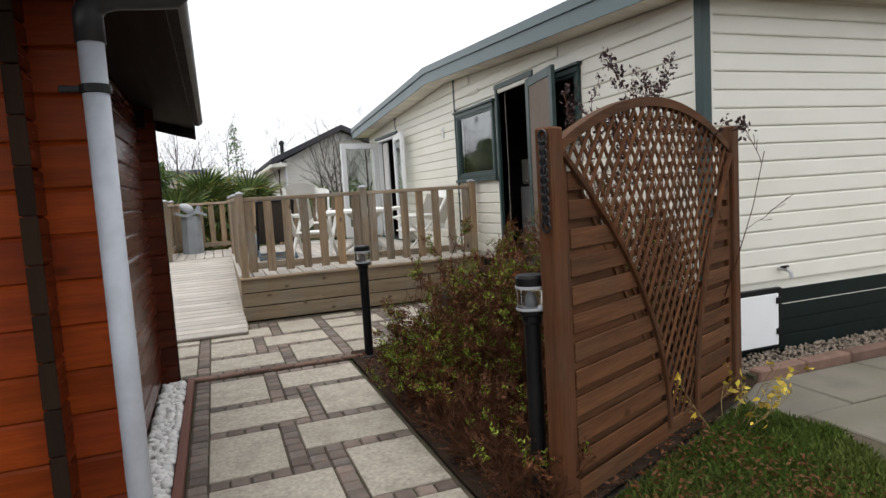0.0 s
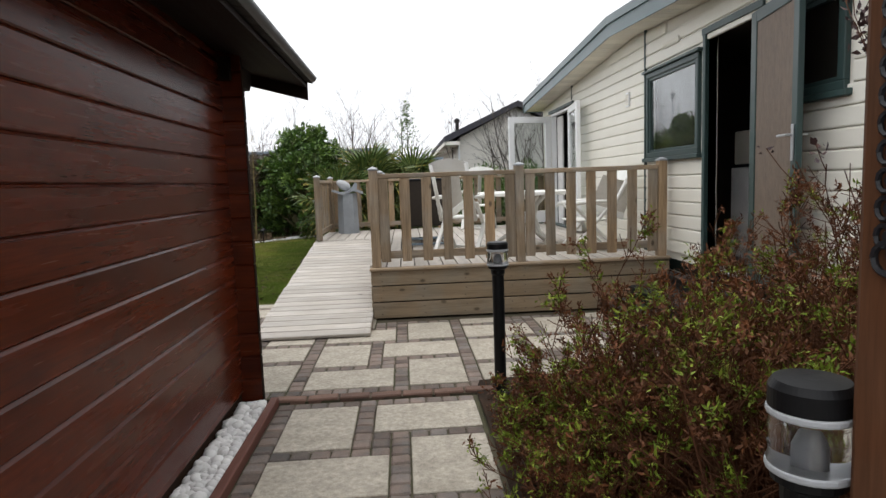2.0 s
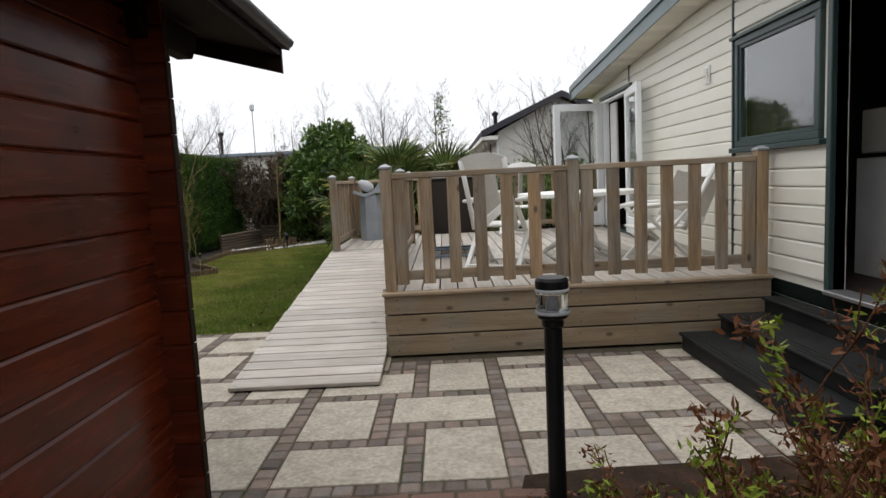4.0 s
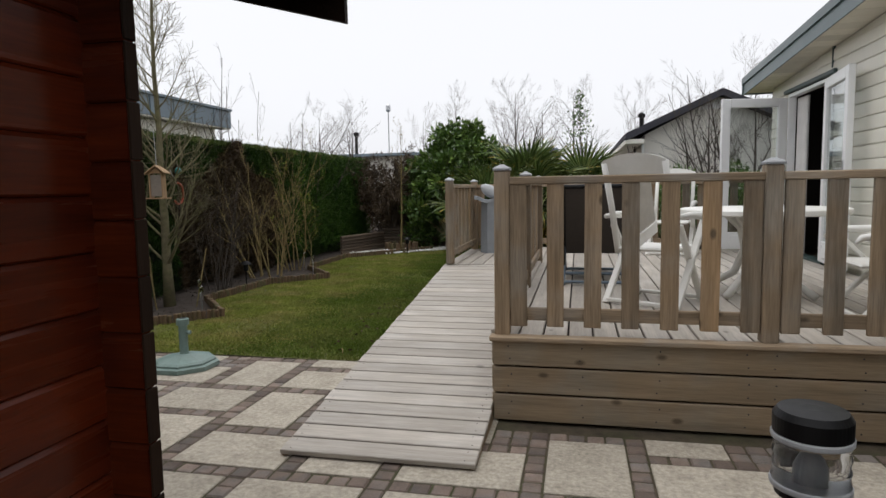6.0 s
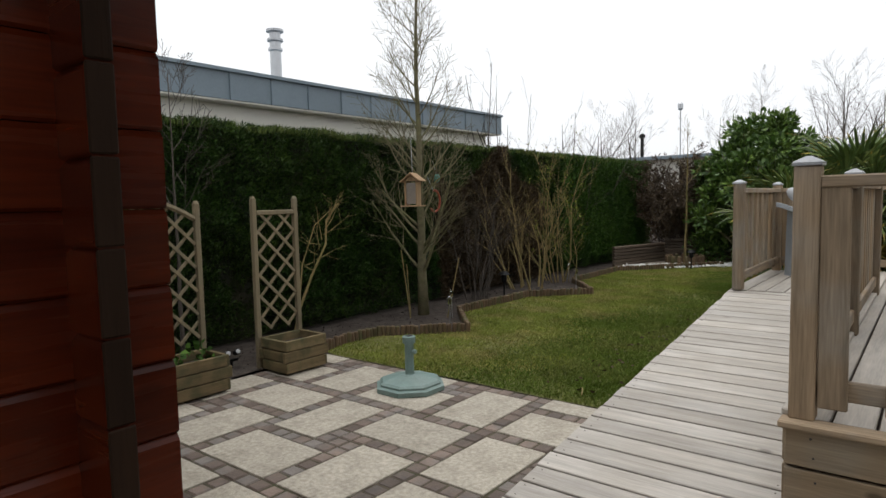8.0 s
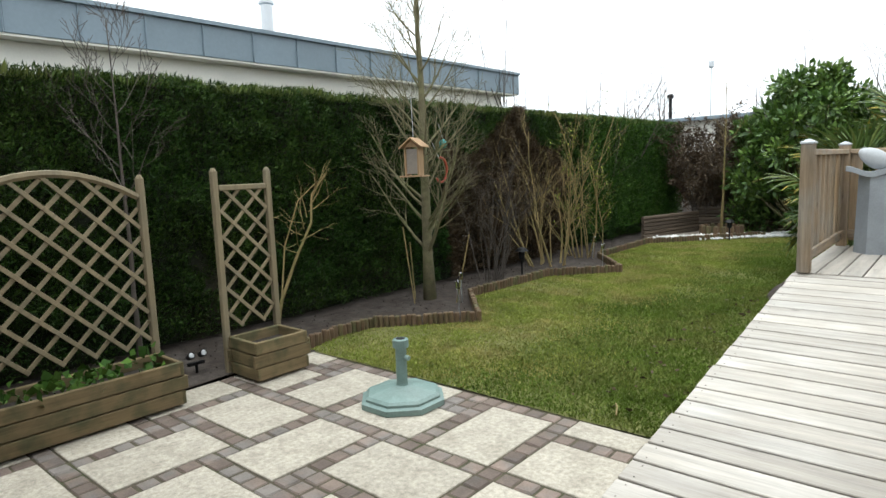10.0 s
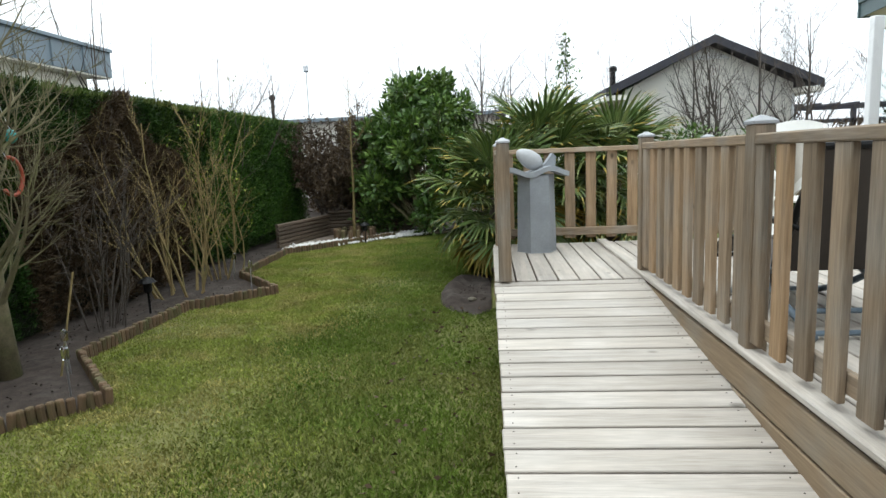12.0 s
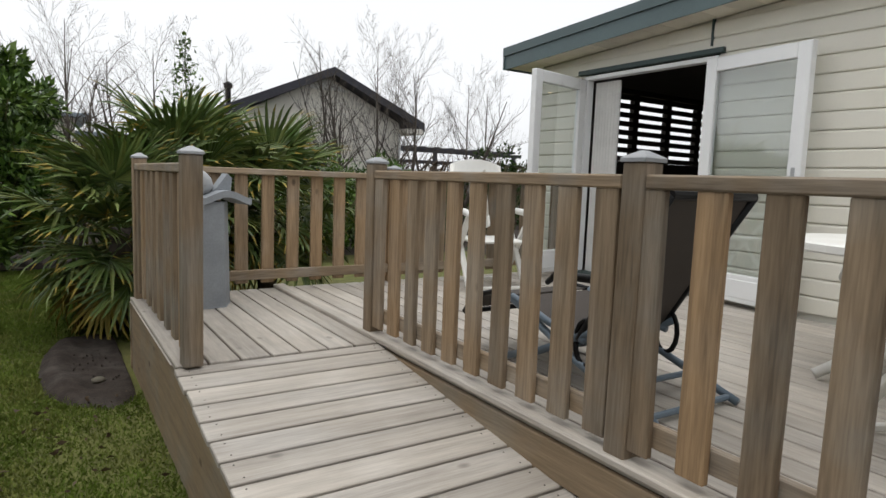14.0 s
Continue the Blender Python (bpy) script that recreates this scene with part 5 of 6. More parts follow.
bark = material("grey_brown_bark", (0.150, 0.130, 0.075), var=0.35, scale=20, fine=90, rough=0.9, bump=0.6, tint=(0.125, 0.135, 0.05), tint_scale=6, tint_amount=0.6)
bark_far = material("far_bark", (0.085, 0.070, 0.058), var=0.3, scale=10, rough=0.9, bump=0)
twig_red = material("red_brown_twigs", (0.078, 0.034, 0.018), var=0.35, scale=15, rough=0.9, bump=0, spec=0.08)
twig_tan = material("tan_twigs", (0.235, 0.175, 0.082), var=0.35, scale=15, rough=0.9, bump=0, spec=0.15, tint=(0.16, 0.15, 0.06), tint_scale=4, tint_amount=0.7)
hedge_leaf = leaf_material("hedge_sprays", (0.022, 0.053, 0.009), (0.048, 0.078, 0.013), scale=0.9)
# near-black core colour with brown twig tint: the hedge's inner shade painted in
hedge_shade_core = material("hedge_inner_shade", (0.008, 0.011, 0.004), var=0.5, scale=9, rough=0.95, bump=1.0, tint=(0.045, 0.03, 0.018), tint_scale=1.2, tint_amount=0.35)
hedge_top = leaf_material("hedge_top_sprays", (0.085, 0.13, 0.028), (0.12, 0.13, 0.04))
hedge_fresh = leaf_material("fresh_hedge_sprays", (0.045, 0.105, 0.016), (0.075, 0.13, 0.022))
brown_leaf = leaf_material("brown_hedge_twigs", (0.088, 0.060, 0.036), (0.055, 0.040, 0.024))
laurel_leaf = leaf_material("laurel_leaves", (0.058, 0.118, 0.021), (0.125, 0.185, 0.038), rough=0.35, spec=0.35)
palm_leaf = leaf_material("palm_leaves", (0.092, 0.145, 0.040), (0.18, 0.20, 0.065), rough=0.38, spec=0.35)
palm_dry = leaf_material("yellowed_palm_leaves", (0.32, 0.24, 0.05), (0.20, 0.17, 0.045), rough=0.5)
shrub_leaf = leaf_material("shrub_leaves", (0.125, 0.175, 0.016), (0.22, 0.25, 0.035))
shrub_red = leaf_material("rusty_shrub_leaves", (0.140, 0.052, 0.020), (0.070, 0.030, 0.014))
purple_leaf = leaf_material("purple_leaves", (0.050, 0.028, 0.030), (0.075, 0.045, 0.04))
gold_leaf = leaf_material("yellow_leaves", (0.60, 0.42, 0.06), (0.42, 0.38, 0.06))


def unit(v):
    return v / np.maximum(np.linalg.norm(v, axis=-1, keepdims=True), 1e-6)


def grow(sh, p, d, length, r, level, rr, bend=0.25, up=0.15, sides=5, kids=(5, 5, 4), ratio=0.5, tips=None, spread=0.7):
    """A limb of several joints, with smaller limbs along it."""
    seg = 5 if level > 0 else 3
    pts, radii = [Vector(p)], [r]
    d = Vector(d).normalized()
    for k in range(seg):
        d = (d + Vector((rr.gauss(0, bend), rr.gauss(0, bend), rr.gauss(0, bend) + up)) * 0.4).normalized()
        pts.append(pts[-1] + d * length / seg)
        radii.append(max(r * (1 - 0.85 * (k + 1) / seg), 0.0018 if r < 0.012 else 0.0045))
    sh.tube(pts, radii, sides if level > 1 else (4 if level == 1 else 3), cap=False)
    if tips is not None and level <= 1:
        tips += pts[1:]
    if level <= 0:
        return
    n = kids[min(level - 1, len(kids) - 1)]
    for k in range(n):
        f = 0.22 + 0.75 * (k + rr.random()) / n
        i = min(int(f * seg), seg - 1)
        q = pts[i].lerp(pts[i + 1], f * seg - i)
        ax = (pts[i + 1] - pts[i]).normalized()
        side = ax.orthogonal().normalized()
        side.rotate(Matrix.Rotation(rr.uniform(0, 2 * math.pi), 3, ax))
        nd = (ax * rr.uniform(0.5, 1.0) + side * spread * rr.uniform(0.7, 1.2)).normalized()
        grow(sh, q, nd, length * ratio * (1.15 - 0.5 * f) * rr.uniform(0.8, 1.2), max(radii[i] * 0.5, 0.002), level - 1, rr, bend, up, sides, kids, ratio, tips, spread)


def bare_tree(x, y, h, r, seed, label, mt=bark, kids=(5, 6, 9), spread=0.6, lean=(0, 0), ratio=0.42, z=0.0, first=0.22, limb=0.42):
    rr = random.Random(seed)
    t = thing("tree", label, "tree", pose(x, y, z))
    tr = Shape()
    pts = [Vector((0, 0, -0.02))]
    n = 8
    for k in range(n):
        pts.append(pts[-1] + Vector((lean[0] + rr.gauss(0, 0.02), lean[1] + rr.gauss(0, 0.02), 1)) * (h / n))
    radii = [r * 1.25] + [max(r * (1 - 0.93 * (k + 1) / n), 0.004) for k in range(n)]
    tr.tube(pts, radii, 9)
    part("trunk", tr, mt, t, smooth=True)
    cr = Shape()
    m = kids[2]
    for k in range(m):
        f = first + (1 - first) * (k + rr.random()) / m
        i = min(int(f * n), n - 1)
        q = pts[i].lerp(pts[i + 1], f * n - i)
        a = rr.uniform(0, 2 * math.pi)
        grow(cr, q, (math.cos(a) * spread, math.sin(a) * spread, 0.75), h * ratio * (1.25 - 0.8 * f), radii[i] * limb, 2, rr, 0.2, 0.25, 5, kids[:2], 0.5)
    tagged(part("branchwork", cr, mt, t), kind="stuff")
    return t


def multi_stem(x, y, h, n, seed, label, mt, name="shrub", reach=0.35, kids=(3, 4), leaf=None, leaf_n=0, leaf_size=(0.035, 0.018), r=0.010, low=0.0, category="shrub", ratio=0.38, leaf2=None, up=0.12, cluster=1, share=0.5):
    """Many stems from one foot, with side twigs and, where given, leaves."""
    rr = random.Random(seed)
    nr = np.random.default_rng(seed)
    t = thing(name, label, category, pose(x, y, 0))
    sh, tips = Shape(), []
    for k in range(n):
        a, q = rr.uniform(0, 2 * math.pi), math.sqrt(rr.random())
        d = Vector((math.cos(a) * reach * q, math.sin(a) * reach * q, 1))
        foot = (math.cos(a) * q * reach * 0.35 * h, math.sin(a) * q * reach * 0.35 * h, -0.02)
        grow(sh, foot, d, h * rr.uniform(0.6, 1.1) * (1.0 if q < 0.7 else 0.92), r * rr.uniform(0.6, 1.1), 2, rr, 0.30, up, 4, kids, ratio, tips, 0.6)
    tagged(part("twigwork", sh, mt, t), kind="stuff")
    if leaf and tips:
        P = np.array([tuple(p) for p in tips])
        P = P[P[:, 2] > low * h]
        for mt2, cnt in ((leaf, leaf_n), (leaf2, int(leaf_n * share) if leaf2 else 0)):
            if not cnt:
                continue
            if cluster > 1:
                wgt = np.exp(P[:, 2] * 3.4 / h)
                own = P[nr.choice(len(P), cnt // cluster + 1, p=wgt / wgt.sum())]
                pk = np.repeat(own, cluster, axis=0)[:cnt] + nr.normal(0, 0.011, (cnt, 3))
            else:
                pk = P[nr.integers(0, len(P), cnt)] + nr.normal(0, 0.018, (cnt, 3))
            aim = nr.normal(0, 1, (cnt, 3)) + (0, 0, 0.5)
            v, f = leaves(pk, aim, *leaf_size, rnd=nr)
            tagged(part("leaves", soup("leaves", v, f, mt2), mt2, t), kind="stuff")
    return t


# hedge: dense conifer wall with ragged sprays
HX, HY0, HY1, HH = -4.78, 4.2, 19.8, 2.24
hedge = thing("hedge", "tall dense clipped conifer hedge, dark green", "hedge", pose(HX, HY0, 0))
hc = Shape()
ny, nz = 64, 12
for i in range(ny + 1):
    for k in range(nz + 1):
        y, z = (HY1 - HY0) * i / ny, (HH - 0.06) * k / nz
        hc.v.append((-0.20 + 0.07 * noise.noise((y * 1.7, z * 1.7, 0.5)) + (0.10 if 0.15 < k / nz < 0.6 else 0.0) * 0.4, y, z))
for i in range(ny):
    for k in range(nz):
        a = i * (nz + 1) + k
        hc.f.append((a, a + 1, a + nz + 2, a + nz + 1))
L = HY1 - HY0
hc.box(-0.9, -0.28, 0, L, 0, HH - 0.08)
# dark sheet and box behind the sprays, in place of inner shade
part("inside", hc, hedge_shade_core, hedge)
N = 340000
yy = nrng.uniform(0, L, N)
zz = HH * nrng.uniform(0.02, 1.0, N)
wave = np.array([noise.noise((a * 1.7, b * 1.7, 0.5)) for a, b in zip(yy, zz)])
lump = np.array([noise.noise((a * 4.6, b * 5.4, 2.5)) for a, b in zip(yy, zz)])
px = -0.09 + 0.09 * wave + 0.15 * lump + nrng.normal(0, 0.028, N)
browny = np.array([noise.noise((a * 0.55 + 7, b * 0.5, 4.0)) for a, b in zip(yy, zz)])
brown = (yy > 7.5) & (yy < 10.4) & (browny > -0.1)
keep = nrng.random(N) < np.where(zz < 0.35, 0.55, 1.0)
P = np.stack([px, yy, zz], axis=1)
A = np.stack([np.abs(nrng.normal(0.55, 0.35, N)), nrng.normal(0, 0.5, N), nrng.normal(0.45, 0.5, N)], axis=1)
v, f = leaves(P[keep & ~brown], A[keep & ~brown], 0.045, 0.0105)
tagged(part("sprays", soup("sprays", v, f, hedge_leaf), hedge_leaf, hedge), kind="stuff")
v, f = leaves(P[keep & brown], A[keep & brown], 0.08, 0.009)
tagged(part("brown_sprays", soup("brown_sprays", v, f, brown_leaf), brown_leaf, hedge, "patch of bare brown twigs"), kind="stuff")
N = 26000
P = np.stack([nrng.normal(0.0, 0.035, N), L * nrng.uniform(0.71, 1.0, N), HH * nrng.uniform(0.1, 1.0, N)], axis=1)
v, f = leaves(P, np.stack([np.abs(nrng.normal(0.6, 0.3, N)), nrng.normal(0, 0.5, N), nrng.normal(0.5, 0.4, N)], axis=1), 0.05, 0.011)
tagged(part("fresh_sprays", soup("fresh_sprays", v, f, hedge_fresh), hedge_fresh, hedge, "brighter green end of the hedge"), kind="stuff")
N = 30000
P = np.stack([nrng.uniform(-0.8, 0.02, N), nrng.uniform(0, L, N), np.full(N, HH - 0.07)], axis=1)
P[:, 2] += 0.05 * np.array([noise.noise((a * 2.1, 0, 2.0)) for a in P[:, 1]])
v, f = leaves(P, np.stack([nrng.normal(0.15, 0.4, N), nrng.normal(0, 0.4, N), np.full(N, 1.0)], axis=1), 0.085, 0.013)
tagged(part("top_sprays", soup("top_sprays", v, f, hedge_top), hedge_top, hedge, "fresh lighter growth along the top"), kind="stuff")

# border edging: upright split logs along a bent line
log_mat = wood("edging_log", (0.13, 0.082, 0.046), "z", tint=(0.075, 0.078, 0.03), tint_scale=5, tint_amount=0.9, rnd=0.16)
EDGE = [(-3.88, 8.74), (-3.96, 9.1), (-3.94, 9.5), (-3.24, 10.22), (-3.99, 11.06), (-3.92, 12.6), (-3.24, 13.3), (-4.05, 14.3), (-4.08, 16.2), (-2.58, 17.95)]
edging = thing("border_edging", "low edging of upright half logs round the border", "edging", pose(0, 0, 0))
log_me = Shape().lathe([(0.026, -0.03), (0.026, 0.095), (0.020, 0.105)], 7).mesh("edging_log", log_mat)
for (xa, ya), (xb, yb) in zip(EDGE, EDGE[1:]):
    L2 = math.hypot(xb - xa, yb - ya)
    n = int(L2 / 0.049)
    for k in range(n):
        f = k / n
        part("edging_log", log_me, log_mat, edging, m=pose(xa + (xb - xa) * f, ya + (yb - ya) * f, rng.uniform(-0.012, 0.006), rng.uniform(-5, 5), rng.uniform(-5, 5), 0))

# border tree with feeder
bare_tree(-4.24, 10.66, 4.6, 0.062, 11, "slender bare garden tree with greenish bark", kids=(6, 7, 50), spread=0.8, ratio=0.20, first=0.10, limb=0.34)
for k, (dx, dy, tx) in enumerate(((-0.15, -0.12, 6), (0.2, 0.15, -12), (-0.3, 0.05, 3))):
    solid("garden_cane", Shape().tube([(0, 0, 0), (0, 0, 0.85 - 0.1 * k)], 0.007, 6), twig_tan, "thin bamboo cane stuck in the soil", "cane", pose(-4.1 + dx, 10.55 + dy, 0, tx, -tx * 0.5, 0), group="canes")
feeder_wood = wood("feeder_wood", (0.34, 0.22, 0.12), "z", rnd=0.1)
bf = thing("bird_feeder", "small wooden bird feeder with pitched roof, hanging from a branch", "bird feeder", pose(-3.98, 10.22, 1.36, 0, 0, 20))
part("floor", Shape().cbox(-0.12, 0.12, -0.10, 0.10, 0, 0.016, 0.003), feeder_wood, bf)
for x in (-0.075, 0.06):
    part("side", Shape().cbox(x, x + 0.014, -0.07, 0.07, 0.016, 0.29, 0.002), feeder_wood, bf)
part("hopper", Shape().box(-0.058, 0.058, -0.05, 0.05, 0.03, 0.27), material("feeder_perspex", (0.20, 0.17, 0.14), rough=0.3, bump=0), bf)
for s_ in (-1, 1):
    part("roof_board", Shape().cbox(0, 0.15, -0.11, 0.11, 0, 0.012, 0.002, pose(0, 0, 0.375, 0, 38 if s_ > 0 else 142, 0)), feeder_wood, bf)
part("gable", Shape().prism([(-0.075, 0.29), (0.074, 0.29), (0, 0.355)], -0.06, 0.06), feeder_wood, bf)
part("hanger", Shape().tube([(0, 0, 0.375), (-0.02, 0.03, 0.78)], 0.003, 5), steel, bf)
red_plastic = material("red_plastic", (0.26, 0.05, 0.02), rough=0.4, bump=0)
fd = thing("nut_feeder", "red ring-shaped nut feeder in the tree", "bird feeder", pose(-4.12, 10.78, 1.42))
part("ring", Shape().tube([(0.0, 0.10 * math.cos(a), 0.13 * math.sin(a)) for a in [-2.4 + 4.2 * q / 14 for q in range(15)]], 0.014, 7), red_plastic, fd, smooth=True)
part("hanger", Shape().tube([(0, -0.02, 0.12), (-0.03, -0.1, 0.30)], 0.003, 5), steel, fd)

tl = thing("tree_ornament", "small teal plastic ornament hanging in the tree", "ornament", pose(-4.22, 10.95, 1.70))
teal = material("teal_plastic", (0.03, 0.22, 0.20), rough=0.35, bump=0)
part("disc", Shape().lathe([(0.012, -0.05), (0.035, -0.03), (0.045, 0.0), (0.035, 0.03), (0.012, 0.05)], 12), teal, tl, smooth=True)
part("hanger", Shape().tube([(0, 0, 0.05), (-0.01, -0.06, 0.22)], 0.0025, 5), steel, tl)
solid("straw", Shape().tube([(0, 0, 0.012), (0.05, -0.09, 0.03), (0.09, -0.19, 0.022)], [0.004, 0.007, 0.004], 6), twig_tan, "pale dry stalk lying on the grass", "stalk", pose(-1.32, 9.02, 0.012))

# pruned rambler by the small planter
pr = thing("shrub", "pruned shrub with pale cut stems against the hedge", "shrub", pose(-4.35, 8.75, 0))
cut = Shape()
rr = random.Random(3)
cut.tube([(0, 0, -0.02), (0.05, 0.06, 0.35), (0.10, 0.20, 0.70), (0.16, 0.34, 1.0), (0.14, 0.38, 1.25), (0.2, 0.5, 1.42)], [0.017, 0.015, 0.013, 0.011, 0.009, 0.006], 7)
cut.tube([(0.05, 0.06, 0.35), (0.0, 0.16, 0.8), (0.1, 0.26, 1.2), (0.18, 0.42, 1.36)], [0.008, 0.007, 0.006, 0.004], 6)
for k in range(12):
    grow(cut, (0.13, 0.2 + 0.02 * k, 0.75 + 0.05 * k), (rr.uniform(0.1, 0.5), rr.gauss(0, 0.9), 0.4), 0.35, 0.006, 1, rr, 0.3, 0.05, 4, (3, 3))
part("twigwork", cut, twig_tan, pr)
bare_tree(-4.4, 7.62, 2.55, 0.022, 21, "thin bare sapling in front of the hedge", mt=bark_far, kids=(4, 4, 12), spread=0.8, ratio=0.3, first=0.5)

# twiggy shrubs along the border
multi_stem(-4.40, 12.0, 1.8, 13, 31, "bare brown twiggy shrub against the hedge", bark_far, reach=0.30, kids=(4, 5), r=0.011)
multi_stem(-4.25, 13.3, 1.9, 11, 32, "multi-stemmed shrub with tan bare branches", twig_tan, reach=0.50, kids=(5, 8), r=0.017)
multi_stem(-4.32, 14.4, 2.1, 11, 33, "tall shrub with tan stems and a few young leaves", twig_tan, reach=0.40, kids=(5, 7), leaf=shrub_leaf, leaf_n=700, r=0.014)
for x, y, h, n, sd in ((-5.2, 13.6, 3.5, 6, 41), (-5.35, 14.8, 3.8, 7, 42), (-5.2, 16.2, 3.3, 6, 43), (-5.4, 17.6, 3.2, 6, 44)):
    multi_stem(x, y, h, n, sd, "thin upright bare stems rising behind the hedge", bark_far, name="tree", reach=0.20, kids=(4, 6), r=0.022, category="tree", ratio=0.26, up=0.32)

# garden lights and stakes in the border
# garden lights
def mini_lamp(x, y):
    t = thing("path_light", "small black solar path light in the border", "garden light", pose(x, y, 0), group="solar path lights")
    part("stake", Shape().tube([(0, 0, -0.02), (0, 0, 0.22)], 0.012, 8), black_plastic, t)
    part("lantern", Shape().lathe([(0.03, 0.22), (0.04, 0.24), (0.04, 0.32), (0.09, 0.325), (0.06, 0.36), (0.01, 0.38)], 12), black_plastic, t)


mini_lamp(-3.0, 17.2)
mini_lamp(-4.25, 12.5)
for x, y in ((-3.58, 10.35), (-3.86, 10.75), (-3.62, 13.55), (-4.1, 14.2)):
    t = thing("solar_stake", "thin steel solar stake light", "garden light", pose(x, y, 0, rng.uniform(-4, 4), rng.uniform(-4, 4), 0), group="solar stake lights")
    part("stake", Shape().tube([(0, 0, -0.02), (0, 0, 0.26)], 0.006, 6), steel, t)
    part("head", Shape().lathe([(0.022, 0.26), (0.024, 0.33), (0.012, 0.345)], 10), clear_plastic, t)
sp = thing("garden_spotlight", "black twin garden spotlight with white lenses", "garden light", pose(-4.03, 7.86, -0.01) @ Matrix.Scale(0.78, 4))
part("stake", Shape().tube([(0, 0, -0.02), (0, 0, 0.13)], 0.014, 8).cbox(-0.02, 0.02, -0.08, 0.08, 0.11, 0.14, 0.005), black_plastic, sp)
for y in (-0.06, 0.06):
    m = Matrix.Translation((0.0, y, 0.2)) @ Matrix.Rotation(radians(65), 4, "Y")
    part("head", Shape().lathe([(0.014, -0.05), (0.029, -0.02), (0.033, 0.047)], 14, m), black_plastic, sp)
    part("lens", Shape().lathe([(0.026, 0.048), (0.016, 0.054)], 14, m), stone_pale, sp)

# ivy in the long planter
N = 170
P = np.stack([nrng.uniform(-3.78, -3.5, N), nrng.uniform(6.54, 7.46, N), nrng.uniform(0.22, 0.36, N)], axis=1)
v, f = leaves(P, nrng.normal(0, 1, (N, 3)) + (0.4, 0, 0.6), 0.06, 0.05)
tagged(solid("ivy", soup("ivy", v, f, hedge_fresh), hedge_fresh, "low ivy growing in the long planter", "ivy"), kind="stuff")

# ---- shrubs beside the path ----
SMALL = (0.024, 0.0075)
for x, y, h, n, sd, reach, cnt, share, r, label in (
        (1.44, 4.05, 0.54, 70, 51, 0.70, 4200, 1.3, 0.0055, "low twiggy shrub with fresh green leaf tips"),
        (1.74, 3.74, 0.95, 95, 52, 0.62, 4400, 2.2, 0.0065, "dense twiggy shrub with green and rusty leaves"),
        (1.74, 3.30, 0.95, 95, 53, 0.55, 4000, 1.6, 0.0065, "dense twiggy shrub with green leaf tips"),
        (2.50, 3.82, 1.20, 105, 54, 0.46, 3200, 4.0, 0.0075, "taller rust-brown shrub beside the entrance steps"),
        (2.55, 3.55, 1.00, 60, 55, 0.55, 2200, 3.0, 0.0075, "twiggy rust-brown shrub by the fence"),
        (1.26, 3.45, 0.52, 60, 511, 0.85, 3800, 0.9, 0.0048, "low green twiggy shrub at the path edge"),
        (1.26, 2.80, 0.46, 60, 512, 0.80, 450, 2.0, 0.0048, "low dry twiggy shrub at the path edge"),
        (1.24, 4.05, 0.46, 60, 513, 0.80, 3800, 0.8, 0.0048, "low green twiggy shrub at the path edge"),
        (1.24, 2.35, 0.36, 50, 514, 0.8, 350, 2.0, 0.0045, "low dry twiggy shrub at the path edge")):
    multi_stem(x, y, h, n, sd, label, twig_red, reach=reach, kids=(6, 5), leaf=shrub_leaf, leaf_n=cnt, leaf_size=SMALL, r=r, leaf2=shrub_red, cluster=12, share=share, low=0.50)
multi_stem(2.78, 3.14, 2.15, 7, 56, "climbing shrub with sparse purple leaves at the corner", twig_red, reach=0.05, kids=(5, 6), leaf=purple_leaf, leaf_n=700, leaf_size=(0.030, 0.016), r=0.008, low=0.76, up=0.3, ratio=0.22)
multi_stem(2.5, 3.2, 1.95, 7, 58, "climbing shrub with purple leaves behind the fence", twig_red, reach=0.14, kids=(4, 4), leaf=purple_leaf, leaf_n=1100, leaf_size=(0.030, 0.016), r=0.010, low=0.72, up=0.25)
multi_stem(2.60, 2.66, 0.44, 6, 57, "small sprig with bright yellow leaves", twig_tan, name="shrub", reach=0.9, kids=(3, 3), leaf=gold_leaf, leaf_n=95, leaf_size=(0.046, 0.024), r=0.004)
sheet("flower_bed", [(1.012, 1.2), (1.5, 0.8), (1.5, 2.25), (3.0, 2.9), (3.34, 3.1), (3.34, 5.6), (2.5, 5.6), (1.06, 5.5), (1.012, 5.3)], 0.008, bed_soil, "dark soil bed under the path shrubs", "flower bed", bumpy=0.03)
N = 6500
P = np.stack([nrng.uniform(1.04, 2.6, N), nrng.uniform(1.0, 5.3, N), nrng.uniform(0.02, 0.05, N)], axis=1)
v, f = leaves(P, nrng.normal(0, 1, (N, 3)) * (1, 1, 0.35), 0.032, 0.010)
tagged(solid("leaf_litter", soup("leaf_litter", v, f, shrub_red), shrub_red, "dry brown leaves under the shrubs", "leaves"), kind="stuff")

# ---- palms ----
def frond(seed, dry):
    """One fan: a stalk and a half circle of stiff folded leaflets, along +x."""
    rr = random.Random(seed)
    sh = Shape()
    L = rr.uniform(0.45, 0.6)
    tipped = []
    sh.tube([(0, 0, 0), (L * 0.5, 0, 0.05), (L, 0, 0.03)], [0.012, 0.009, 0.007], 5)
    n = 30
    for k in range(n):
        a = radians(-115 + 230 * k / (n - 1))
        l = 0.62 * (1 - 0.25 * abs(a) / 2.0) * rr.uniform(0.9, 1.05)
        w = 0.021
        droop = rr.uniform(0.05, 0.16)
        c, s_ = math.cos(a), math.sin(a)
        base = Vector((L, 0, 0.03))
        pts = []
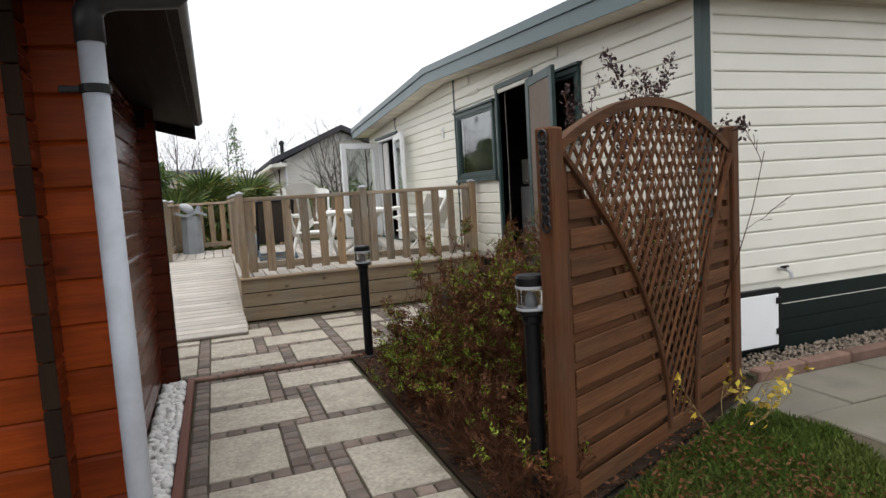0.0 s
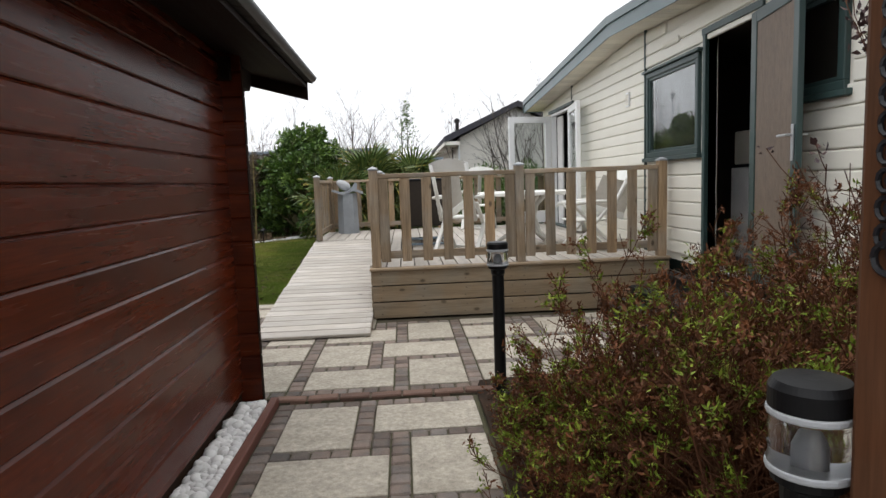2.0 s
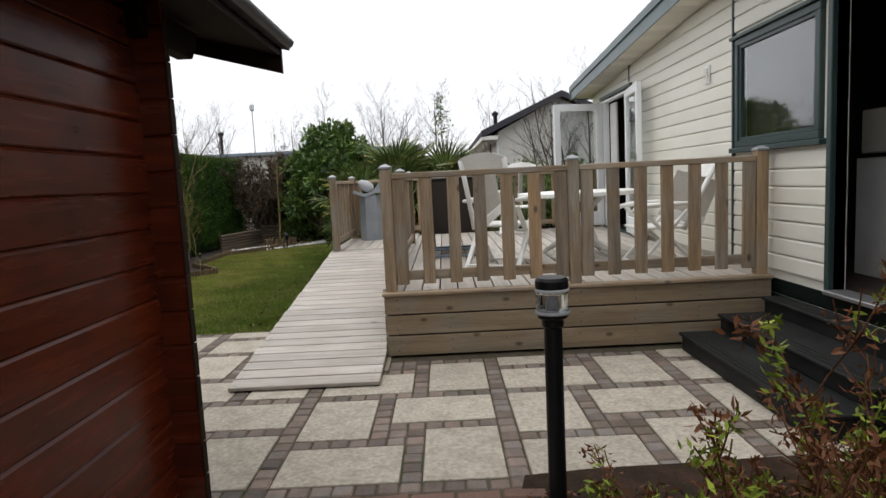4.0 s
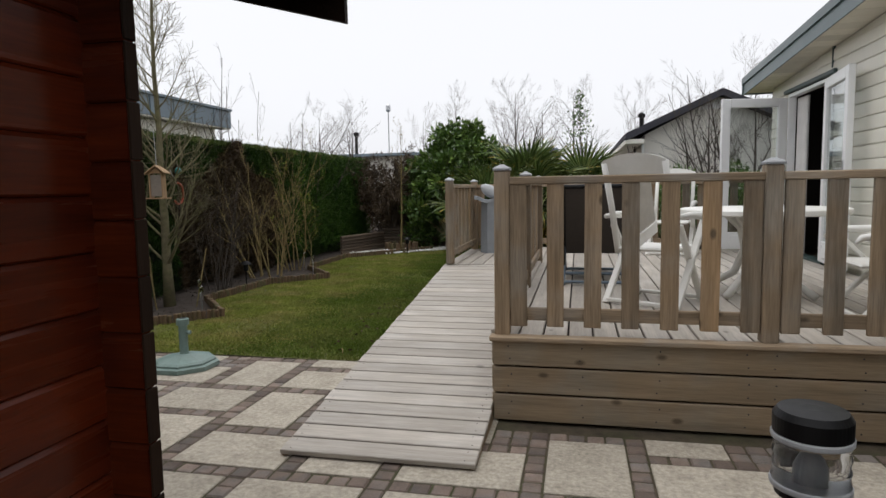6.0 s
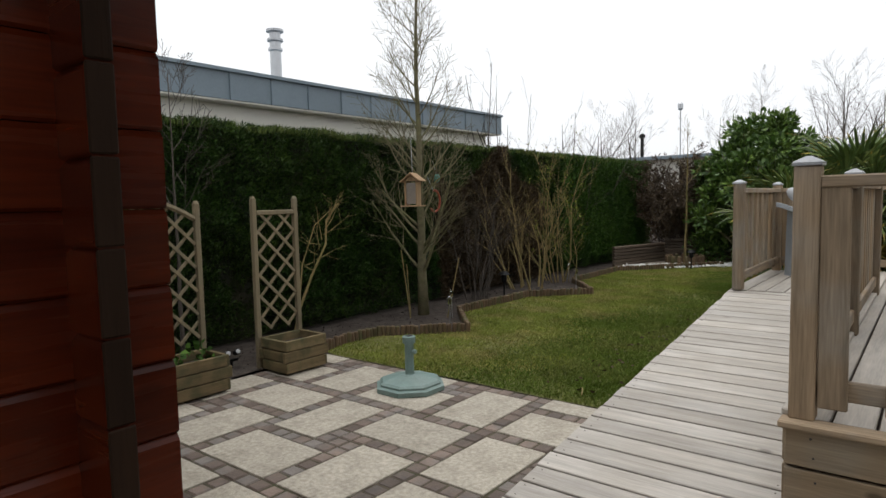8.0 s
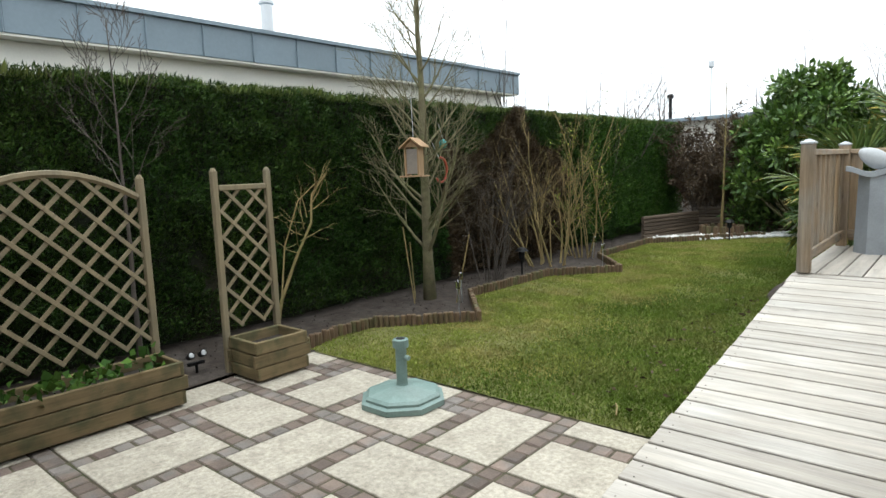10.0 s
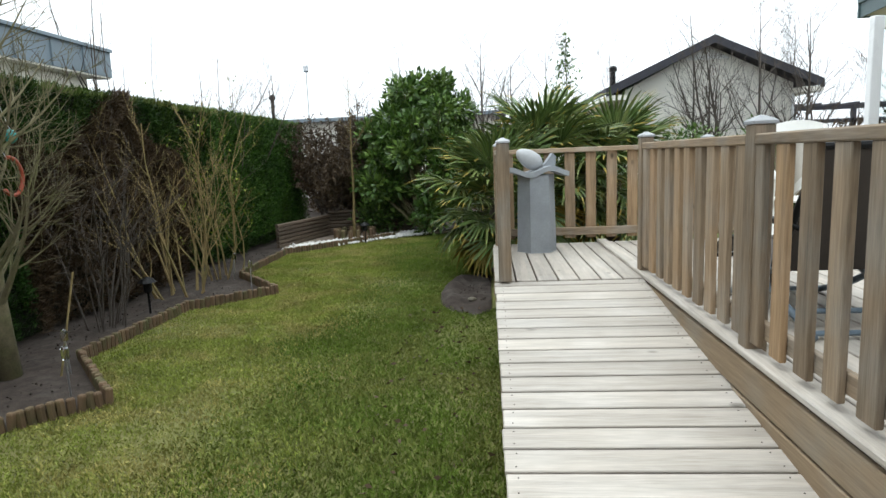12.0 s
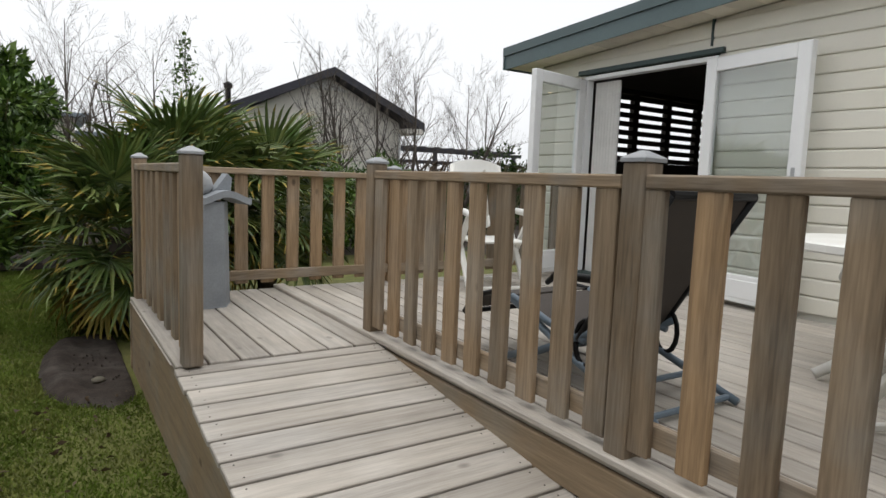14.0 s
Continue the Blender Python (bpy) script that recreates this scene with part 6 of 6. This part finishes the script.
        for u, ww in ((0.0, 0.25), (0.5, 1.0), (0.85, 0.6), (1.0, 0.05)):
            q = base + Vector((c * l * u, s_ * l * u, 0.10 * u - droop * u ** 3 * 2 + 0.05 * abs(s_) * u))
            pts.append((q + Vector((-s_, c, 0)) * w * ww, q + Vector((0, 0, -0.012 * ww)), q + Vector((s_, -c, 0)) * w * ww))
        nb = len(sh.v)
        yellow = rr.random() < 0.5
        for trip in pts:
            sh.v += [tuple(p) for p in trip]
        for i in range(3):
            for j in range(2):
                p = nb + i * 3 + j
                if yellow and i == 2:
                    tipped.append(len(sh.f))
                sh.f.append((p, p + 1, p + 4, p + 3))
    me = bpy.data.meshes.new("frond")
    me.from_pydata(sh.v, [], sh.f)
    me.materials.append(palm_dry if dry else palm_leaf)
    me.materials.append(palm_dry)
    for i in tipped:
        me.polygons[i].material_index = 1
    return me


fronds = [frond(s_, False) for s_ in range(4)]
dry_fronds = [frond(9, True)]


def palm(x, y, h, n, seed, label, scale=1.0):
    rr = random.Random(seed)
    t = thing("palm", label, "palm tree", pose(x, y, 0))
    tr = Shape()
    prof = []
    for k in range(15):
        prof.append((0.10 + 0.02 * (k % 2), h * k / 14))
    tr.lathe(prof, 12)
    part("trunk", tr, bark_far, t, "fibrous brown trunk")
    for k in range(n):
        el = 75 - 138 * (k / n) + rr.uniform(-8, 8)
        az = k * 137.5 + rr.uniform(-12, 12)
        dry = k > n * 0.78 and rr.random() < 0.6
        me = rr.choice(dry_fronds if dry else fronds)
        m = Matrix.Translation((0, 0, h - 0.02 - 0.22 * k / n)) @ Matrix.Rotation(radians(az), 4, "Z") @ Matrix.Rotation(radians(-el), 4, "Y") @ Matrix.Rotation(radians(rr.uniform(-25, 25)), 4, "X") @ Matrix.Scale(scale * rr.uniform(0.85, 1.1), 4)
        part("frond", me, palm_leaf, t, m=m)
    return t


palm(-0.74, 14.22, 0.92, 44, 1, "fan palm with stiff fronds, lowest ones yellowing", 0.92)
palm(-0.12, 14.9, 1.22, 40, 2, "fan palm rising behind the landing railing", 1.08)
palm(0.80, 15.1, 1.12, 36, 3, "fan palm behind the rear railing", 1.02)

# ---- evergreen shrub and rear garden ----
def leafy_bush(x, y, w, h, seed, n, label, mt, size=(0.11, 0.045), clumps=46, name="shrub"):
    rr, nr = random.Random(seed), np.random.default_rng(seed)
    t = thing(name, label, "shrub", pose(x, y, 0))
    sh = Shape()
    P, A = [], []
    for k in range(clumps):
        a, u = rr.uniform(0, 2 * math.pi), rr.random()
        z = h * (0.12 + 0.80 * u)
        rad = w * math.sin(math.pi * min(0.93, 0.22 + 0.68 * u)) ** 0.8 * rr.uniform(0.45, 0.98)
        c = np.array((math.cos(a) * rad, math.sin(a) * rad, z + rr.uniform(-0.1, 0.12)))
        sh.tube([(0, 0, -0.02), tuple(c * (0.5, 0.5, 0.45)), tuple(c)], [0.03, 0.018, 0.006], 5, cap=False)
        m = n // clumps
        off = nr.normal(0, 1, (m, 3))
        off = unit(off) * nr.uniform(0.35, 1.0, (m, 1)) * rr.uniform(0.22, 0.36)
        P.append(c + off * (1, 1, 0.85))
        A.append(unit(off) + nr.normal(0, 0.5, (m, 3)) + (0, 0, 0.25))
    part("twigwork", sh, bark, t)
    v, f = leaves(np.concatenate(P), np.concatenate(A), *size, rnd=nr)
    tagged(part("leaves", soup("leaves", v, f, mt), mt, t), kind="stuff")
    return t


leafy_bush(-2.05, 18.6, 1.22, 3.0, 61, 17000, "large rounded laurel bush with glossy green leaves", laurel_leaf, (0.13, 0.058), 84)
leafy_bush(-3.1, 18.9, 0.5, 1.0, 62, 1500, "low evergreen shrub at the rear border", laurel_leaf, (0.10, 0.04), 20)
leafy_bush(2.6, 18.3, 0.9, 1.9, 63, 3200, "dark evergreen shrub behind the deck", laurel_leaf, (0.09, 0.04), 36)
leafy_bush(1.3, 19.0, 0.8, 1.7, 64, 2600, "dark evergreen shrub in the rear border", laurel_leaf, (0.09, 0.04), 30)
leafy_bush(4.0, 18.6, 0.9, 1.8, 65, 2800, "evergreen shrub behind the mobile home", laurel_leaf, (0.09, 0.04), 30)
leafy_bush(8.2, 20.5, 1.0, 2.3, 66, 2600, "conifer-like evergreen beside the rear house", hedge_leaf, (0.10, 0.04), 30)
multi_stem(-3.95, 19.0, 2.1, 40, 67, "brown leafless hedge plant", bark_far, reach=0.3, kids=(5, 5), leaf=brown_leaf, leaf_n=15000, leaf_size=(0.085, 0.022), r=0.014)
multi_stem(-3.4, 19.6, 2.1, 40, 68, "brown leafless hedge plant", bark_far, reach=0.3, kids=(5, 5), leaf=brown_leaf, leaf_n=15000, leaf_size=(0.085, 0.022), r=0.014)
multi_stem(-2.9, 20.0, 2.0, 36, 69, "brown leafless hedge plant", bark_far, reach=0.35, kids=(5, 5), leaf=brown_leaf, leaf_n=15000, leaf_size=(0.085, 0.022), r=0.014)
# low stacked-log wall and gravel corner
lw = thing("log_wall", "low stacked log retaining wall at the rear corner", "retaining wall", pose(0, 0, 0))
log_h = wood("stacked_log", (0.105, 0.078, 0.055), "x", rnd=0.4)
for (xa, ya, za), (xb, yb, zb), n in (((-4.45, 16.9, 0), (-4.0, 18.6, 0), 6), ((-4.0, 18.6, 0), (-2.4, 19.1, 0), 7)):
    L2 = math.hypot(xb - xa, yb - ya)
    me = Shape().tube([(0, 0, 0), (L2, 0, 0)], 0.036, 7).mesh("log", log_h)
    for k in range(n):
        part("log", me, log_h, lw, m=pose(xa, ya, 0.034 + k * 0.069, 0, 0, math.degrees(math.atan2(yb - ya, xb - xa))))
sheet("gravel_bed", [(-4.2, 16.4), (-2.6, 18.0), (-1.5, 18.3), (-2.0, 18.9), (-3.9, 18.5), (-4.4, 17.0)], 0.02, gravel_mat, "bed of pale gravel at the rear corner", "gravel")
gr = Shape()
for k in range(900):
    u, w = rng.random(), rng.random()
    x, y = -4.2 + 2.0 * u + rng.uniform(-0.1, 0.3), 16.5 + 1.7 * u + 0.55 * w
    r = rng.uniform(0.02, 0.04)
    gr.lathe([(0.5, -0.7), (1, 0), (0.5, 0.7)], 5, pose(x, y, 0.035, rng.uniform(0, 80), rng.uniform(0, 80), 0) @ Matrix.Diagonal((r, r * 0.8, r * 0.6, 1)))
tagged(solid("gravel", gr, pebble_white, "pale stones scattered on the gravel bed", "gravel"), kind="stuff")
rg = thing("tree_ring", "low ring of logs round a thin tree", "edging", pose(-3.35, 17.95, 0))
for k in range(16):
    a = 2 * math.pi * k / 16
    part("edging_log", log_me, log_mat, rg, m=pose(0.35 * math.cos(a), 0.35 * math.sin(a), 0.03) @ Matrix.Scale(1.6, 4))
bare_tree(-3.35, 17.95, 2.9, 0.03, 71, "thin bare staked tree in the gravel", mt=twig_tan, kids=(3, 3, 8), spread=0.5, ratio=0.25, first=0.5)
# dug soil beside the ramp
pit = Shape()
na, nr_ = 40, 9
for i in range(nr_ + 1):
    u = i / nr_
    for k in range(na):
        a = 2 * math.pi * k / na
        w = 1 + 0.16 * noise.noise((math.cos(a) * 1.6, math.sin(a) * 1.6, 5.0))
        x, y = 0.40 * u * w * math.cos(a), 0.98 * u * w * math.sin(a)
        z = 0.012 + 0.055 * math.exp(-((u - 0.70) / 0.20) ** 2) * max(0.1, 0.55 - 0.5 * math.cos(a) + 0.9 * noise.noise((math.cos(a) * 2.2, math.sin(a) * 2.2, 2.0))) + 0.03 * noise.noise((x * 9, y * 6, 3.0)) * (1 - u * u)
        pit.v.append((min(x, 0.17), y, max(z, 0.006) if u < 1 else -0.01))
pit.f = [(i * na + k, i * na + (k + 1) % na, (i + 1) * na + (k + 1) % na, (i + 1) * na + k) for i in range(nr_) for k in range(na)]
solid("soil_patch", pit, soil_mat, "dug hollow of dark soil with a raised rim beside the ramp", "soil", pose(-1.03, 13.15, 0), kind="structure", smooth=True)
for x, y, r in ((-1.05, 12.7, 0.05),):
    solid("stone", Shape().lathe([(0.4, -0.6), (0.95, -0.2), (1, 0.2), (0.5, 0.7)], 8, Matrix.Diagonal((r, r * 0.7, r * 0.6, 1))), flag_mat, "dark stone lying in the dug soil", "stone", pose(x, y, 0.03, 10, 5, 30), smooth=True, group="loose stones")

# ---- neighbouring buildings ----
nbh = thing("neighbour_building", "flat-roofed white building with blue-grey metal fascia", "building", pose(-5.85, 2.0, 0))
NL = 12.95
part("wall", Shape().box(-6.0, -0.20, 0, NL - 0.25, 0, 2.72), render_white, nbh)
part("roof", Shape().box(-6.1, 0.04, -0.3, NL - 0.01, 2.98, 3.02), zinc_mat, nbh)
me = Shape().cbox(-0.015, 0.0, 0.006, 0.574, 2.66, 2.985, 0.004).mesh("fascia_panel", zinc_mat)
y = NL - 0.58
while y > 0:
    part("fascia_panel", me, zinc_mat, nbh, m=pose(0, y, 0))
    part("seam", Shape().cbox(-0.004, 0.022, y - 0.012, y + 0.0, 2.66, 2.99, 0.003), zinc_mat, nbh)
    y -= 0.58
part("fascia_panel", Shape().cbox(-6.0, 0.0, NL - 0.012, NL, 2.66, 2.985, 0.004), zinc_mat, nbh)
part("soffit", Shape().box(-0.21, -0.012, 0, NL - 0.02, 2.64, 2.66), render_white, nbh)
fl2 = thing("flue", "pale metal flue pipe with ringed cowl", "chimney", pose(-7.9, 11.35, 2.98))
part("pipe", Shape().lathe([(0.13, 0), (0.16, 0.06), (0.09, 0.08), (0.09, 1.28)], 14), steel, fl2)
for z, w in ((0.95, 0.115), (1.10, 0.13), (1.25, 0.14)):
    part("cowl_ring", Shape().lathe([(0.092, z), (w, z + 0.015), (w, z + 0.05), (0.092, z + 0.06)], 16), steel, fl2)

house = thing("house", "small white rendered house with dark pitched roof", "house", pose(2.55, 22.5, 0))
HWD, HD, HE, HA = 3.95, 9.0, 2.86, 3.93
part("wall", Shape().prism([(0, 0), (HWD, 0), (HWD, HE), (HWD / 2 - 0.03, HA - 0.1), (0, HE)], 0, HD), render_white, house)
for s_ in (-1, 1):
    xr = HWD / 2 - 0.03
    xe = xr + s_ * (HWD / 2 + 0.52)
    ze = HE - 0.10
    part("roof_slope", Shape().prism([(xr, HA - 0.06), (xr, HA + 0.07), (xe, ze + 0.13), (xe, ze)], -0.45, HD + 0.3), slate_mat, house)
    part("bargeboard", Shape().prism([(xr, HA - 0.12), (xr, HA + 0.02), (xe, ze + 0.06), (xe, ze - 0.08)], -0.475, -0.452), slate_mat, house)
    part("eave_box", Shape().box(min(xe, xe - s_ * 0.5), max(xe, xe - s_ * 0.5), -0.44, HD, ze - 0.16, ze - 0.04), render_white, house)
    part("downpipe", Shape().tube([(xe - s_ * 0.5, -0.05, ze - 0.16), (xe - s_ * 0.52, -0.05, 0)], 0.035, 8), white_pvc, house)
part("flue", Shape().lathe([(0.07, 2.9), (0.07, 3.55), (0.11, 3.56), (0.11, 3.66), (0.03, 3.72)], 10, pose(0.1, 2.0, 0)), black_plastic, house)
part("gable_trim", Shape().prism([(1.35, 3.50), (2.5, 3.50), (1.93, 3.78)], -0.02, -0.005), white_pvc, house)
low = thing("low_building", "long low pale building beyond the gardens", "building", pose(-14, 30, 0))
part("wall", Shape().box(0, 13.5, 0, 5, 0, 2.9), render_white, low)
part("roof", Shape().box(-0.4, 13.9, -0.5, 5.4, 2.9, 3.02), zinc_mat, low)
for k in range(6):
    part("post", Shape().box(0.6 + k * 2.4, 0.72 + k * 2.4, -0.45, -0.33, 0, 2.9), bark_far, low)
low2 = thing("low_building", "pale flat-roofed building glimpsed behind shrubs", "building", pose(-2.0, 34, 0))
part("wall", Shape().box(0, 7, 0, 5, 0, 2.5), render_white, low2)
part("roof", Shape().box(-0.3, 7.3, -0.4, 5.4, 2.5, 2.7), zinc_mat, low2)
# pergola and far lamp posts
pg = thing("pergola", "dark timber pergola beyond the rear gardens", "pergola", pose(8.6, 27, 0))
for x in (0, 1.8, 3.6, 5.4):
    part("post", Shape().box(x, x + 0.12, 0, 0.12, 0, 2.4), slate_mat, pg)
for z in (2.0, 2.4):
    part("beam", Shape().box(-0.2, 5.8, 0, 0.1, z, z + 0.12), slate_mat, pg)
for k in range(10):
    part("slat", Shape().box(0.1 + k * 0.56, 0.16 + k * 0.56, -0.3, 1.5, 2.525, 2.6), slate_mat, pg)
for x, y, h in ((-9.2, 31, 4.3),):
    t = thing("flue", "dark flue pipe with cap on a far roof", "chimney", pose(x, y, 2.6), group="far flues")
    part("pipe", Shape().lathe([(0.07, 0), (0.07, h - 3.0), (0.13, h - 2.98), (0.13, h - 2.85), (0.05, h - 2.8)], 10), black_plastic, t)
lp = thing("street_lamp", "tall slim lamp post with small lantern", "street lamp", pose(-9.2, 36.0, 0))
part("post", Shape().tube([(0, 0, 0), (0, 0, 5.6)], 0.03, 8), steel, lp)
part("lantern", Shape().lathe([(0.08, 5.6), (0.13, 5.66), (0.13, 5.9), (0.04, 6.0)], 10), steel, lp)

# far bare trees
FAR = [(-0.9, 21.0, 4.0, 81), (0.6, 22.0, 3.9, 82), (-3.2, 24.0, 4.2, 83), (3.9, 20.6, 3.6, 84), (5.0, 20.8, 4.4, 85), (7.4, 24.5, 4.6, 86), (9.0, 23.0, 4.2, 87), (-6.8, 24.0, 3.9, 88), (10.8, 24.5, 4.4, 89), (2.4, 23.5, 4.0, 90), (-8.8, 26.0, 4.2, 91), (-5.0, 27.0, 4.0, 92), (-1.8, 25.5, 3.9, 93), (6.2, 21.2, 4.2, 94)]
for x, y, h, sd in FAR:
    bare_tree(x, y, h, 0.05, sd, "bare winter tree with upswept twigs", mt=bark_far, kids=(5, 6, 14), spread=0.7, ratio=0.42, first=0.2)
for x, y, h, n, sd in ((4.25, 20.7, 4.1, 8, 181), (6.7, 21.0, 3.8, 7, 182), (-0.95, 20.9, 3.3, 6, 183), (0.3, 21.2, 3.4, 5, 184), (-7.2, 20.6, 4.2, 7, 185), (-6.2, 21.5, 3.4, 6, 186)):
    multi_stem(x, y, h, n, sd, "leafless many-stemmed winter tree", bark_far, name="tree", reach=0.42, kids=(7, 9), r=0.055, category="tree", ratio=0.34, up=0.2)
t = bare_tree(0.75, 19.6, 3.7, 0.03, 95, "slim young tree with sparse evergreen leaves", mt=bark_far, kids=(3, 4, 14), spread=0.4, ratio=0.22, first=0.3)
N = 700
hz = nrng.uniform(0.9, 3.7, N)
P = np.stack([nrng.normal(0, 1, N) * (0.45 - 0.11 * hz), nrng.normal(0, 1, N) * (0.45 - 0.11 * hz), hz], axis=1)
v, f = leaves(P, nrng.normal(0, 1, (N, 3)), 0.09, 0.04)
tagged(part("leaves", soup("leaves", v, f, laurel_leaf), laurel_leaf, t), kind="stuff")
# thicket that closes the gardens beyond
N = 26000
P = np.stack([nrng.uniform(-22, 20, N), nrng.normal(24.5, 1.0, N), nrng.random(N) ** 1.3 * 1.9], axis=1)
P = P[(P[:, 0] < 2.2) | (P[:, 0] > 7.2)]
v, f = leaves(P, nrng.normal(0, 0.7, (len(P), 3)) + (0, -0.2, 0.8), 0.28, 0.05)
tagged(solid("thicket", soup("thicket", v, f, brown_leaf), brown_leaf, "brown winter thicket beyond the gardens", "thicket"), kind="stuff")
N = 9000
P = np.stack([nrng.uniform(-0.5, 6.5, N), nrng.normal(20.2, 0.5, N), nrng.random(N) ** 1.3 * 1.5], axis=1)
v, f = leaves(P, nrng.normal(0, 0.7, (N, 3)) + (0, -0.2, 0.7), 0.16, 0.05)
tagged(solid("rear_hedge", soup("rear_hedge", v, f, hedge_leaf), hedge_leaf, "low mixed hedge along the rear boundary", "hedge"), kind="stuff")

# ---- grass ----
def inside_poly(P, poly):
    x, y = P[:, 0], P[:, 1]
    res = np.zeros(len(P), bool)
    for (x0, y0), (x1, y1) in zip(poly, poly[1:] + poly[:1]):
        c = ((y0 > y) != (y1 > y)) & (x < (x1 - x0) * (y - y0) / (y1 - y0 + 1e-12) + x0)
        res ^= c
    return res


def grass(name, poly, n, label, height=0.04, mt=blade_mat, keep_if=None):
    xs, ys = [p[0] for p in poly], [p[1] for p in poly]
    P = np.stack([nrng.uniform(min(xs), max(xs), n), nrng.uniform(min(ys), max(ys), n), np.zeros(n)], axis=1)
    P = P[inside_poly(P, poly)]
    if keep_if:
        P = P[keep_if(P)]
    dens = np.array([noise.noise((a * 0.9, b * 0.9, 8.0)) for a, b in P[:, :2]])
    keep = nrng.random(len(P)) < np.clip(0.92 + 0.5 * dens, 0.6, 1)
    P, dens = P[keep], dens[keep]
    m = len(P)
    A = np.stack([nrng.normal(0, 0.55, m), nrng.normal(0, 0.55, m), np.full(m, 1.0)], axis=1)
    A = unit(A) * (height * (1 + 0.4 * dens) * nrng.uniform(0.5, 1.4, m))[:, None]
    side = unit(np.cross(A, nrng.normal(0, 1, (m, 3)))) * 0.0034
    V = np.stack([P - side, P + side, P + A * 0.6 + side * 0.7, P + A + nrng.normal(0, 0.006, (m, 3))], axis=1).reshape(-1, 3)
    tagged(solid(name, soup(name, V, np.arange(4 * m).reshape(-1, 4), mt), mt, label, "grass"), kind="stuff")


def near_ramp(P):
    """The strip of lawn beside the ramp, with a ragged border."""
    edge = np.array([noise.noise((a * 1.1, b * 1.1, 6.0)) for a, b in P[:, :2]])
    return P[:, 0] > -2.15 + 0.55 * edge + nrng.normal(0, 0.22, len(P))


# darker, greener blades for the strip beside the ramp
dark_blade = material("dark_grass_blades", (0.108, 0.160, 0.024), var=0.3, scale=2.3, fine=11, rough=0.65, bump=0, spec=0.12, rnd=0.16, island=True, mix=0.2, tint=(0.17, 0.18, 0.05), tint_scale=2.0, tint_amount=0.8)
LAWN_NEAR = LAWN[:12] + [(0.5, 13.02), (-0.80, 13.02)]
grass("lawn_grass", LAWN_NEAR, 520000, "short patchy lawn grass with yellowed tufts", 0.019, blade_mat, lambda P: ~near_ramp(P))
grass("damp_grass", LAWN_NEAR, 520000, "darker grass beside the ramp", 0.023, dark_blade, lambda P: near_ramp(P) & (((P[:, 0] + 1.03) / 0.36) ** 2 + ((P[:, 1] - 13.15) / 0.88) ** 2 > 1))
# darker copies of turf and blades: shade at the fence put into colour
shaded_turf = material("shaded_turf_ground", (0.050, 0.062, 0.018), var=0.5, scale=9, fine=120, rough=0.95, bump=1.0, spec=0.15, tint=(0.07, 0.048, 0.026), tint_scale=3, tint_amount=0.7)
side_turf = [(1.45, 2.0), (1.5, 2.20), (2.95, 2.85), (3.05, 2.3), (2.85, 1.9), (3.0, 1.4), (2.6, 0.8), (1.5, 0.8)]
sheet("grass_patch", side_turf, 0.0, shaded_turf, "patch of lawn at the foot of the fence", "lawn")
shaded_blade = material("shaded_grass_blades", (0.060, 0.095, 0.014), var=0.3, scale=3, fine=30, rough=0.7, bump=0, spec=0.15, rnd=0.2, island=True, mix=0.2, tint=(0.11, 0.12, 0.03), tint_scale=2.0, tint_amount=0.7)
grass("grass_tuft", side_turf, 46000, "darkened grass at the foot of the fence", 0.035, shaded_blade)
clods = Shape()
for k in range(900):
    x, y = rng.uniform(-4.75, -3.5), rng.uniform(7.6, 16.5)
    if k % 17 == 0:
        x, y = rng.uniform(-1.2, -0.9), rng.uniform(12.3, 13.5)
    elif y > 8.8 and x > -4.08 + (0.5 if 9.95 < y < 10.6 or 12.95 < y < 13.6 else 0.0):
        continue
    elif y < 8.8 and x > -3.92:
        continue
    r = rng.uniform(0.004, 0.013)
    clods.lathe([(0.5, -0.7), (1, 0), (0.5, 0.7)], 5, pose(x, y, 0.022, rng.uniform(0, 80), rng.uniform(0, 80), rng.uniform(0, 360)) @ Matrix.Diagonal((r, r * 0.8, r * 0.6, 1)))
tagged(solid("soil_clods", clods, soil_mat, "crumbs and clods on the border soil", "soil"), kind="stuff")
N = 110
P = np.stack([nrng.uniform(-1.6, -0.9, N), nrng.uniform(8.9, 12.4, N), np.full(N, 0.035)], axis=1)
v, f = leaves(P, nrng.normal(0, 1, (N, 3)) * (1, 1, 0.2), 0.04, 0.02)
tagged(solid("fallen_leaves", soup("fallen_leaves", v, f, brown_leaf), brown_leaf, "brown fallen leaves on the lawn by the ramp", "leaves"), kind="stuff")

# ---- paving pieces ----
def terrace(x, y):
    if not (5.40 < y < 8.74 and -3.74 < x < 2.72):
        return False
    if x > 0.25 and y > 7.50:
        return False
    if x < -0.45 and y < 5.42:
        return False
    if x > 1.06 and y < 5.55:
        return False
    return True


paving(bed_a, PX, PY, terrace, lambda x, y: -1.9 < x < 0.9)
paving(bed_b, PX, PY - 0.255, lambda x, y: -0.25 < x < 1.01 and -1.4 < y < 5.27, lambda x, y: y > 2.2)
